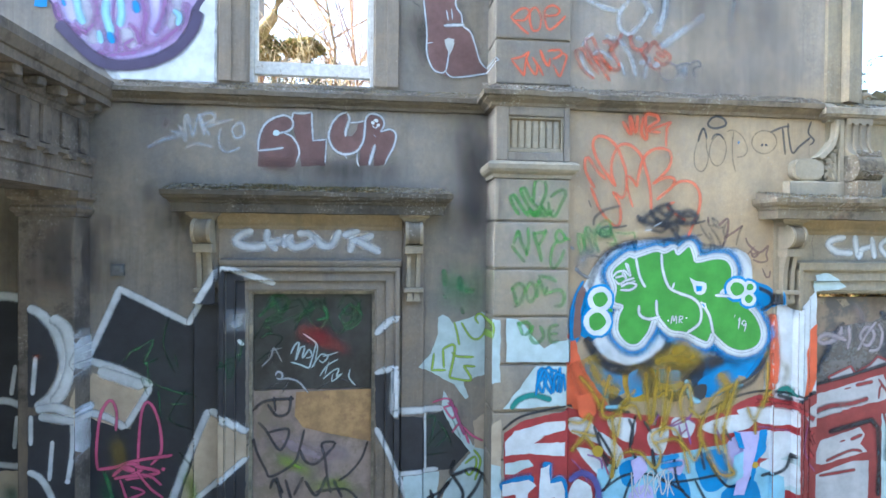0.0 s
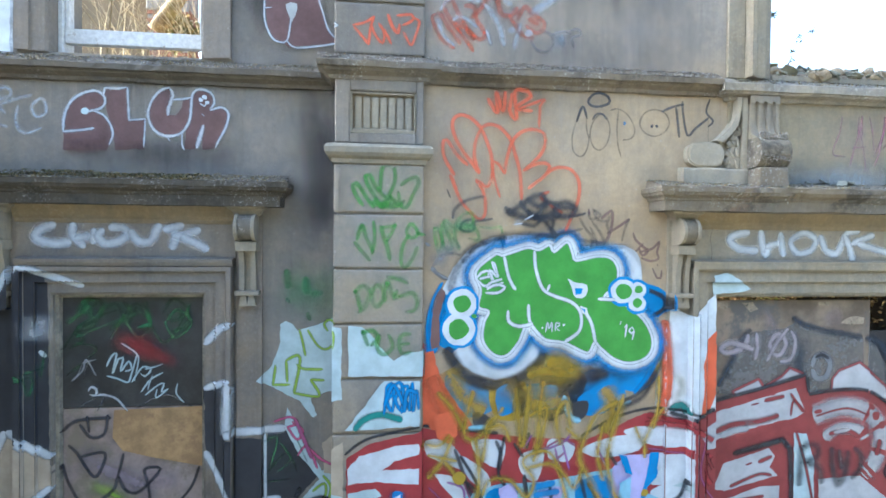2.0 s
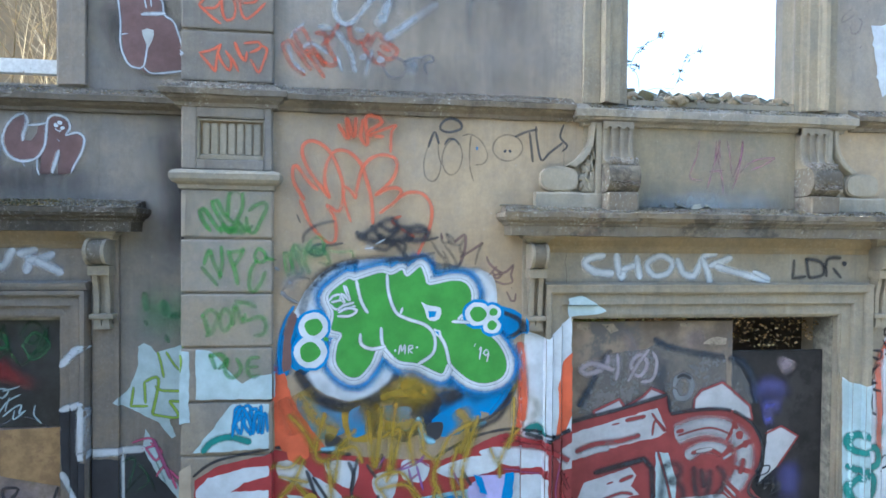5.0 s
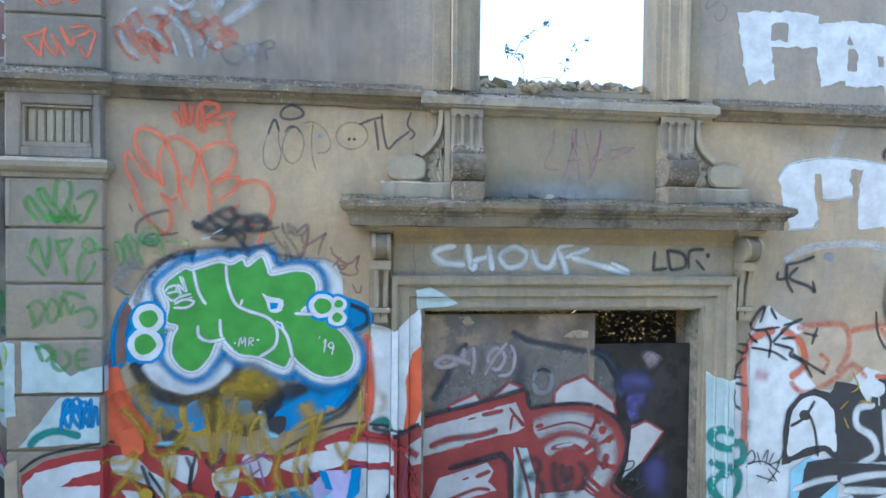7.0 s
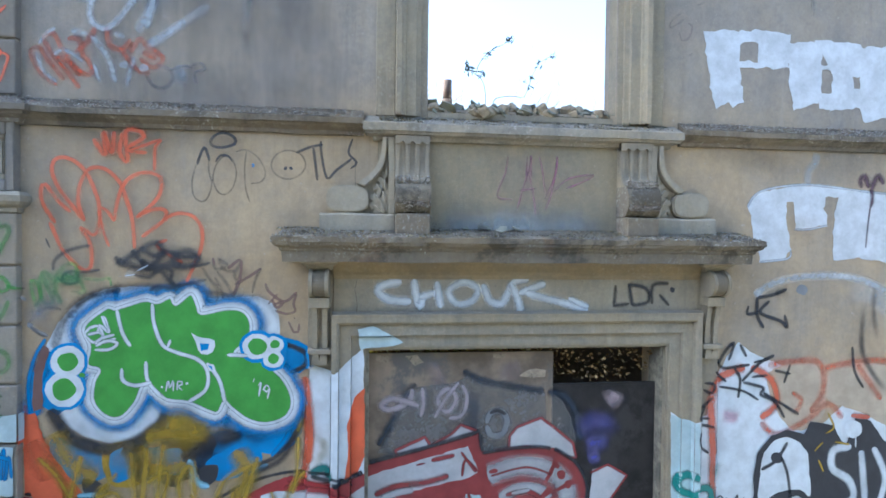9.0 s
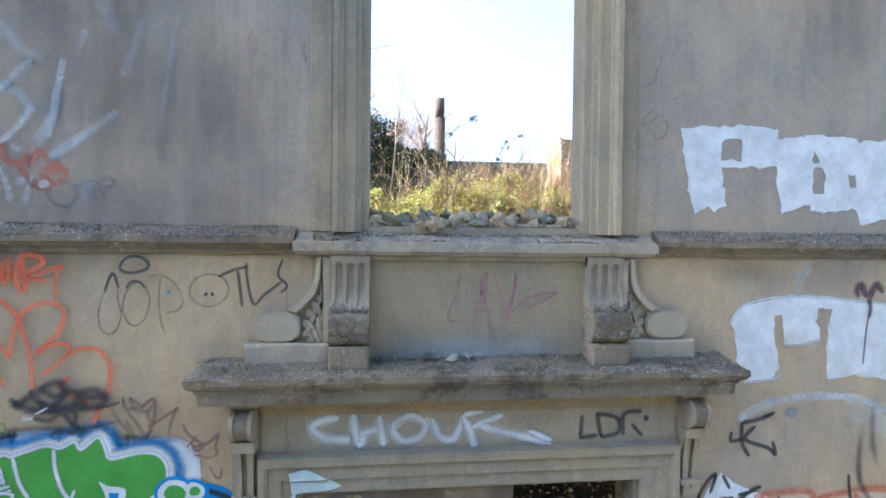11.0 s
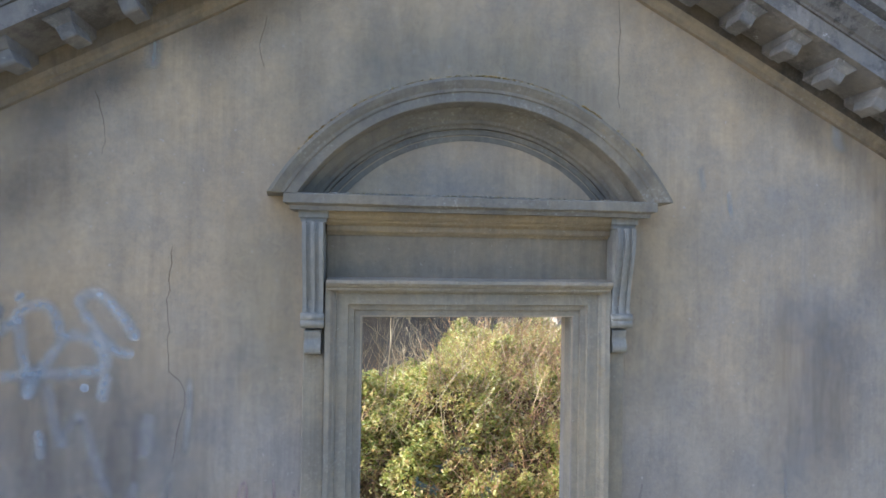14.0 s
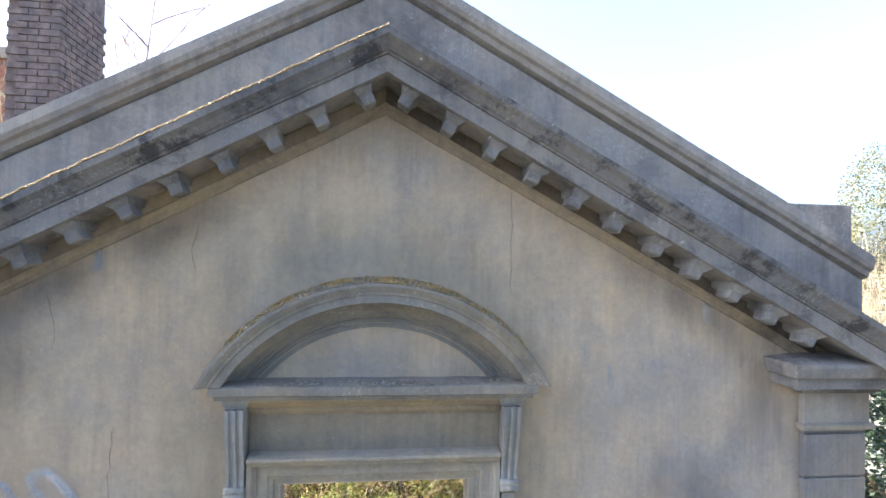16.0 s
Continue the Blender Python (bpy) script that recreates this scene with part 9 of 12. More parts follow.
spray(g, LINE["black"], 0.024, [(2.275, 1.501), (2.324, 1.263), (2.507, 1.082)])
spray(g, LINE["black"], 0.024, [(2.545, 1.491), (2.732, 1.246), (2.960, 1.323)])
spray(g, LINE["black"], 0.024, [(1.659, 1.712), (1.792, 1.455), (1.708, 1.247)])
spray(g, LINE["black"], 0.024, [(2.097, 1.571), (2.190, 1.311), (2.639, 1.336)])
spray(g, LINE["black"], 0.024, [(2.458, 1.300), (2.598, 1.100), (2.826, 1.111)])
spray(g, LINE["black"], 0.024, [(1.961, 1.830), (1.921, 1.577), (2.055, 1.402)])
scribble(g, 1.93, 2.28, 1.20, 1.39, LINE["white"], 0.014, 6, 71)
spray(g, LINE["magenta"], 0.016, [(2.227, 1.737), (2.360, 1.798), (2.450, 1.752)])
spray(g, LINE["magenta"], 0.016, [(2.273, 1.629), (2.383, 1.711)])
spray(g, LINE["magenta"], 0.016, [(1.447, 1.509), (1.556, 1.379), (1.601, 1.167)])
spray(g, LINE["magenta"], 0.016, [(1.660, 1.586), (1.750, 1.372)])
spray(g, LINE["magenta"], 0.016, [(2.975, 1.715), (3.232, 1.686)])
spray(g, LINE["magenta"], 0.016, [(3.371, 1.770), (3.339, 1.529), (3.452, 1.348)])
spray(g, LINE["red"], 0.050, [(2.95, 1.89), (3.23, 1.87), (3.47, 1.75)])
spray(g, LINE["red"], 0.040, [(3.49, 1.74), (3.38, 1.57), (3.50, 1.35)])
spray(g, LINE["black"], 0.030, [(3.01, 1.32), (3.19, 1.38), (3.24, 1.51)])

g = graffiti("white rounded letters with blue outline low on the quoins")
spray(g, LINE["blue"], 0.090, [(0.88, 1.34), (1.02, 1.38), (1.14, 1.39)])
spray(g, LINE["blue"], 0.090, [(1.24, 1.52), (1.23, 1.29), (1.19, 1.09)])
spray(g, LINE["blue"], 0.080, [(1.25, 1.33), (1.35, 1.37), (1.39, 1.20)])
fill(g, FLAT["white"], [(0.90, 1.36), (1.10, 1.39), (1.16, 1.34), (1.09, 1.28), (1.10, 0.97), (1.00, 0.98), (1.00, 1.28), (0.90, 1.27)])
fill(g, FLAT["white"], [(1.19, 1.47), (1.26, 1.49), (1.26, 1.35), (1.35, 1.37), (1.38, 1.29), (1.39, 0.96), (1.30, 0.96), (1.30, 1.25), (1.25, 1.23), (1.24, 0.96), (1.17, 0.97)])
spray(g, LINE["violet"], 0.060, [(1.43, 1.34), (1.53, 1.40), (1.64, 1.33), (1.67, 1.16), (1.60, 1.00)])
fill(g, FLAT["white"], [(1.43, 1.26), (1.50, 1.35), (1.60, 1.29), (1.61, 1.17), (1.49, 1.15), (1.56, 1.04), (1.43, 0.99)], True)

g = graffiti("green bubble letters in white and blue outlines on a cloud", True)
fill(g, FLAT["white"], [(1.50, 2.63), (1.54, 2.85), (1.66, 3.04), (1.81, 3.15), (2.08, 3.19), (2.47, 3.12), (2.79, 3.12), (2.91, 3.00), (2.90, 2.61), (2.88, 2.34), (2.64, 2.27), (2.32, 2.39), (2.21, 2.27), (1.98, 2.20), (1.71, 2.29), (1.57, 2.44)], True)
fill(g, FLAT["blue"], [(1.48, 2.48), (1.50, 2.70), (1.59, 2.80), (1.70, 2.76), (1.70, 2.47), (1.59, 2.40)])
spray(g, LINE["blue"], 0.100, [(1.46, 2.40), (1.48, 2.63), (1.57, 2.78)])
fill(g, FLAT["blue"], [(2.84, 2.85), (3.06, 2.83), (3.12, 2.71), (3.04, 2.63), (2.96, 2.65), (3.04, 2.50), (3.06, 2.26), (2.93, 2.12), (2.73, 2.15), (2.64, 2.27), (2.88, 2.38), (2.92, 2.58)], True)
fill(g, FLAT["blue"], [(2.33, 2.21), (2.52, 2.27), (2.73, 2.23), (2.81, 2.07), (2.61, 2.03), (2.43, 2.06)], True)
fill(g, FLAT["blue"], [(2.02, 2.17), (2.21, 2.19), (2.23, 2.04), (2.09, 2.01)])
fill(g, FLAT["blue"], [(1.56, 2.25), (1.82, 2.19), (1.90, 2.02), (1.63, 1.98)], True)
fill(g, FLAT["black"], [(2.21, 2.24), (2.48, 2.27), (2.53, 2.08), (2.29, 1.97)], True)
fill(g, FLAT["mustard"], [(1.86, 2.19), (2.09, 2.20), (2.10, 1.97), (1.90, 1.96)], True)
fill(g, FLAT["blue"], [(2.56, 2.23), (2.73, 2.21), (2.69, 1.99), (2.49, 1.98)], True)
spray(g, FUZZ["mustard"], 0.160, [(1.59, 2.29), (1.82, 2.09), (2.09, 2.12)])
spray(g, FUZZ["blue"], 0.100, [(2.09, 2.28), (2.33, 2.08), (2.61, 2.15)])
fill(g, FLAT["brown"], [(1.46, 2.43), (1.46, 2.59), (1.48, 2.74), (1.52, 2.83), (1.55, 2.81), (1.51, 2.63), (1.51, 2.44)], True)
spray(g, LINE["blue"], 0.025, [(1.442, 2.422), (1.432, 2.591), (1.468, 2.759), (1.531, 2.871)])
spray(g, WORNLINE["black"], 0.060, [(1.58, 2.81), (1.62, 2.96), (1.72, 3.10), (1.89, 3.17), (2.08, 3.19), (2.31, 3.17)])
spray(g, WORNLINE["black"], 0.040, [(1.66, 3.00), (1.77, 3.12), (1.96, 3.17)])
spray(g, LINE["black"], 0.085, [(1.56, 2.44), (1.65, 2.28), (1.78, 2.20), (1.92, 2.18), (2.07, 2.23), (2.19, 2.32), (2.25, 2.45)])
spray(g, LINE["black"], 0.060, [(1.71, 2.23), (1.90, 2.18), (2.05, 2.22)])
spray(g, FUZZ["grey"], 0.050, [(2.63, 3.08), (2.79, 3.12), (2.91, 3.00), (2.92, 2.89)])
spray(g, LINE["black"], 0.035, [(2.93, 2.83), (3.07, 2.77), (3.08, 2.69), (2.98, 2.63)])
spray(g, LINE["black"], 0.030, [(3.04, 2.50), (3.05, 2.30), (2.91, 2.11), (2.73, 2.03)])
spray(g, FUZZ["black"], 0.100, [(2.49, 2.15), (2.72, 2.27), (2.81, 2.15)])
spray(g, FUZZ["black"], 0.100, [(2.43, 2.00), (2.45, 2.10), (2.52, 2.17)])
spray(g, LINE["blue"], 0.030, [(2.94, 2.46), (2.98, 2.26), (2.87, 2.10)])
spray(g, FUZZ["grey"], 0.120, [(1.67, 2.40), (1.78, 2.28), (1.98, 2.24)])
spray(g, FUZZ["mustard"], 0.140, [(2.01, 2.24), (2.21, 2.31), (2.33, 2.16)])
spray(g, FUZZ["cream"], 0.140, [(2.29, 2.35), (2.44, 2.31), (2.60, 2.29)])
spray(g, LINE["orange"], 0.070, [(3.08, 2.61), (3.11, 2.30), (3.10, 2.06)])
spray(g, FUZZ["mustard"], 0.060, [(3.05, 2.46), (3.04, 1.98)])
fill(g, FLAT["orange"], [(1.42, 2.40), (1.47, 2.42), (1.50, 2.29), (1.56, 2.17), (1.69, 1.98), (1.73, 1.89), (1.46, 1.90), (1.46, 2.10)], True)
fill(g, FLAT["blue"], [(1.90, 2.15), (2.01, 2.18), (2.08, 2.09), (2.02, 2.00), (1.92, 1.98)], True)
fill(g, FLAT["blue"], [(2.19, 2.14), (2.31, 2.17), (2.36, 2.04), (2.25, 2.01)], True)
fill(g, FLAT["blue"], [(2.47, 2.08), (2.65, 2.18), (2.69, 2.11), (2.57, 2.01), (2.49, 2.02)], True)
fill(g, FLAT["black"], [(1.74, 2.00), (1.82, 1.99), (1.89, 1.91), (1.76, 1.90)], True)
fill(g, FLAT["black"], [(2.43, 2.04), (2.54, 2.06), (2.52, 1.95), (2.45, 1.93)], True)
fill(g, FLAT["black"], [(2.20, 1.96), (2.32, 2.01), (2.30, 1.93)], True)
fill(g, FLAT["blue"], [(1.66, 2.12), (1.74, 2.13), (1.77, 2.02), (1.69, 2.00)], True)
spray(g, SOFT["mustard"], 0.150, [(1.57, 2.29), (1.67, 2.10), (1.82, 2.00)])
spray(g, SOFT["mustard"], 0.130, [(2.11, 2.24), (2.29, 2.27), (2.48, 2.21)])
spray(g, SOFT["mustard"], 0.180, [(2.02, 2.09), (2.21, 2.04), (2.41, 2.08)])
spray(g, SOFT["orange"], 0.140, [(1.46, 2.25), (1.56, 2.02), (1.67, 1.91)])
spray(g, SOFT["mustard"], 0.160, [(2.25, 2.31), (2.38, 2.36), (2.48, 2.31)])
spray(g, SOFT["black"], 0.120, [(2.33, 2.10), (2.48, 2.21), (2.68, 2.27)])
spray(g, SOFT["black"], 0.100, [(1.98, 2.19), (2.09, 2.09), (2.06, 1.97)])
spray(g, SOFT["mustard"], 0.140, [(2.65, 2.15), (2.73, 1.99), (2.65, 1.84)])
spray(g, SOFT["sky"], 0.050, [(2.37, 2.10), (2.41, 1.96), (2.49, 1.92)])
spray(g, SOFT["sky"], 0.040, [(1.71, 1.90), (1.86, 1.90)])
spray(g, SOFT["sky"], 0.040, [(2.85, 2.05), (2.73, 1.99)])
spray(g, SOFT["black"], 0.050, [(2.73, 1.99), (2.93, 2.08), (3.03, 2.26)])
spray(g, LINE["blue"], 0.165, [(1.77, 2.71), (1.78, 2.82), (1.75, 2.94), (1.89, 3.06), (1.93, 3.05), (2.10, 3.10), (2.18, 3.09), (2.25, 3.12), (2.29, 3.08), (2.38, 3.15), (2.42, 3.07), (2.44, 3.02), (2.59, 3.05), (2.69, 3.04), (2.74, 2.96), (2.72, 2.85), (2.64, 2.77), (2.76, 2.74), (2.92, 2.62), (3.00, 2.48), (2.97, 2.36), (2.85, 2.31), (2.72, 2.34), (2.62, 2.42), (2.58, 2.46), (2.54, 2.39), (2.48, 2.40), (2.36, 2.46), (2.24, 2.48), (2.17, 2.54), (2.10, 2.58), (2.05, 2.47), (1.97, 2.38), (1.88, 2.39), (1.80, 2.48), (1.81, 2.60), (1.84, 2.68)], True, True)
spray(g, LINE["blue"], 0.150, [(1.77, 2.71), (1.78, 2.82), (1.75, 2.94), (1.89, 3.06), (1.93, 3.05), (2.10, 3.10), (2.18, 3.09), (2.25, 3.12), (2.29, 3.08), (2.38, 3.15), (2.42, 3.07), (2.44, 3.02), (2.59, 3.05), (2.69, 3.04), (2.74, 2.96), (2.72, 2.85), (2.64, 2.77), (2.76, 2.74), (2.92, 2.62), (3.00, 2.48), (2.97, 2.36), (2.85, 2.31), (2.72, 2.34), (2.62, 2.42), (2.58, 2.46), (2.54, 2.39), (2.48, 2.40), (2.36, 2.46), (2.24, 2.48), (2.17, 2.54), (2.10, 2.58), (2.05, 2.47), (1.97, 2.38), (1.88, 2.39), (1.80, 2.48), (1.81, 2.60), (1.84, 2.68)], True, True)
spray(g, LINE["white"], 0.090, [(1.77, 2.71), (1.78, 2.82), (1.75, 2.94), (1.89, 3.06), (1.93, 3.05), (2.10, 3.10), (2.18, 3.09), (2.25, 3.12), (2.29, 3.08), (2.38, 3.15), (2.42, 3.07), (2.44, 3.02), (2.59, 3.05), (2.69, 3.04), (2.74, 2.96), (2.72, 2.85), (2.64, 2.77), (2.76, 2.74), (2.92, 2.62), (3.00, 2.48), (2.97, 2.36), (2.85, 2.31), (2.72, 2.34), (2.62, 2.42), (2.58, 2.46), (2.54, 2.39), (2.48, 2.40), (2.36, 2.46), (2.24, 2.48), (2.17, 2.54), (2.10, 2.58), (2.05, 2.47), (1.97, 2.38), (1.88, 2.39), (1.80, 2.48), (1.81, 2.60), (1.84, 2.68)], True, True)
fill(g, FLAT["green"], [(1.77, 2.71), (1.78, 2.82), (1.75, 2.94), (1.89, 3.06), (1.93, 3.05), (2.10, 3.10), (2.18, 3.09), (2.25, 3.12), (2.29, 3.08), (2.38, 3.15), (2.42, 3.07), (2.44, 3.02), (2.59, 3.05), (2.69, 3.04), (2.74, 2.96), (2.72, 2.85), (2.64, 2.77), (2.76, 2.74), (2.92, 2.62), (3.00, 2.48), (2.97, 2.36), (2.85, 2.31), (2.72, 2.34), (2.62, 2.42), (2.58, 2.46), (2.54, 2.39), (2.48, 2.40), (2.36, 2.46), (2.24, 2.48), (2.17, 2.54), (2.10, 2.58), (2.05, 2.47), (1.97, 2.38), (1.88, 2.39), (1.80, 2.48), (1.81, 2.60), (1.84, 2.68)], True)
spray(g, LINE["white"], 0.022, [(1.770, 2.708), (1.784, 2.821), (1.752, 2.945), (1.888, 3.063), (1.926, 3.051), (2.099, 3.105), (2.177, 3.090), (2.254, 3.125), (2.286, 3.079), (2.376, 3.145), (2.416, 3.072), (2.441, 3.022), (2.591, 3.050), (2.692, 3.035), (2.741, 2.957), (2.723, 2.849), (2.644, 2.771), (2.757, 2.740), (2.921, 2.622), (2.997, 2.476), (2.967, 2.362), (2.845, 2.314), (2.723, 2.343), (2.621, 2.423), (2.581, 2.462), (2.542, 2.393), (2.482, 2.405), (2.362, 2.461), (2.236, 2.482), (2.165, 2.544), (2.098, 2.576), (2.049, 2.470), (1.966, 2.379), (1.877, 2.388), (1.803, 2.481), (1.809, 2.602), (1.839, 2.677)], True, True)
disc(g, FLAT["blue"], 1.66, 2.73, 0.117, 0.117)
disc(g, FLAT["blue"], 1.64, 2.56, 0.129, 0.128)
disc(g, FLAT["blue"], 2.78, 2.81, 0.109, 0.105)
disc(g, FLAT["blue"], 2.89, 2.82, 0.078, 0.074)
disc(g, FLAT["blue"], 2.88, 2.73, 0.081, 0.078)
disc(g, FLAT["white"], 1.66, 2.73, 0.098, 0.098)
disc(g, FLAT["white"], 1.64, 2.56, 0.110, 0.109)
disc(g, FLAT["white"], 2.78, 2.81, 0.089, 0.085)
disc(g, FLAT["white"], 2.89, 2.82, 0.057, 0.055)
disc(g, FLAT["white"], 2.88, 2.73, 0.061, 0.059)
disc(g, FLAT["green"], 1.66, 2.73, 0.060, 0.060)
disc(g, FLAT["green"], 1.64, 2.56, 0.068, 0.068)
disc(g, FLAT["green"], 2.78, 2.81, 0.057, 0.054)
disc(g, FLAT["green"], 2.89, 2.82, 0.029, 0.027)
disc(g, FLAT["green"], 2.88, 2.73, 0.032, 0.032)
disc(g, FLAT["green"], 1.74, 2.65, 0.015, 0.015)
spray(g, LINE["white"], 0.026, [(1.942, 3.048), (1.974, 2.908), (2.022, 2.820)])
spray(g, LINE["white"], 0.026, [(2.150, 3.086), (2.159, 2.965), (2.208, 2.831), (2.287, 2.781), (2.417, 2.734), (2.478, 2.657), (2.468, 2.541), (2.362, 2.465)])
spray(g, LINE["white"], 0.026, [(2.112, 2.725), (2.125, 2.602), (2.205, 2.498)])
spray(g, LINE["white"], 0.026, [(1.973, 2.684), (1.978, 2.611), (2.048, 2.576), (2.145, 2.594)])
spray(g, LINE["white"], 0.026, [(2.477, 2.711), (2.551, 2.598), (2.585, 2.454)])
spray(g, LINE["white"], 0.026, [(2.596, 2.760), (2.724, 2.752)])
spray(g, LINE["white"], 0.026, [(2.239, 2.812), (2.258, 2.858)])
fill(g, FLAT["white"], [(2.38, 2.90), (2.42, 2.88), (2.52, 2.85), (2.51, 2.78), (2.44, 2.77)], True)
fill(g, FLAT["blue"], [(2.43, 2.83), (2.49, 2.83), (2.48, 2.79), (2.44, 2.79)])
fill(g, FLAT["white"], [(2.47, 2.71), (2.52, 2.70), (2.53, 2.65), (2.49, 2.66)])
fill(g, FLAT["blue"], [(2.48, 2.70), (2.51, 2.69), (2.51, 2.66)])
spray(g, LINE["white"], 0.020, [(1.757, 2.901), (1.791, 2.939), (1.837, 2.947), (1.830, 2.909), (1.776, 2.901)])
spray(g, LINE["white"], 0.020, [(1.776, 2.894), (1.845, 2.909), (1.861, 2.878), (1.808, 2.848), (1.769, 2.886)])
spray(g, LINE["white"], 0.022, [(1.869, 2.886), (1.845, 2.954), (1.899, 2.909), (1.867, 3.007), (1.891, 2.954)])
spray(g, LINE["white"], 0.018, [(1.856, 3.011), (1.884, 2.939), (1.899, 2.932)])
spray(g, LINE["white"], 0.022, [(1.930, 2.894), (1.853, 2.871), (1.823, 2.841), (1.869, 2.848), (1.938, 2.871)])
spray(g, LINE["white"], 0.022, [(1.816, 2.803), (1.901, 2.803), (1.947, 2.841), (1.884, 2.856), (1.823, 2.825)])
tag(g, "MR", 2.23, 2.54, 0.061, LINE["white"], 0.014, squeeze=0.8, gap=0.25)
tag(g, "'19", 2.74, 2.51, 0.085, LINE["white"], 0.014, squeeze=0.7, gap=0.2, climb=-0.2)
disc(g, FLAT["white"], 2.21, 2.56, 0.007, 0.008)
disc(g, FLAT["white"], 2.36, 2.58, 0.007, 0.007)

g = graffiti("black, purple and lilac details of the wildstyle piece")
spray(g, LINE["black"], 0.028, [(1.619, 1.765), (1.671, 1.615), (1.733, 1.444)])
spray(g, LINE["black"], 0.028, [(1.897, 1.812), (1.932, 1.717), (1.922, 1.605)])
spray(g, LINE["black"], 0.028, [(2.021, 1.789), (2.085, 1.692)])
spray(g, LINE["black"], 0.028, [(2.092, 1.560), (2.110, 1.408)])
spray(g, LINE["black"], 0.028, [(2.671, 1.728), (2.746, 1.610)])
spray(g, LINE["black"], 0.028, [(2.127, 1.860), (2.109, 1.748)])
spray(g, LINE["black"], 0.028, [(1.705, 1.539), (1.810, 1.422)])
spray(g, LINE["black"], 0.028, [(2.489, 1.544), (2.526, 1.389)])
spray(g, LINE["purple"], 0.018, [(2.181, 1.738), (2.278, 1.750), (2.379, 1.796), (2.422, 1.851)])
spray(g, LINE["purple"], 0.018, [(2.306, 1.749), (2.336, 1.619)])
spray(g, LINE["purple"], 0.018, [(2.361, 1.770), (2.408, 1.593)])
spray(g, LINE["purple"], 0.018, [(2.084, 1.749), (2.145, 1.841)])
spray(g, LINE["purple"], 0.018, [(2.598, 1.750), (2.665, 1.613)])
spray(g, LINE["purple"], 0.018, [(1.567, 1.544), (1.671, 1.503), (1.688, 1.427)])
fill(g, FLAT["lilac"], [(2.79, 1.68), (3.01, 1.68), (2.97, 1.52), (2.92, 1.37), (2.86, 1.18), (2.77, 1.18), (2.82, 1.41), (2.85, 1.53)])
fill(g, FLAT["blue"], [(2.99, 1.69), (3.05, 1.69), (3.04, 1.52), (2.97, 1.45), (2.93, 1.22), (2.90, 1.22), (2.93, 1.41), (2.96, 1.52)])
fill(g, FLAT["sky"], [(2.77, 1.49), (2.85, 1.53), (2.85, 1.33), (2.75, 1.26)])
fill(g, FLAT["blue"], [(2.76, 1.69), (2.82, 1.67), (2.86, 1.54), (2.81, 1.56)])
fill(g, FLAT["orange"], [(1.47, 1.99), (1.62, 2.02), (1.64, 1.86), (1.58, 1.80), (1.50, 1.84)])
fill(g, FLAT["lilac"], [(1.92, 1.49), (2.02, 1.52), (2.06, 1.41), (1.95, 1.30)])
spray(g, LINE["blue"], 0.050, [(2.13, 1.48), (2.31, 1.51)])
spray(g, LINE["blue"], 0.050, [(2.16, 1.43), (2.34, 1.45)])

g = graffiti("mustard yellow scrawled tag over the wildstyle piece")
spray(g, SOFT["mustard"], 0.060, [(1.498, 2.149), (1.598, 2.034), (1.677, 1.892)])
spray(g, SOFT["mustard"], 0.065, [(1.741, 2.153), (1.681, 1.879), (1.759, 1.829), (1.903, 1.966)])
spray(g, SOFT["mustard"], 0.065, [(1.759, 1.833), (1.785, 1.592), (1.761, 1.351)])
spray(g, SOFT["mustard"], 0.055, [(1.836, 1.888), (1.807, 1.670)])
spray(g, SOFT["mustard"], 0.055, [(1.948, 2.035), (1.831, 1.897), (1.941, 1.912), (1.993, 1.796)])
spray(g, SOFT["mustard"], 0.065, [(2.029, 2.165), (2.051, 1.892), (2.081, 1.772), (2.106, 1.979), (2.126, 2.190)])
spray(g, SOFT["mustard"], 0.055, [(2.124, 1.969), (2.245, 2.020), (2.201, 1.799), (2.152, 1.659)])
spray(g, SOFT["mustard"], 0.070, [(2.219, 2.206), (2.194, 1.977), (2.175, 1.703)])
spray(g, SOFT["mustard"], 0.060, [(2.342, 1.764), (2.311, 1.965), (2.380, 2.061), (2.411, 1.874)])
spray(g, SOFT["mustard"], 0.055, [(2.378, 1.884), (2.501, 1.809), (2.593, 1.968), (2.745, 2.054)])
spray(g, SOFT["mustard"], 0.055, [(2.642, 1.886), (2.607, 1.699), (2.648, 1.509)])
spray(g, SOFT["mustard"], 0.065, [(2.792, 2.107), (2.719, 1.875), (2.675, 1.652), (2.726, 1.426), (2.770, 1.352), (2.650, 1.356), (2.553, 1.521), (2.480, 1.667), (2.511, 1.813)])
spray(g, SOFT["mustard"], 0.050, [(1.805, 1.442), (1.854, 1.545), (1.992, 1.541), (2.109, 1.422), (2.158, 1.535), (2.082, 1.670), (2.221, 1.732), (2.315, 1.654), (2.394, 1.366)])
spray(g, SOFT["mustard"], 0.050, [(2.106, 1.616), (2.269, 1.642), (2.373, 1.563), (2.440, 1.472), (2.504, 1.612)])
spray(g, SOFT["mustard"], 0.055, [(1.390, 1.817), (1.511, 1.792), (1.587, 1.864)])
spray(g, SOFT["mustard"], 0.060, [(1.605, 1.846), (1.535, 1.687), (1.438, 1.573)])
spray(g, SOFT["mustard"], 0.055, [(1.553, 1.686), (1.635, 1.575), (1.681, 1.525)])
spray(g, SOFT["mustard"], 0.045, [(1.436, 1.733), (1.634, 1.684)])
spray(g, SOFT["mustard"], 0.050, [(2.872, 1.880), (2.932, 1.775), (3.007, 1.913), (3.083, 2.006)])
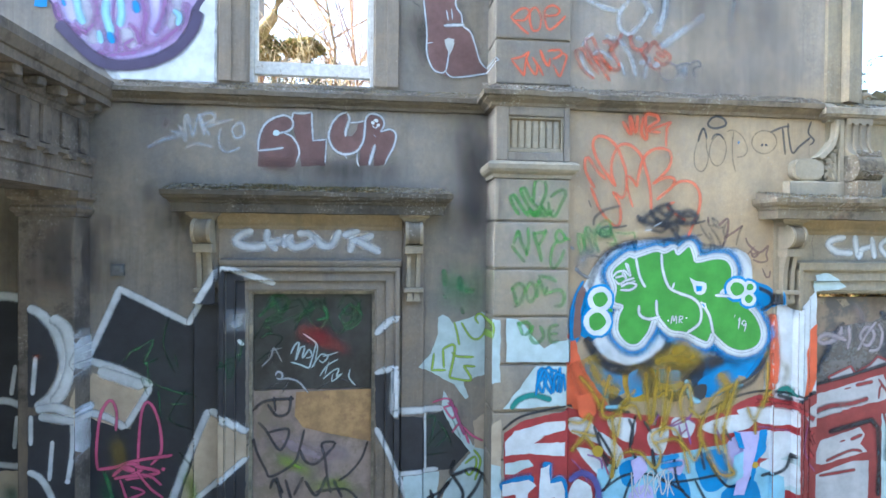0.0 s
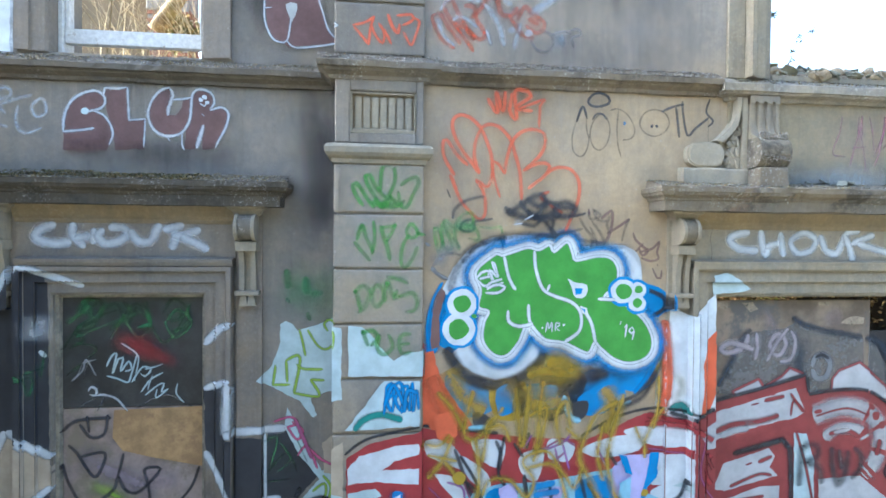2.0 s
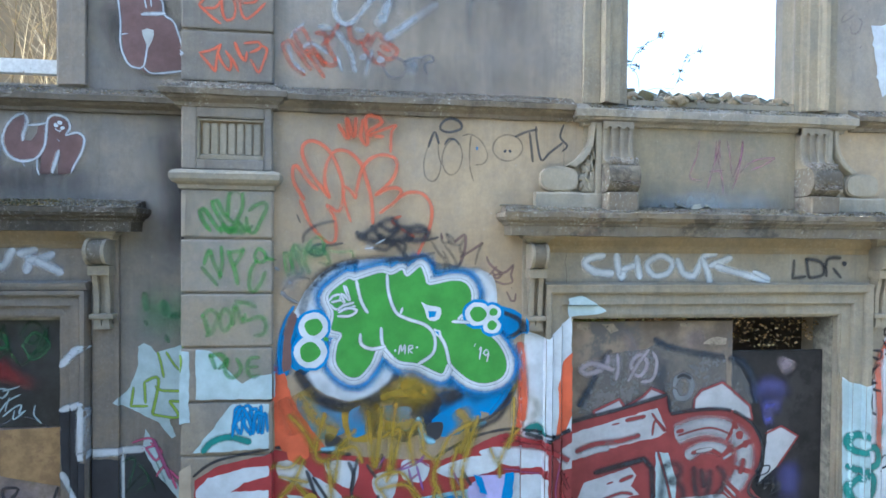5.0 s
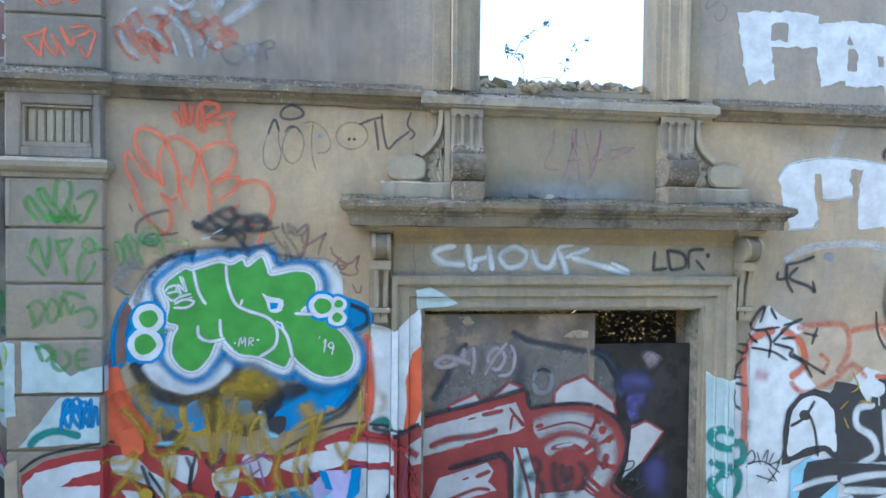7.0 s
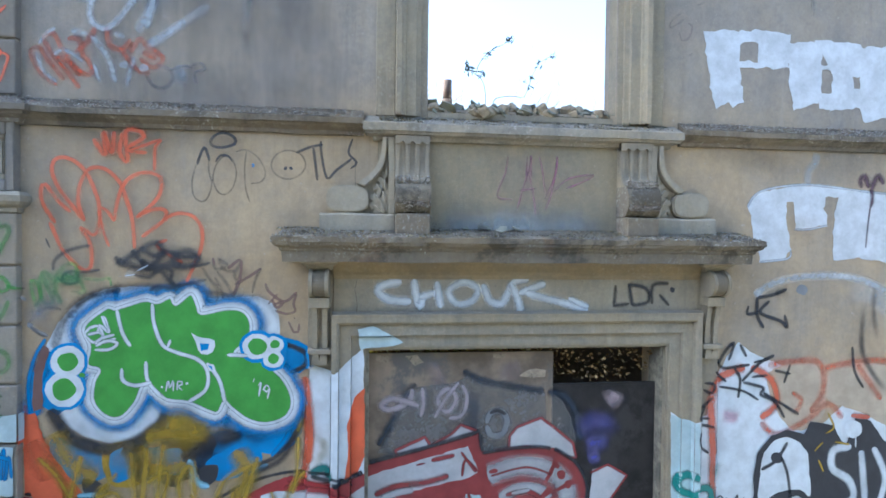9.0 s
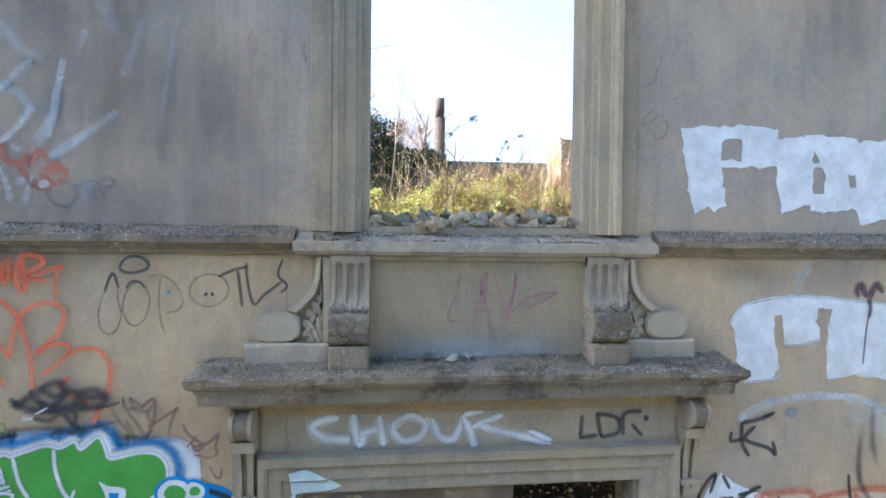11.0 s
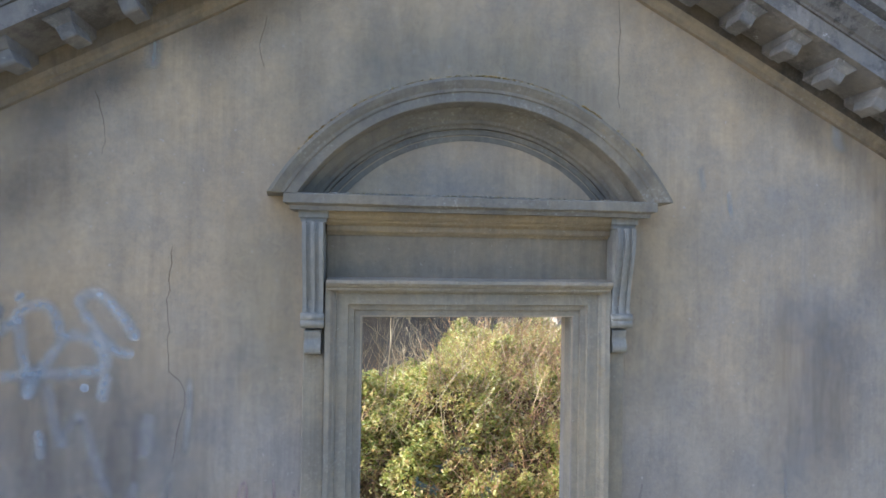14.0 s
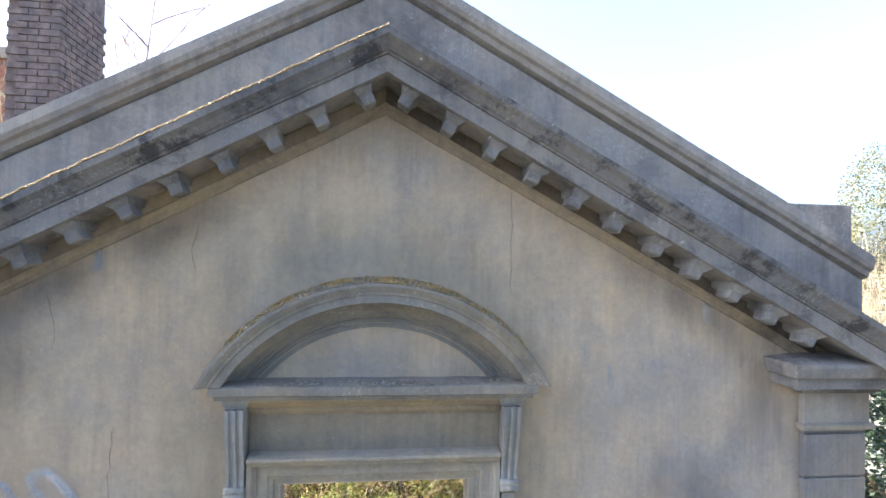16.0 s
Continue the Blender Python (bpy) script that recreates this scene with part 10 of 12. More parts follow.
spray(g, SOFT["mustard"], 0.050, [(2.942, 1.779), (2.944, 1.657)])
spray(g, SOFT["mustard"], 0.040, [(3.003, 1.859), (3.035, 2.003), (3.041, 2.229)])
spray(g, FUZZ["mustard"], 0.220, [(1.665, 2.076), (2.076, 2.156), (2.448, 2.238)])
spray(g, FUZZ["mustard"], 0.180, [(2.211, 2.418), (2.376, 2.306), (2.472, 2.193)])
disc(g, FLAT["mustard"], 1.649, 1.570, 0.045)
disc(g, FLAT["mustard"], 2.947, 1.417, 0.024)

g = graffiti("orange-red line tag on the render")
spray(g, LINE["orange"], 0.040, [(1.815, 4.092), (1.883, 3.999), (1.874, 4.130), (1.920, 4.012), (1.934, 4.140)])
spray(g, LINE["orange"], 0.036, [(1.982, 4.131), (1.965, 4.013), (2.011, 3.963), (2.001, 4.142), (2.095, 4.139), (2.107, 4.110), (2.010, 4.033), (2.123, 4.015)])
spray(g, LINE["orange"], 0.026, [(2.021, 4.026), (2.201, 4.095), (2.172, 4.053), (2.166, 3.906)])
spray(g, LINE["orange"], 0.030, [(1.599, 3.577), (1.533, 3.691), (1.521, 3.778), (1.546, 3.807), (1.616, 3.711), (1.687, 3.644)])
spray(g, LINE["orange"], 0.030, [(1.765, 3.591), (1.709, 3.666), (1.623, 3.784), (1.582, 3.892), (1.596, 3.954), (1.643, 3.973), (1.713, 3.950), (1.773, 3.887), (1.819, 3.789), (1.846, 3.699), (1.851, 3.589), (1.822, 3.508), (1.777, 3.529), (1.740, 3.558)])
spray(g, LINE["orange"], 0.030, [(1.773, 3.887), (1.737, 3.805), (1.731, 3.696), (1.765, 3.591)])
spray(g, LINE["orange"], 0.030, [(1.773, 3.894), (1.817, 3.917), (1.884, 3.908), (1.948, 3.855), (1.979, 3.805), (2.006, 3.721), (2.033, 3.630), (2.046, 3.538), (2.051, 3.424)])
spray(g, LINE["orange"], 0.030, [(1.933, 3.591), (1.950, 3.701), (1.986, 3.812), (2.049, 3.876), (2.124, 3.893), (2.193, 3.873), (2.209, 3.811), (2.176, 3.725), (2.064, 3.616)])
spray(g, LINE["orange"], 0.028, [(1.857, 3.681), (1.902, 3.645), (1.933, 3.591)])
spray(g, LINE["orange"], 0.024, [(1.846, 3.662), (1.866, 3.553), (1.905, 3.436)])
spray(g, LINE["orange"], 0.032, [(2.060, 3.619), (2.158, 3.669), (2.234, 3.660), (2.216, 3.597), (2.092, 3.498)])
spray(g, LINE["orange"], 0.030, [(2.216, 3.604), (2.291, 3.643), (2.380, 3.637), (2.434, 3.582), (2.451, 3.508), (2.437, 3.414), (2.392, 3.302), (2.355, 3.219)])
spray(g, LINE["orange"], 0.030, [(2.244, 3.482), (2.183, 3.448), (2.268, 3.382), (2.334, 3.338)])
spray(g, LINE["orange"], 0.030, [(1.570, 3.583), (1.600, 3.511), (1.638, 3.421), (1.705, 3.338), (1.768, 3.291), (1.805, 3.332), (1.796, 3.460), (1.740, 3.550)])

g = graffiti("dark grey tags under the red one")
spray(g, SOFT["black"], 0.052, [(1.944, 3.379), (1.972, 3.334), (2.033, 3.381), (2.126, 3.443), (2.189, 3.460), (2.213, 3.399), (2.147, 3.322), (2.088, 3.359)])
spray(g, SOFT["black"], 0.056, [(1.956, 3.357), (2.019, 3.320), (2.108, 3.306), (2.198, 3.315), (2.285, 3.324), (2.372, 3.317), (2.427, 3.364), (2.379, 3.409), (2.304, 3.400), (2.277, 3.346), (2.324, 3.317)])
spray(g, SOFT["black"], 0.044, [(2.041, 3.419), (2.080, 3.359), (2.151, 3.306), (2.214, 3.284), (2.246, 3.239), (2.286, 3.201)])
spray(g, SOFT["black"], 0.044, [(2.087, 3.435), (2.166, 3.383), (2.252, 3.407), (2.324, 3.378), (2.419, 3.379)])
spray(g, SOFT["black"], 0.036, [(2.050, 3.267), (2.144, 3.253), (2.206, 3.315), (2.270, 3.285), (2.255, 3.224)])
spray(g, SOFT["black"], 0.030, [(2.137, 3.169), (2.188, 3.189), (2.255, 3.185), (2.326, 3.202), (2.413, 3.218)])
spray(g, SOFT["black"], 0.026, [(2.372, 3.317), (2.444, 3.326), (2.499, 3.342)])
spray(g, WORNLINE["black"], 0.026, [(2.452, 3.311), (2.493, 3.242), (2.542, 3.181), (2.535, 3.103)])
spray(g, WORNLINE["black"], 0.028, [(2.477, 3.234), (2.421, 3.218), (2.454, 3.164), (2.542, 3.150), (2.631, 3.139), (2.655, 3.158)])
spray(g, WORNLINE["black"], 0.026, [(2.515, 3.358), (2.532, 3.304), (2.604, 3.320), (2.547, 3.366), (2.588, 3.297), (2.645, 3.290)])
spray(g, WORNLINE["black"], 0.024, [(2.525, 3.250), (2.557, 3.196), (2.575, 3.119)])
spray(g, WORNLINE["black"], 0.026, [(2.540, 3.289), (2.597, 3.212), (2.639, 3.143), (2.662, 3.213), (2.645, 3.275), (2.684, 3.345)])
spray(g, LINE["brown"], 0.022, [(2.515, 3.373), (2.523, 3.327)])
spray(g, LINE["brown"], 0.022, [(2.604, 3.305), (2.676, 3.360), (2.685, 3.306), (2.670, 3.213), (2.639, 3.151)])
spray(g, LINE["brown"], 0.020, [(2.646, 3.205), (2.726, 3.252), (2.807, 3.308)])
spray(g, WORNLINE["black"], 0.022, [(2.752, 3.152), (2.775, 3.245), (2.807, 3.308)])
spray(g, LINE["brown"], 0.020, [(2.833, 3.215), (2.850, 3.168), (2.900, 3.122), (2.941, 3.091), (2.901, 3.059), (2.875, 3.114)])
spray(g, LINE["brown"], 0.018, [(2.884, 3.082), (2.974, 3.107), (3.023, 3.154), (3.007, 3.083), (3.017, 3.036), (2.959, 3.020), (2.893, 3.043)])
spray(g, LINE["brown"], 0.016, [(3.009, 2.997), (3.017, 2.989)])
spray(g, LINE["brown"], 0.016, [(2.976, 2.973), (3.010, 2.903), (3.035, 2.903), (3.043, 2.958)])
spray(g, LINE["brown"], 0.014, [(2.851, 3.082), (2.908, 3.145)])
spray(g, SOFT["black"], 0.018, [(1.550, 3.485), (1.573, 3.426)])
spray(g, SOFT["black"], 0.030, [(1.590, 3.291), (1.600, 3.351), (1.664, 3.405), (1.748, 3.433), (1.801, 3.441)])
spray(g, SOFT["black"], 0.026, [(1.613, 3.247), (1.666, 3.213), (1.727, 3.222), (1.719, 3.285), (1.658, 3.270), (1.636, 3.224)])
spray(g, SOFT["black"], 0.024, [(1.726, 3.278), (1.811, 3.287), (1.857, 3.295)])
spray(g, WORNLINE["green"], 0.028, [(1.466, 3.237), (1.478, 3.140), (1.501, 3.073), (1.523, 3.141), (1.488, 3.230), (1.462, 3.230)])
spray(g, WORNLINE["green"], 0.028, [(1.529, 3.275), (1.553, 3.201), (1.591, 3.104), (1.539, 3.096), (1.515, 3.200), (1.537, 3.283), (1.590, 3.231)])
spray(g, WORNLINE["green"], 0.028, [(1.591, 3.171), (1.637, 3.089), (1.606, 3.171), (1.613, 3.254), (1.658, 3.322), (1.711, 3.330), (1.726, 3.278), (1.696, 3.233), (1.636, 3.247)])
spray(g, WORNLINE["green"], 0.024, [(1.658, 3.262), (1.735, 3.233), (1.766, 3.158), (1.690, 3.165)])
spray(g, WORNLINE["green"], 0.022, [(1.765, 3.241), (1.857, 3.234), (1.911, 3.243), (1.919, 3.197)])
spray(g, LINE["grey"], 0.030, [(1.411, 3.132), (1.441, 3.110)])
spray(g, LINE["grey"], 0.026, [(1.480, 2.961), (1.450, 2.968), (1.503, 2.923), (1.563, 2.893)])
spray(g, WORNLINE["black"], 0.024, [(1.457, 2.976), (1.524, 3.051), (1.592, 3.066), (1.637, 3.051)])
spray(g, WORNLINE["black"], 0.022, [(1.465, 2.953), (1.510, 2.908), (1.556, 2.886)])
spray(g, FUZZ["white"], 0.050, [(1.992, 3.266), (2.066, 3.267)])
spray(g, LINE["white"], 0.010, [(2.069, 3.290), (2.135, 3.325)])
spray(g, LINE["white"], 0.008, [(1.996, 3.259), (2.058, 3.267)])

g = graffiti("green loose tag beside the quoins")
spray(g, FUZZ["tagreen"], 0.100, [(1.494, 3.183), (1.640, 3.239), (1.788, 3.222)])
spray(g, FUZZ["grey"], 0.120, [(1.459, 2.964), (1.549, 3.074), (1.641, 3.147)])

g = graffiti("thin grey line lettering on the render")
spray(g, WORNLINE["black"], 0.013, [(2.448, 3.721), (2.401, 3.757), (2.392, 3.853), (2.421, 3.965), (2.462, 4.056), (2.486, 4.005), (2.491, 3.908), (2.508, 3.834), (2.486, 3.751)], True, True)
spray(g, LINE["black"], 0.017, [(2.421, 3.950), (2.462, 4.056), (2.494, 3.975)])
spray(g, WORNLINE["black"], 0.013, [(2.583, 4.008), (2.537, 3.958), (2.515, 3.871), (2.540, 3.790), (2.587, 3.769), (2.633, 3.811), (2.655, 3.905), (2.630, 3.987)], True, True)
spray(g, LINE["black"], 0.014, [(2.529, 3.969), (2.560, 4.011), (2.606, 4.008), (2.630, 3.972)])
spray(g, LINE["black"], 0.018, [(2.500, 4.094), (2.534, 4.140), (2.592, 4.150), (2.643, 4.122), (2.644, 4.084), (2.574, 4.060), (2.520, 4.065)], True, True)
spray(g, WORNLINE["black"], 0.013, [(2.736, 3.724), (2.711, 3.813), (2.705, 3.944), (2.715, 4.042)])
spray(g, WORNLINE["black"], 0.013, [(2.653, 4.036), (2.711, 4.049), (2.786, 4.003), (2.831, 3.911), (2.805, 3.853), (2.742, 3.840)])
spray(g, WORNLINE["black"], 0.014, [(2.968, 4.054), (2.897, 4.025), (2.866, 3.957), (2.899, 3.897), (2.971, 3.873), (3.042, 3.902), (3.077, 3.963), (3.048, 4.030)], True, True)
disc(g, FLAT["black"], 2.954, 3.941, 0.010)
disc(g, FLAT["black"], 2.986, 3.938, 0.010)
disc(g, WORN["blue"], 2.756, 3.953, 0.010)
spray(g, LINE["black"], 0.018, [(3.019, 4.041), (3.106, 4.079), (3.183, 4.098)])
spray(g, LINE["black"], 0.020, [(3.125, 4.076), (3.138, 3.973), (3.150, 3.869)])
spray(g, LINE["black"], 0.018, [(3.171, 4.120), (3.176, 4.032), (3.211, 3.887), (3.272, 3.939), (3.365, 4.012)])
spray(g, LINE["black"], 0.016, [(3.371, 4.140), (3.345, 4.050), (3.396, 3.990), (3.357, 3.949)])

g = graffiti("red and white scrawl above the string course", True)
spray(g, WORNLINE["orange"], 0.034, [(1.444, 4.624), (1.463, 4.553), (1.518, 4.466), (1.598, 4.412)])
spray(g, WORNLINE["orange"], 0.034, [(1.444, 4.624), (1.498, 4.634), (1.539, 4.571), (1.635, 4.446)])
spray(g, WORNLINE["orange"], 0.034, [(1.516, 4.699), (1.571, 4.594), (1.645, 4.508), (1.723, 4.400)])
spray(g, WORNLINE["orange"], 0.034, [(1.516, 4.699), (1.573, 4.724), (1.625, 4.633), (1.722, 4.472)])
spray(g, WORNLINE["orange"], 0.060, [(1.600, 4.589), (1.648, 4.548)])
spray(g, WORNLINE["orange"], 0.036, [(1.654, 4.699), (1.720, 4.692), (1.739, 4.618), (1.796, 4.516), (1.755, 4.485), (1.655, 4.563)])
spray(g, WORNLINE["orange"], 0.036, [(1.815, 4.773), (1.764, 4.677), (1.699, 4.619)])
spray(g, WORNLINE["orange"], 0.040, [(1.874, 4.784), (1.901, 4.666), (1.976, 4.652), (2.016, 4.712)])
spray(g, WORNLINE["orange"], 0.034, [(1.972, 4.634), (2.052, 4.528), (2.132, 4.510)])
spray(g, WORNLINE["orange"], 0.036, [(2.014, 4.625), (2.069, 4.715), (2.111, 4.677), (2.206, 4.606), (2.146, 4.544), (2.070, 4.599)])
spray(g, WORNLINE["orange"], 0.050, [(2.089, 4.640), (2.164, 4.596)])
spray(g, WORNLINE["white"], 0.036, [(1.578, 4.595), (1.625, 4.626), (1.684, 4.607), (1.744, 4.560)])
spray(g, WORNLINE["white"], 0.044, [(1.790, 4.721), (1.865, 4.631), (1.907, 4.539), (1.926, 4.442)])
spray(g, WORNLINE["white"], 0.034, [(1.480, 4.608), (1.517, 4.502), (1.595, 4.430)])
spray(g, WORNLINE["white"], 0.030, [(1.494, 4.655), (1.537, 4.715), (1.588, 4.757)])
spray(g, WORNLINE["white"], 0.036, [(1.994, 4.427), (2.015, 4.523), (2.040, 4.604)])
disc(g, WORN["white"], 1.977, 4.554, 0.022)
disc(g, WORN["white"], 2.094, 4.541, 0.024)
spray(g, WORNLINE["white"], 0.048, [(2.114, 4.674), (2.219, 4.753), (2.340, 4.840)])
spray(g, WORNLINE["white"], 0.040, [(1.919, 4.743), (1.983, 4.721)])
spray(g, WORNLINE["white"], 0.030, [(1.806, 4.549), (1.841, 4.442)])
spray(g, FUZZ["white"], 0.120, [(2.260, 4.502), (2.356, 4.503)])
spray(g, WORNLINE["white"], 0.050, [(1.679, 4.744), (1.771, 4.728)])
spray(g, WORNLINE["white"], 0.045, [(1.526, 5.010), (1.674, 4.954), (1.810, 4.931)])
spray(g, WORNLINE["white"], 0.045, [(2.033, 5.213), (1.863, 5.029), (1.787, 4.896), (1.811, 4.789), (1.902, 4.781), (2.037, 4.953)])
spray(g, WORNLINE["white"], 0.045, [(2.194, 5.223), (2.139, 4.915), (2.108, 4.783)])
spray(g, WORNLINE["grey"], 0.026, [(2.109, 4.495), (2.148, 4.434), (2.216, 4.423), (2.265, 4.476), (2.245, 4.538), (2.165, 4.563)])
spray(g, WORNLINE["grey"], 0.022, [(2.252, 4.534), (2.336, 4.561), (2.382, 4.548)])
spray(g, WORNLINE["grey"], 0.022, [(2.374, 4.566), (2.431, 4.584), (2.455, 4.548), (2.394, 4.523), (2.406, 4.457)])
spray(g, FUZZ["grey"], 0.060, [(2.279, 4.521), (2.356, 4.470)])

g = graffiti("large faded white looping tag high on the wall")
spray(g, GHOST, 0.075, [(1.84, 6.27), (1.94, 6.36), (2.00, 6.43), (2.10, 6.45), (2.16, 6.39), (2.19, 6.28)])
spray(g, GHOST, 0.075, [(2.22, 6.29), (2.15, 6.18), (2.08, 6.07), (2.02, 5.93)])
spray(g, GHOST, 0.075, [(1.97, 6.39), (1.99, 6.20), (2.02, 6.07), (2.02, 5.93)])
spray(g, GHOST, 0.075, [(1.88, 6.05), (2.05, 6.07), (2.26, 6.07), (2.40, 6.09), (2.43, 6.13), (2.36, 6.25), (2.22, 6.29)])
spray(g, GHOST, 0.075, [(2.30, 6.42), (2.29, 6.48), (2.37, 6.52), (2.47, 6.44), (2.55, 6.33), (2.59, 6.25)])
spray(g, GHOST, 0.075, [(2.30, 6.42), (2.39, 6.29), (2.48, 6.20), (2.58, 6.17)])
spray(g, GHOST, 0.075, [(2.44, 6.07), (2.41, 5.91)])
spray(g, GHOST, 0.075, [(1.95, 6.48), (2.00, 6.51)])
spray(g, GHOST, 0.075, [(2.22, 6.29), (2.21, 6.27)])
spray(g, GHOST, 0.075, [(2.02, 5.96), (2.02, 5.93)])
disc(g, GHOSTSPOT, 2.32, 5.99, 0.024, 0.025)
spray(g, GHOST, 0.075, [(1.86, 6.65), (1.78, 6.72), (1.68, 6.69), (1.62, 6.55), (1.66, 6.37), (1.74, 6.29), (1.82, 6.33), (1.86, 6.43), (1.75, 6.46)])
spray(g, GHOST, 0.070, [(1.56, 6.33), (1.61, 6.19), (1.60, 6.01)])
spray(g, GHOST, 0.070, [(2.085, 5.760), (2.097, 5.688), (2.103, 5.595)])
spray(g, FAINT, 0.080, [(2.118, 6.023), (2.184, 5.739), (2.202, 5.657)])
spray(g, FAINT, 0.080, [(2.207, 5.658), (2.255, 5.788), (2.312, 5.828), (2.364, 5.665), (2.423, 5.484), (2.470, 5.369)])
spray(g, FAINT, 0.070, [(2.604, 5.451), (2.552, 5.279), (2.506, 5.148)])
spray(g, FAINT, 0.070, [(2.252, 5.263), (2.320, 5.385)])
spray(g, FAINT, 0.100, [(2.666, 5.842), (2.647, 5.593)])
spray(g, GHOST, 0.060, [(1.893, 5.051), (1.976, 5.032), (2.049, 4.928)])
spray(g, GHOST, 0.070, [(2.162, 5.064), (2.145, 4.930), (2.084, 4.800), (2.056, 4.760)])
spray(g, GHOST, 0.060, [(2.129, 4.679), (2.260, 4.770), (2.478, 4.943)])
spray(g, FAINT, 0.070, [(1.864, 5.436), (1.975, 5.274), (2.088, 5.217)])

g = graffiti("faint magenta marks beside the tall window")
spray(g, FAINTMAGENTA, 0.026, [(3.162, 5.277), (3.167, 5.379), (3.198, 5.438), (3.211, 5.364), (3.206, 5.258)])
spray(g, FAINTMAGENTA, 0.022, [(3.249, 5.291), (3.274, 5.305), (3.268, 5.279)])
spray(g, FAINTMAGENTA, 0.024, [(3.354, 5.455), (3.364, 5.384), (3.356, 5.280)])
spray(g, FAINTMAGENTA, 0.034, [(3.481, 5.380), (3.475, 5.322), (3.488, 5.264)])
spray(g, FAINTMAGENTA, 0.030, [(3.558, 5.488), (3.561, 5.423), (3.572, 5.366)])
spray(g, FAINTMAGENTA, 0.020, [(5.528, 5.219), (5.590, 5.252), (5.614, 5.347)])
spray(g, FAINTMAGENTA, 0.018, [(5.603, 5.087), (5.534, 5.030), (5.520, 4.981), (5.579, 5.009), (5.622, 5.045)])
spray(g, FAINTMAGENTA, 0.018, [(5.587, 4.953), (5.610, 4.897), (5.661, 4.919), (5.683, 4.996), (5.652, 5.017)])
spray(g, FAINTMAGENTA, 0.022, [(5.663, 4.792), (5.689, 4.813)])
spray(g, FAINTMAGENTA, 0.020, [(5.718, 5.145), (5.769, 5.166)])

g = graffiti("white rounded letters on the wide frieze", True)
spray(g, HAZE, 0.070, [(3.691, 3.225), (3.581, 3.205), (3.539, 3.165), (3.618, 3.107), (3.756, 3.097)])
spray(g, HAZE, 0.064, [(3.774, 3.242), (3.783, 3.152), (3.812, 3.065), (3.835, 3.129)])
spray(g, HAZE, 0.058, [(3.811, 3.124), (3.938, 3.161)])
spray(g, HAZE, 0.064, [(3.921, 3.228), (3.951, 3.054)])
spray(g, HAZE, 0.060, [(4.078, 3.218), (4.002, 3.162), (4.055, 3.083), (4.156, 3.099), (4.196, 3.171), (4.138, 3.218)], True, True)
spray(g, HAZE, 0.064, [(4.228, 3.211), (4.278, 3.100), (4.361, 3.085), (4.404, 3.173)])
spray(g, HAZE, 0.058, [(4.396, 3.165), (4.449, 3.230), (4.540, 3.239)])
spray(g, HAZE, 0.064, [(4.420, 3.213), (4.463, 3.114), (4.490, 3.009)])
spray(g, HAZE, 0.062, [(4.657, 3.216), (4.532, 3.174), (4.475, 3.150)])
spray(g, HAZE, 0.066, [(4.525, 3.154), (4.658, 3.115), (4.802, 3.080), (4.955, 3.036)])
spray(g, HAZE, 0.050, [(4.818, 3.116), (4.959, 3.056)])
spray(g, SOFT["black"], 0.034, [(5.149, 3.205), (5.139, 3.065), (5.247, 3.078)], False, False)
spray(g, SOFT["black"], 0.034, [(5.244, 3.214), (5.269, 3.066)])
spray(g, SOFT["black"], 0.034, [(5.235, 3.210), (5.366, 3.182), (5.381, 3.092), (5.269, 3.066)])
spray(g, SOFT["black"], 0.034, [(5.532, 3.217), (5.418, 3.203), (5.412, 3.075)])
spray(g, SOFT["black"], 0.030, [(5.464, 3.142), (5.536, 3.064)])
disc(g, FLAT["black"], 5.560, 3.172, 0.018)
fill(g, FLAT["pale"], [(3.415, 2.923), (3.511, 2.942), (3.605, 2.896), (3.710, 2.830), (3.637, 2.803), (3.428, 2.792)])

g = graffiti("thin magenta line lettering on the apron panel")
spray(g, WORNLINE["magenta"], 0.014, [(4.389, 4.059), (4.370, 3.943), (4.319, 3.795), (4.418, 3.773)])
spray(g, WORNLINE["magenta"], 0.014, [(4.456, 3.711), (4.495, 3.855), (4.534, 3.977), (4.545, 4.069), (4.548, 3.929)])
spray(g, WORNLINE["magenta"], 0.014, [(4.520, 4.064), (4.514, 3.928)])
spray(g, WORNLINE["magenta"], 0.014, [(4.466, 3.835), (4.582, 3.850)])
spray(g, WORNLINE["magenta"], 0.014, [(4.535, 3.937), (4.566, 3.798), (4.581, 3.674)])
spray(g, WORNLINE["magenta"], 0.014, [(4.603, 4.063), (4.630, 3.940), (4.641, 3.824)])
spray(g, WORNLINE["magenta"], 0.014, [(4.642, 3.784), (4.690, 3.881), (4.722, 3.983), (4.724, 4.067), (4.714, 3.942), (4.683, 3.801), (4.647, 3.707)])
spray(g, WORNLINE["magenta"], 0.014, [(4.708, 3.834), (4.807, 3.921), (4.980, 3.951), (4.892, 3.896), (4.791, 3.856)])

g = graffiti("red and white letters with black outline across the boards", True)
fill(g, SMOKEGREY, [(3.547, 2.061), (3.650, 2.271), (3.758, 2.465), (3.819, 2.505), (4.067, 2.527), (4.150, 2.576), (4.256, 2.517), (4.490, 2.481), (4.706, 2.454), (4.721, 2.083), (4.074, 2.015)])
fill(g, SMOKEGREY, [(4.746, 2.446), (4.822, 2.394), (4.899, 2.266), (4.937, 2.116), (4.921, 1.989), (4.753, 2.057)])
spray(g, FUZZ["mauve"], 0.200, [(3.880, 2.546), (4.065, 2.651), (4.232, 2.683)])
spray(g, FUZZ["mauve"], 0.150, [(4.361, 2.549), (4.488, 2.611), (4.659, 2.647)])
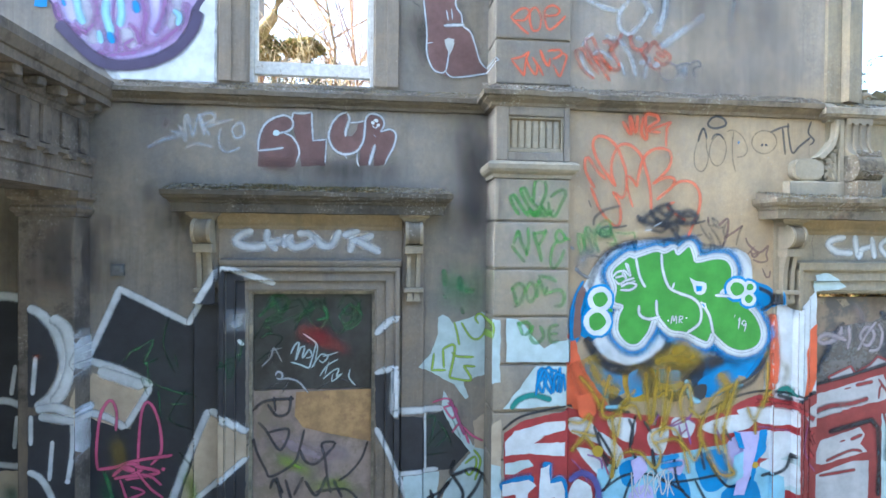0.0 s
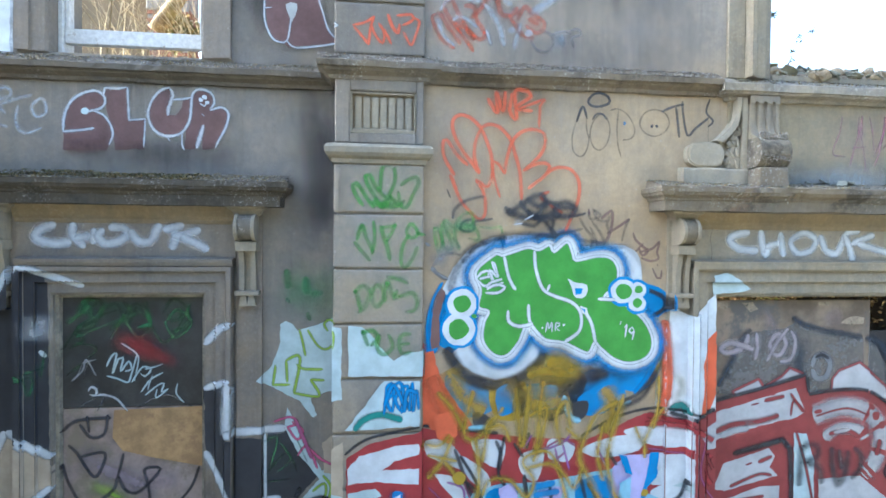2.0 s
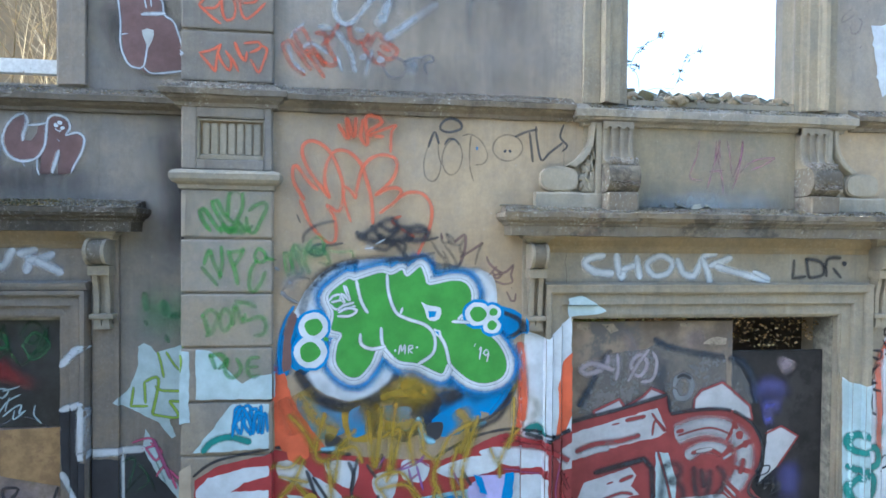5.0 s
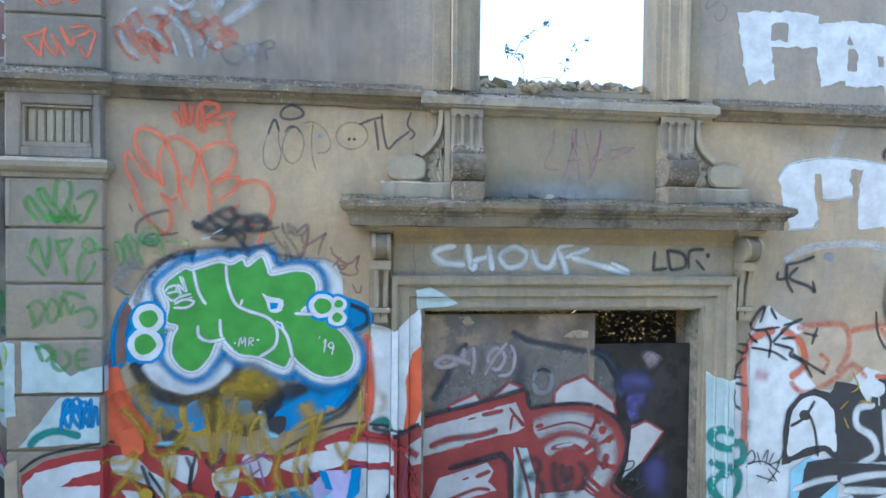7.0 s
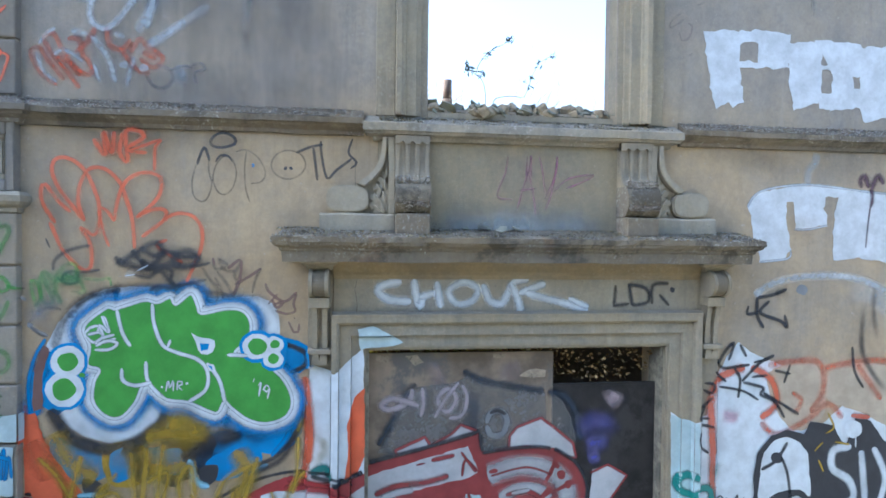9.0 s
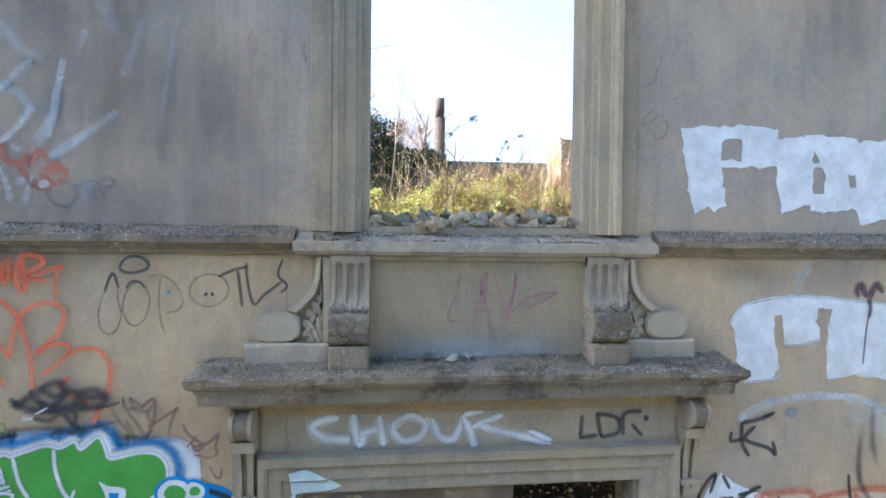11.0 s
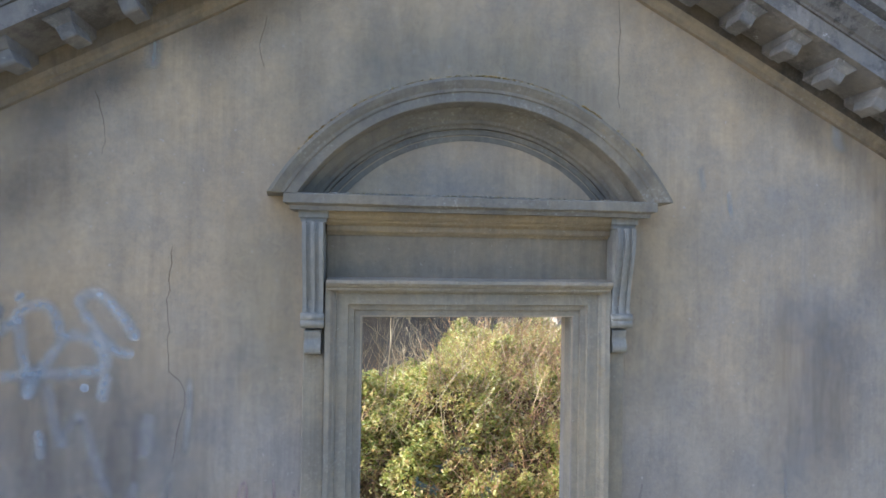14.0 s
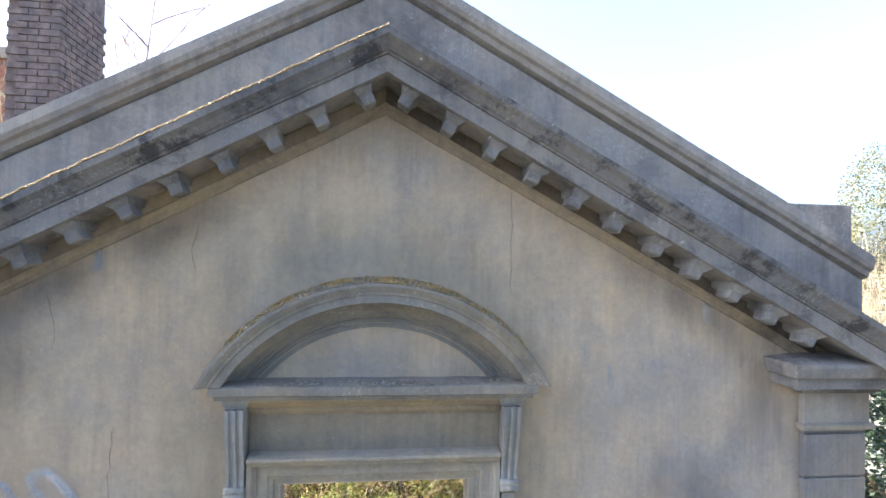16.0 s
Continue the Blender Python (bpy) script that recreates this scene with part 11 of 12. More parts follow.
spray(g, FUZZ["navy"], 0.120, [(4.202, 2.460), (4.188, 2.303), (4.207, 2.095)])
spray(g, NAVY, 0.060, [(3.550, 2.110), (3.646, 2.279), (3.738, 2.457), (3.802, 2.522)])
spray(g, NAVY, 0.055, [(4.124, 2.609), (4.226, 2.551), (4.447, 2.499), (4.697, 2.458)])
spray(g, NAVY, 0.070, [(4.720, 2.451), (4.852, 2.407), (4.933, 2.287), (4.972, 2.094)])
spray(g, VEIL, 0.060, [(3.778, 2.489), (3.747, 2.400), (3.625, 2.353), (3.568, 2.386), (3.656, 2.426), (3.821, 2.374)])
spray(g, VEIL, 0.050, [(3.844, 2.497), (3.853, 2.390), (3.834, 2.300)])
spray(g, VEIL, 0.050, [(3.978, 2.339), (3.952, 2.422), (4.018, 2.487), (4.077, 2.420), (4.028, 2.330), (3.970, 2.347)])
spray(g, VEIL, 0.045, [(4.117, 2.510), (4.152, 2.427), (4.120, 2.304), (4.029, 2.285)])
spray(g, VEIL, 0.040, [(3.929, 2.291), (4.006, 2.421), (4.092, 2.527)])
spray(g, LINE["grey"], 0.050, [(4.290, 2.243), (4.314, 2.309), (4.386, 2.324), (4.434, 2.257), (4.401, 2.166), (4.325, 2.159), (4.290, 2.226)])
spray(g, LINE["black"], 0.030, [(4.314, 2.309), (4.365, 2.329), (4.425, 2.299)])
fill(g, WORN["cream"], [(3.524, 2.723), (3.612, 2.718), (3.613, 2.670), (3.540, 2.678)])
fill(g, WORN["cream"], [(3.726, 2.714), (3.808, 2.722), (3.850, 2.668), (3.793, 2.648)])
fill(g, WORN["cream"], [(4.325, 2.720), (4.422, 2.723), (4.410, 2.690), (4.334, 2.695)])
fill(g, WORN["cream"], [(4.514, 2.565), (4.591, 2.614), (4.703, 2.605), (4.704, 2.555), (4.575, 2.556)])
spray(g, FUZZ["violet"], 0.150, [(4.954, 2.116), (5.045, 2.225), (5.157, 2.206), (5.213, 2.111)])
spray(g, FUZZ["violet"], 0.130, [(4.991, 2.056), (5.106, 2.079), (5.196, 2.051)])
spray(g, FUZZ["violet"], 0.100, [(5.020, 1.952), (5.117, 1.993)])
spray(g, FUZZ["mauve"], 0.140, [(5.145, 2.352), (5.216, 2.402), (5.242, 2.444)])
spray(g, FUZZ["violet"], 0.200, [(5.178, 1.638), (5.261, 1.506), (5.256, 1.311)])
fill(g, FLAT["dullwhite"], [(3.67, 2.08), (3.87, 2.16), (3.91, 2.10), (4.05, 2.18), (4.11, 2.24), (4.21, 2.20), (4.20, 2.09), (3.71, 1.96)])
spray(g, LINE["dullred"], 0.024, [(3.665, 2.076), (3.865, 2.161), (3.907, 2.100), (4.049, 2.178), (4.110, 2.238), (4.214, 2.196), (4.195, 2.094), (3.706, 1.962)], True, False)
fill(g, FLAT["dullwhite"], [(4.45, 2.15), (4.51, 2.21), (4.67, 2.27), (4.76, 2.21), (4.92, 2.08), (4.94, 1.97), (4.45, 2.05)])
spray(g, LINE["dullred"], 0.024, [(4.453, 2.150), (4.507, 2.211), (4.675, 2.270), (4.762, 2.207), (4.915, 2.078), (4.939, 1.973), (4.446, 2.047)], True, False)
fill(g, FLAT["dullred"], [(3.27, 1.91), (3.47, 1.98), (4.24, 2.18), (4.26, 2.05), (4.57, 2.08), (4.79, 2.05), (4.94, 1.93), (5.02, 1.78), (5.00, 1.61), (4.93, 1.45), (5.02, 1.36), (5.24, 1.26), (5.25, 0.79), (3.28, 0.91)])
fill(g, FLAT["dullwhite"], [(3.33, 1.82), (3.51, 1.92), (4.16, 2.09), (4.24, 1.91), (4.17, 1.87), (3.75, 1.79), (3.51, 1.72), (3.40, 1.70)])
spray(g, LINE["dullred"], 0.050, [(3.53, 1.78), (3.67, 1.83), (3.87, 1.85), (4.03, 1.89)])
spray(g, LINE["dullred"], 0.035, [(3.91, 2.00), (4.07, 2.03)])
spray(g, LINE["dullred"], 0.020, [(4.123, 1.882), (4.146, 1.992), (4.239, 1.908)])
spray(g, LINE["dullred"], 0.018, [(3.807, 1.972), (3.868, 1.983)])
spray(g, LINE["dullwhite"], 0.050, [(3.57, 1.75), (3.69, 1.79), (3.79, 1.80)])
fill(g, FLAT["dullwhite"], [(3.60, 1.55), (3.95, 1.65), (4.00, 1.59), (3.96, 1.51), (4.03, 1.45), (3.61, 1.35), (3.52, 1.37)])
spray(g, LINE["dullred"], 0.035, [(3.87, 1.55), (3.98, 1.59)])
spray(g, LINE["dullred"], 0.020, [(3.772, 1.534), (3.824, 1.548)])
spray(g, LINE["dullred"], 0.030, [(3.65, 1.38), (3.87, 1.46), (3.98, 1.45)])
spray(g, LINE["black"], 0.050, [(3.67, 1.62), (4.06, 1.71), (4.12, 1.64), (4.14, 1.35), (4.13, 1.07)], False, False)
fill(g, FLAT["dullwhite"], [(3.52, 1.26), (3.88, 1.37), (4.04, 1.37), (4.04, 1.03), (3.52, 1.06)])
spray(g, LINE["dullred"], 0.030, [(3.59, 1.26), (3.92, 1.30)])
spray(g, LINE["dullwhite"], 0.150, [(4.30, 1.88), (4.53, 1.94), (4.75, 1.89), (4.87, 1.75), (4.85, 1.56), (4.73, 1.41)])
spray(g, LINE["dullred"], 0.018, [(4.323, 1.877), (4.575, 1.928), (4.768, 1.864)])
spray(g, LINE["dullred"], 0.060, [(4.87, 1.68), (4.84, 1.56)])
disc(g, FLAT["dullred"], 4.83, 1.86, 0.030, 0.033)
disc(g, FLAT["dullred"], 4.88, 1.79, 0.026, 0.030)
disc(g, FLAT["dullred"], 4.80, 1.92, 0.017, 0.017)
disc(g, FLAT["dullred"], 4.34, 1.91, 0.030, 0.016)
spray(g, LINE["dullwhite"], 0.090, [(4.39, 1.71), (4.51, 1.78), (4.68, 1.76), (4.75, 1.66)])
spray(g, LINE["dullred"], 0.040, [(4.43, 1.74), (4.58, 1.76), (4.68, 1.71)])
spray(g, LINE["dullwhite"], 0.030, [(4.47, 1.75), (4.60, 1.77)])
fill(g, FLAT["pale"], [(4.15, 1.76), (4.25, 1.75), (4.31, 1.55), (4.34, 0.85), (4.16, 0.86)])
fill(g, FLAT["dullwhite"], [(4.35, 1.41), (4.69, 1.42), (4.93, 1.24), (5.07, 0.80), (4.36, 0.84)])
spray(g, LINE["dullred"], 0.025, [(4.166, 1.766), (4.245, 1.516), (4.312, 1.223)])
spray(g, LINE["black"], 0.035, [(3.27, 1.92), (3.51, 2.01), (3.83, 2.08), (4.24, 2.19)], False, False)
spray(g, LINE["black"], 0.030, [(4.24, 2.18), (4.26, 2.05)])
spray(g, LINE["black"], 0.030, [(4.26, 2.04), (4.53, 2.07), (4.76, 2.05), (4.94, 1.93), (5.02, 1.76), (4.99, 1.59), (4.91, 1.43), (5.02, 1.34), (5.24, 1.22)])
spray(g, LINE["dullred"], 0.030, [(3.37, 1.71), (3.51, 1.42), (3.48, 1.14)], False, False)
spray(g, LINE["dullred"], 0.020, [(4.113, 2.054), (4.218, 1.908)])
fill(g, FLAT["dullwhite"], [(5.06, 1.89), (5.17, 1.91), (5.31, 1.84), (5.14, 1.61), (4.99, 1.49), (5.03, 1.61)])
spray(g, LINE["dullred"], 0.020, [(5.041, 1.865), (5.171, 1.921), (5.315, 1.837), (5.143, 1.600)], False, False)
disc(g, FLAT["black"], 5.21, 1.39, 0.009, 0.009)
disc(g, FLAT["black"], 5.24, 1.38, 0.009, 0.008)
spray(g, SMUDGE, 0.070, [(4.218, 1.670), (4.203, 1.520), (4.193, 1.361)])
spray(g, SMUDGE, 0.065, [(4.218, 1.666), (4.324, 1.658), (4.338, 1.582), (4.245, 1.535), (4.352, 1.497), (4.375, 1.370)])
spray(g, SMUDGE, 0.065, [(4.452, 1.645), (4.463, 1.493), (4.508, 1.364), (4.567, 1.455), (4.586, 1.614)])
spray(g, SMUDGE, 0.060, [(4.513, 1.626), (4.533, 1.473)])
spray(g, SMUDGE, 0.060, [(4.633, 1.638), (4.695, 1.568), (4.680, 1.467), (4.612, 1.402)])
spray(g, LINE["black"], 0.014, [(4.956, 1.573), (5.000, 1.610), (5.080, 1.616), (5.063, 1.565), (4.992, 1.546), (4.973, 1.585)])
spray(g, LINE["black"], 0.013, [(5.010, 1.550), (4.976, 1.465), (5.063, 1.535), (5.038, 1.437), (5.117, 1.528), (5.101, 1.417), (5.162, 1.501), (5.146, 1.432)])
spray(g, LINE["black"], 0.012, [(4.984, 1.491), (5.181, 1.457), (5.084, 1.392)])

g = graffiti("orange-red flames and white ground beside the wide opening", True)
fill(g, WORN["white"], [(3.02, 2.54), (3.41, 2.69), (3.45, 2.06), (3.38, 1.94), (3.18, 1.91), (3.03, 1.99)])
fill(g, FLAT["white"], [(3.11, 2.70), (3.27, 2.64), (3.45, 2.80), (3.46, 1.92), (3.33, 1.91), (3.12, 2.02)])
fill(g, FLAT["orange"], [(3.46, 2.54), (3.39, 2.47), (3.35, 2.29), (3.36, 2.10), (3.33, 1.92), (3.40, 1.93), (3.46, 2.09)])
spray(g, LINE["orange"], 0.060, [(3.08, 2.41), (3.10, 2.18), (3.07, 1.95)])
spray(g, FUZZ["mustard"], 0.070, [(3.14, 2.26), (3.21, 2.14), (3.12, 2.02)])
spray(g, LINE["teal"], 0.060, [(3.12, 1.99), (3.21, 2.02), (3.24, 1.96)])
spray(g, LINE["black"], 0.030, [(3.12, 1.97), (3.31, 1.93), (3.48, 2.00)])
spray(g, LINE["red"], 0.050, [(2.97, 1.95), (3.20, 1.90), (3.35, 1.82)])
spray(g, LINE["red"], 0.050, [(3.35, 1.82), (3.27, 1.67), (3.35, 1.47)])
fill(g, FLAT["white"], [(3.27, 1.82), (3.37, 1.78), (3.31, 1.55), (3.38, 1.39), (3.39, 1.19), (3.28, 1.20)])
fill(g, FLAT["red"], [(3.12, 1.87), (3.27, 1.84), (3.24, 1.71), (3.12, 1.52)])
fill(g, FLAT["pale"], [(3.12, 1.52), (3.27, 1.59), (3.28, 1.20), (3.12, 1.21)])

g = graffiti("white and pale blue painted ground with teal letters", True)
fill(g, FLAT["white"], [(5.57, 2.32), (5.68, 2.25), (5.84, 2.29), (5.87, 2.46), (6.00, 2.69), (6.09, 2.80), (6.21, 2.71), (6.42, 2.63), (6.47, 2.28), (6.71, 2.15), (6.94, 2.34), (7.11, 2.27), (7.63, 2.04), (7.68, 0.93), (5.60, 1.04)])
fill(g, FLAT["pale"], [(5.57, 2.30), (5.75, 2.25), (5.78, 1.03), (5.60, 1.04)])
fill(g, FLAT["cream"], [(6.33, 2.58), (6.70, 2.62), (6.78, 2.28), (6.57, 2.15), (6.40, 2.29)], True)
fill(g, FLAT["cream"], [(6.79, 2.60), (7.22, 2.62), (7.62, 2.44), (7.63, 2.04), (7.04, 2.28), (6.80, 2.37)], True)
spray(g, LINE["orange"], 0.070, [(5.89, 1.66), (5.89, 2.04), (5.87, 2.38), (5.94, 2.54), (6.14, 2.62)])
spray(g, LINE["orange"], 0.060, [(6.19, 2.62), (6.35, 2.52), (6.39, 2.35), (6.27, 2.25)])
spray(g, WORNLINE["orange"], 0.055, [(6.32, 2.63), (6.70, 2.65), (6.76, 2.45), (6.66, 2.28)])
spray(g, WORNLINE["orange"], 0.055, [(6.77, 2.60), (7.12, 2.65), (7.61, 2.62)])
spray(g, WORNLINE["orange"], 0.050, [(6.27, 2.22), (6.41, 2.13), (6.66, 2.24), (6.80, 2.34), (6.92, 2.23)])
spray(g, WORNLINE["orange"], 0.040, [(6.51, 2.43), (6.59, 2.37), (6.54, 2.28)])
spray(g, WORNLINE["orange"], 0.050, [(7.03, 2.62), (7.23, 2.36)])
spray(g, LINE["orange"], 0.050, [(6.99, 2.25), (7.14, 2.23)])
spray(g, LINE["teal"], 0.065, [(5.80, 1.86), (5.67, 1.89), (5.61, 1.83), (5.68, 1.76), (5.86, 1.77), (5.87, 1.64), (5.70, 1.62), (5.61, 1.65)])
spray(g, LINE["teal"], 0.065, [(5.72, 1.58), (5.62, 1.48), (5.70, 1.36), (5.83, 1.41), (5.84, 1.55), (5.73, 1.59)])
spray(g, LINE["teal"], 0.050, [(5.61, 1.37), (5.70, 1.26)])
spray(g, FUZZ["pink"], 0.100, [(5.97, 2.29), (6.11, 2.25)])
spray(g, FUZZ["teal"], 0.100, [(5.93, 1.95), (5.91, 1.85)])
spray(g, LINE["black"], 0.026, [(5.928, 2.679), (5.973, 2.616), (6.177, 2.635)])
spray(g, LINE["black"], 0.026, [(5.933, 2.645), (5.988, 2.736), (6.049, 2.793), (6.033, 2.719), (6.012, 2.669)])
spray(g, LINE["black"], 0.026, [(6.098, 2.784), (6.149, 2.693)])
spray(g, LINE["black"], 0.024, [(5.899, 2.596), (5.998, 2.517)])
spray(g, LINE["black"], 0.024, [(6.057, 2.615), (6.104, 2.532), (6.090, 2.399)])
spray(g, LINE["black"], 0.026, [(6.118, 2.519), (6.258, 2.650), (6.365, 2.699)])
spray(g, LINE["black"], 0.022, [(6.204, 2.651), (6.329, 2.675)])
spray(g, LINE["black"], 0.022, [(6.193, 2.547), (6.314, 2.558)])
spray(g, LINE["black"], 0.026, [(6.127, 2.511), (6.285, 2.467), (6.264, 2.421), (6.378, 2.361), (6.454, 2.246)])
spray(g, LINE["black"], 0.024, [(6.286, 2.433), (6.493, 2.312), (6.568, 2.268)])
spray(g, LINE["black"], 0.022, [(6.368, 2.591), (6.496, 2.564)])
spray(g, LINE["black"], 0.022, [(6.443, 2.498), (6.489, 2.631)])
spray(g, LINE["black"], 0.022, [(5.945, 2.484), (6.128, 2.448), (6.247, 2.380)])
spray(g, LINE["black"], 0.022, [(5.813, 2.519), (5.888, 2.506), (5.871, 2.448), (5.805, 2.474)])
spray(g, LINE["black"], 0.022, [(5.881, 2.415), (5.799, 2.351), (5.752, 2.286), (5.862, 2.267)])
spray(g, LINE["black"], 0.020, [(5.821, 2.359), (5.779, 2.261)])
spray(g, LINE["black"], 0.024, [(5.895, 2.204), (5.780, 2.219), (5.761, 2.105), (5.855, 2.023)])
spray(g, LINE["black"], 0.014, [(5.908, 1.635), (5.969, 1.704), (5.997, 1.640), (5.949, 1.596)])
spray(g, LINE["black"], 0.014, [(6.013, 1.690), (6.043, 1.588)])
spray(g, LINE["black"], 0.014, [(6.055, 1.629), (6.102, 1.703), (6.083, 1.586)])
spray(g, LINE["black"], 0.014, [(6.152, 1.684), (6.114, 1.593), (6.194, 1.611), (6.169, 1.541)])
spray(g, LINE["black"], 0.014, [(6.225, 1.656), (6.173, 1.587)])
spray(g, LINE["black"], 0.014, [(5.900, 1.594), (6.060, 1.617), (6.206, 1.522)])
spray(g, LINE["black"], 0.014, [(6.009, 1.514), (6.158, 1.461)])
spray(g, LINE["black"], 0.014, [(6.106, 1.560), (6.180, 1.456)])
spray(g, LINE["black"], 0.014, [(6.178, 1.540), (6.100, 1.447)])

g = graffiti("black and white bubble letters at the end of the wall")
fill(g, FLAT["black"], [(6.22, 1.58), (6.22, 1.84), (6.25, 2.01), (6.35, 2.12), (6.48, 2.16), (6.61, 2.13), (6.66, 2.22), (6.84, 2.18), (6.94, 2.02), (7.02, 2.23), (7.14, 2.21), (7.26, 2.05), (7.64, 2.00), (7.65, 1.51), (7.26, 1.57), (6.68, 1.59), (6.58, 1.68), (6.40, 1.64)])
fill(g, FLAT["white"], [(6.27, 1.65), (6.27, 1.84), (6.30, 2.00), (6.41, 2.10), (6.53, 2.09), (6.63, 2.00), (6.66, 1.83), (6.67, 1.67), (6.58, 1.72), (6.42, 1.71)], True)
spray(g, LINE["black"], 0.030, [(6.28, 1.88), (6.39, 1.94), (6.48, 2.07)])
disc(g, FLAT["black"], 6.40, 1.96, 0.046, 0.043)
spray(g, LINE["black"], 0.026, [(6.436, 1.963), (6.486, 1.833), (6.515, 1.638)])
spray(g, LINE["white"], 0.060, [(6.99, 2.02), (6.85, 2.00), (6.84, 1.87), (6.98, 1.77), (7.01, 1.64), (6.86, 1.56)])
disc(g, FLAT["white"], 7.00, 2.15, 0.072, 0.066)
spray(g, LINE["white"], 0.055, [(7.07, 1.99), (7.11, 1.62)])
spray(g, LINE["white"], 0.055, [(7.17, 2.01), (7.27, 1.79), (7.22, 1.57)])
spray(g, LINE["white"], 0.055, [(7.39, 2.01), (7.30, 1.79)])
spray(g, LINE["white"], 0.014, [(7.022, 2.102), (7.024, 2.015)])
disc(g, FLAT["black"], 6.91, 1.89, 0.029, 0.026)
spray(g, LINE["mustard"], 0.018, [(6.792, 2.279), (6.843, 2.170), (6.782, 2.128)])
spray(g, LINE["mustard"], 0.018, [(6.692, 2.000), (6.761, 2.064)])
spray(g, LINE["mustard"], 0.018, [(6.856, 2.062), (6.976, 2.037)])
spray(g, LINE["mustard"], 0.018, [(6.727, 1.935), (6.768, 1.847)])
spray(g, LINE["orange"], 0.040, [(6.92, 1.49), (6.97, 1.45)])
fill(g, FLAT["sky"], [(6.29, 1.54), (6.45, 1.64), (6.68, 1.46), (6.70, 0.98), (6.28, 1.00)])
fill(g, FLAT["black"], [(6.42, 1.60), (6.68, 1.63), (6.73, 1.46), (6.50, 1.29), (6.37, 1.17), (6.28, 1.04), (6.23, 1.18), (6.36, 1.34)])
spray(g, LINE["white"], 0.050, [(6.31, 1.39), (6.59, 1.46), (6.97, 1.47), (7.46, 1.50)])
spray(g, LINE["white"], 0.050, [(6.50, 1.21), (6.88, 1.32), (7.17, 1.31), (6.98, 1.23)])
fill(g, FLAT["black"], [(6.68, 1.59), (7.65, 1.51), (7.68, 0.93), (7.08, 0.96), (6.78, 1.37), (6.68, 1.46)])
spray(g, LINE["white"], 0.060, [(6.71, 1.44), (7.07, 1.48), (7.66, 1.44)])
spray(g, LINE["white"], 0.060, [(6.74, 1.37), (7.14, 1.33), (6.88, 1.23)])
spray(g, LINE["sky"], 0.050, [(6.88, 1.28), (7.27, 1.22), (7.66, 1.24)])

g = graffiti("white roller paint letters below the string course", True)
fill(g, ROLLED, [(6.131, 3.765), (6.183, 3.823), (6.235, 3.870), (6.360, 3.890), (6.495, 3.914), (6.586, 3.925), (6.723, 3.912), (6.909, 3.900), (7.096, 3.884), (7.381, 3.870), (7.399, 3.325), (7.188, 3.383), (7.017, 3.406), (6.933, 3.388), (6.817, 3.383), (6.808, 3.554), (6.817, 3.722), (6.846, 3.836), (6.739, 3.837), (6.733, 3.745), (6.757, 3.700), (6.759, 3.637), (6.549, 3.596), (6.499, 3.603), (6.489, 3.798), (6.448, 3.805), (6.441, 3.714), (6.460, 3.549), (6.476, 3.449), (6.446, 3.391), (6.239, 3.368), (6.219, 3.462), (6.173, 3.519), (6.172, 3.708), (6.140, 3.732)])
spray(g, CHALK, 0.022, [(6.131, 3.756), (6.235, 3.870), (6.586, 3.925), (7.096, 3.884), (7.381, 3.870)])
spray(g, CHALK, 0.020, [(6.239, 3.368), (6.455, 3.395), (6.476, 3.458)])
spray(g, CHALK, 0.018, [(6.499, 3.603), (6.622, 3.605), (6.759, 3.637)])
spray(g, GHOST, 0.060, [(6.595, 3.925), (6.601, 4.016), (6.663, 4.110), (6.634, 4.150)])
spray(g, PLUM, 0.055, [(7.025, 3.912), (7.018, 3.970), (7.055, 3.997), (7.081, 3.913)])
spray(g, PLUM, 0.055, [(7.101, 3.880), (7.131, 3.965), (7.168, 4.000), (7.203, 3.942)])
spray(g, PLUM, 0.040, [(7.110, 3.897), (7.117, 3.830), (7.100, 3.770)])
spray(g, PLUM, 0.018, [(7.100, 3.770), (7.085, 3.644), (7.071, 3.474)])
spray(g, WORNLINE["white"], 0.060, [(6.20, 3.13), (6.38, 3.23), (6.68, 3.27), (7.01, 3.25), (7.40, 3.10)])
spray(g, FUZZ["white"], 0.200, [(6.91, 3.23), (7.15, 3.14), (7.40, 2.97)])
disc(g, FLAT["grey"], 6.57, 3.17, 0.042, 0.038)
spray(g, FUZZ["black"], 0.050, [(7.08, 3.10), (7.07, 2.71), (7.28, 2.40)])
spray(g, FUZZ["black"], 0.050, [(7.16, 3.27), (7.15, 3.01), (7.19, 2.80)])
spray(g, LINE["black"], 0.025, [(6.985, 2.753), (7.006, 2.580), (7.082, 2.449)])
spray(g, LINE["black"], 0.026, [(6.158, 3.057), (6.150, 2.999), (6.235, 3.008)])
spray(g, LINE["black"], 0.028, [(6.223, 3.115), (6.227, 2.987), (6.278, 2.896)])
spray(g, LINE["black"], 0.028, [(6.223, 3.111), (6.335, 3.132), (6.452, 3.174)])
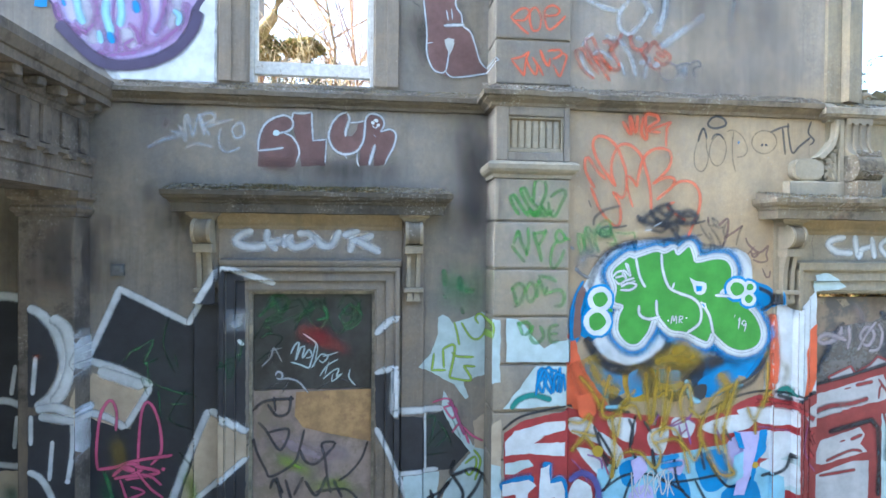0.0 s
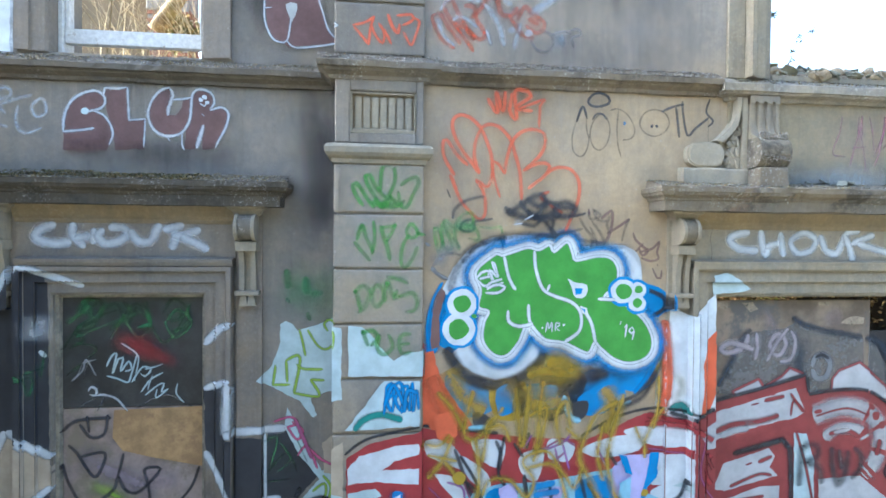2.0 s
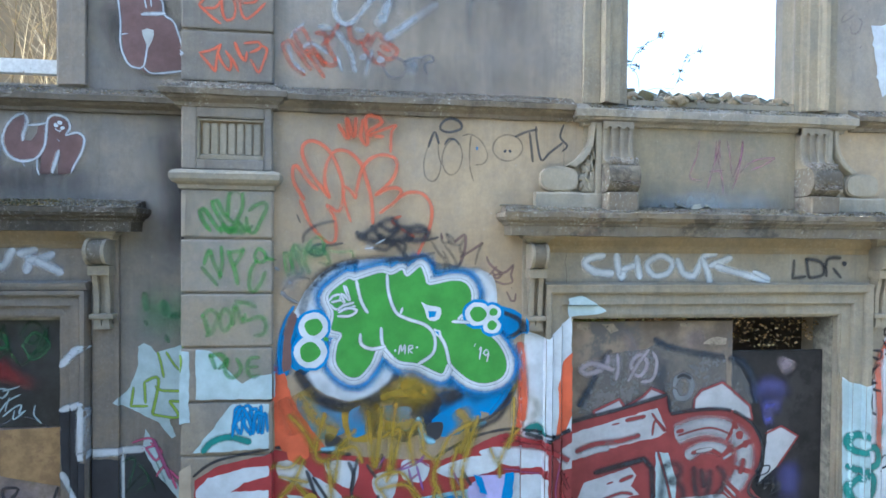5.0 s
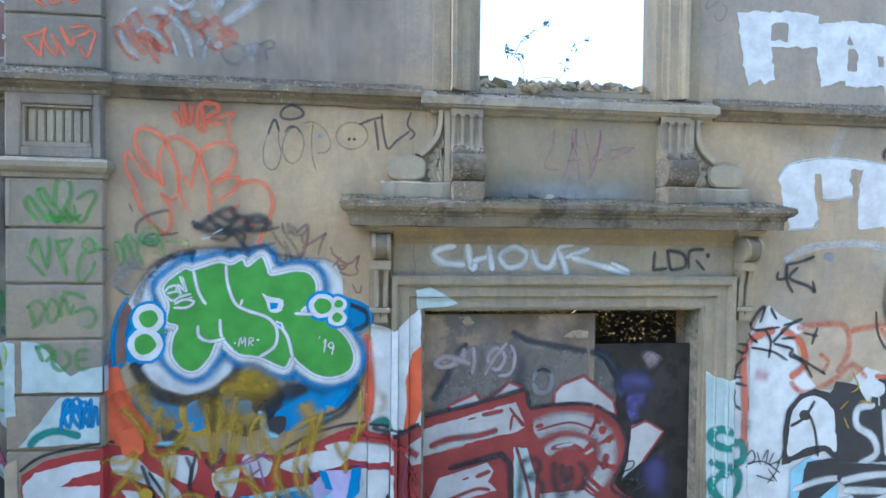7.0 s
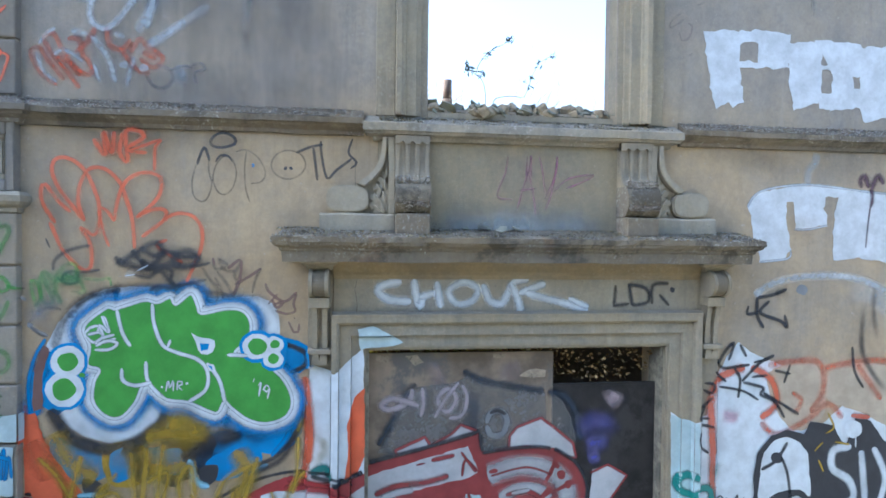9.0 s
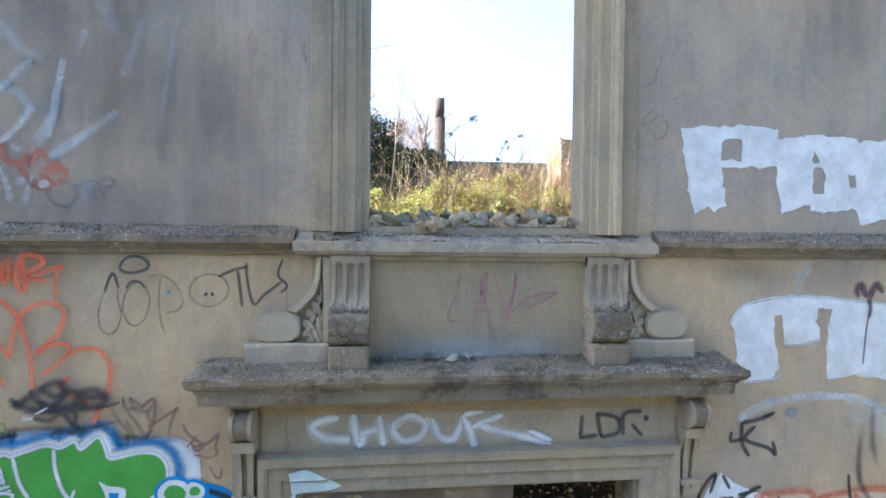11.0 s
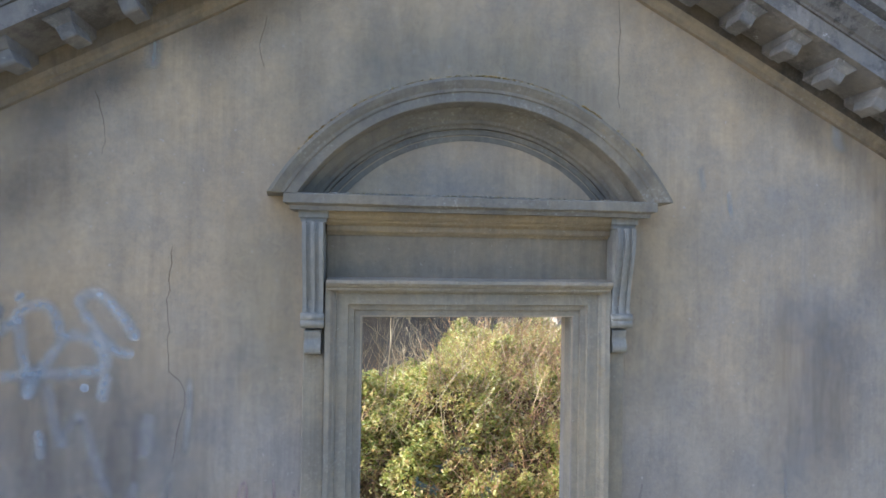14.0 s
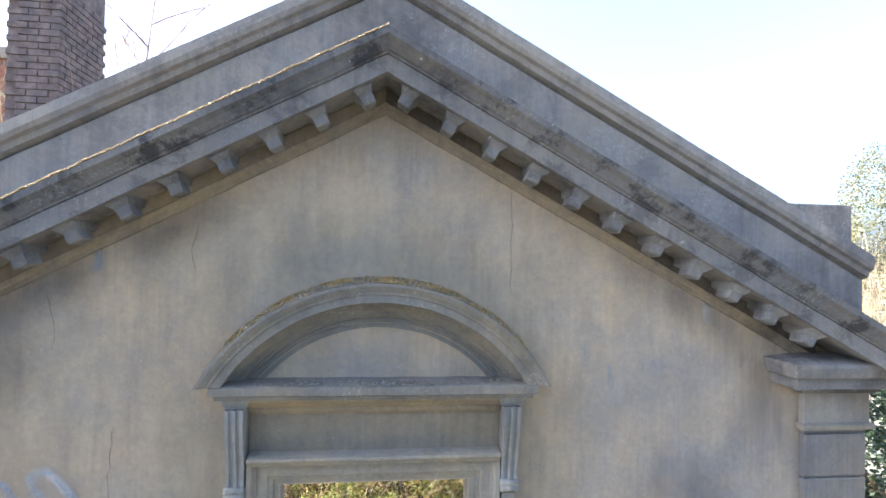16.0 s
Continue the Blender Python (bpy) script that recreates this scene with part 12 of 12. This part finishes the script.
spray(g, LINE["black"], 0.028, [(6.318, 3.091), (6.248, 3.008), (6.408, 2.945), (6.459, 2.899), (6.438, 2.991)])
spray(g, FUZZ["black"], 0.100, [(6.357, 3.141), (6.470, 3.154)])

g = graffiti("white roller paint letters above the string course", True)
fill(g, ROLLED, [(5.78, 4.98), (6.06, 4.99), (6.05, 4.77), (6.07, 4.63), (6.08, 4.50), (6.01, 4.46), (5.98, 4.49), (5.88, 4.44), (5.85, 4.52), (5.81, 4.74)])
fill(g, ROLLED, [(6.04, 4.98), (6.19, 5.01), (6.44, 4.99), (6.43, 4.92), (6.19, 4.91), (6.13, 4.92), (6.08, 4.91), (6.04, 4.88)])
fill(g, ROLLED, [(6.19, 4.92), (6.44, 4.93), (6.43, 4.75), (6.19, 4.74)])
fill(g, ROLLED, [(6.05, 4.78), (6.20, 4.78), (6.20, 4.74), (6.05, 4.73)])
fill(g, ROLLED, [(6.43, 4.93), (6.69, 4.94), (6.69, 4.74), (6.68, 4.52), (6.47, 4.45), (6.43, 4.66)])
fill(g, ROLLED, [(6.62, 4.96), (6.98, 4.95), (7.05, 4.88), (7.03, 4.72), (6.94, 4.71), (6.95, 4.64), (7.02, 4.62), (7.00, 4.49), (6.76, 4.46), (6.77, 4.74)])
fill(g, ROLLED, [(6.67, 4.96), (6.78, 4.96), (6.77, 4.88), (6.68, 4.87)])
fill(g, ROLLED, [(6.68, 4.79), (6.77, 4.79), (6.77, 4.75), (6.68, 4.75)])
fill(g, ROLLED, [(6.67, 4.58), (6.78, 4.59), (6.78, 4.47), (6.67, 4.47)])
fill(g, ROLLED, [(7.00, 4.93), (7.39, 4.94), (7.81, 4.92), (7.82, 4.41), (7.40, 4.41), (7.36, 4.47), (7.03, 4.38), (6.99, 4.51)])
fill(g, FLAT["grey"], [(7.23, 4.81), (7.37, 4.82), (7.38, 4.72), (7.24, 4.72)])
fill(g, FLAT["grey"], [(7.21, 4.61), (7.40, 4.62), (7.40, 4.55), (7.22, 4.54)])
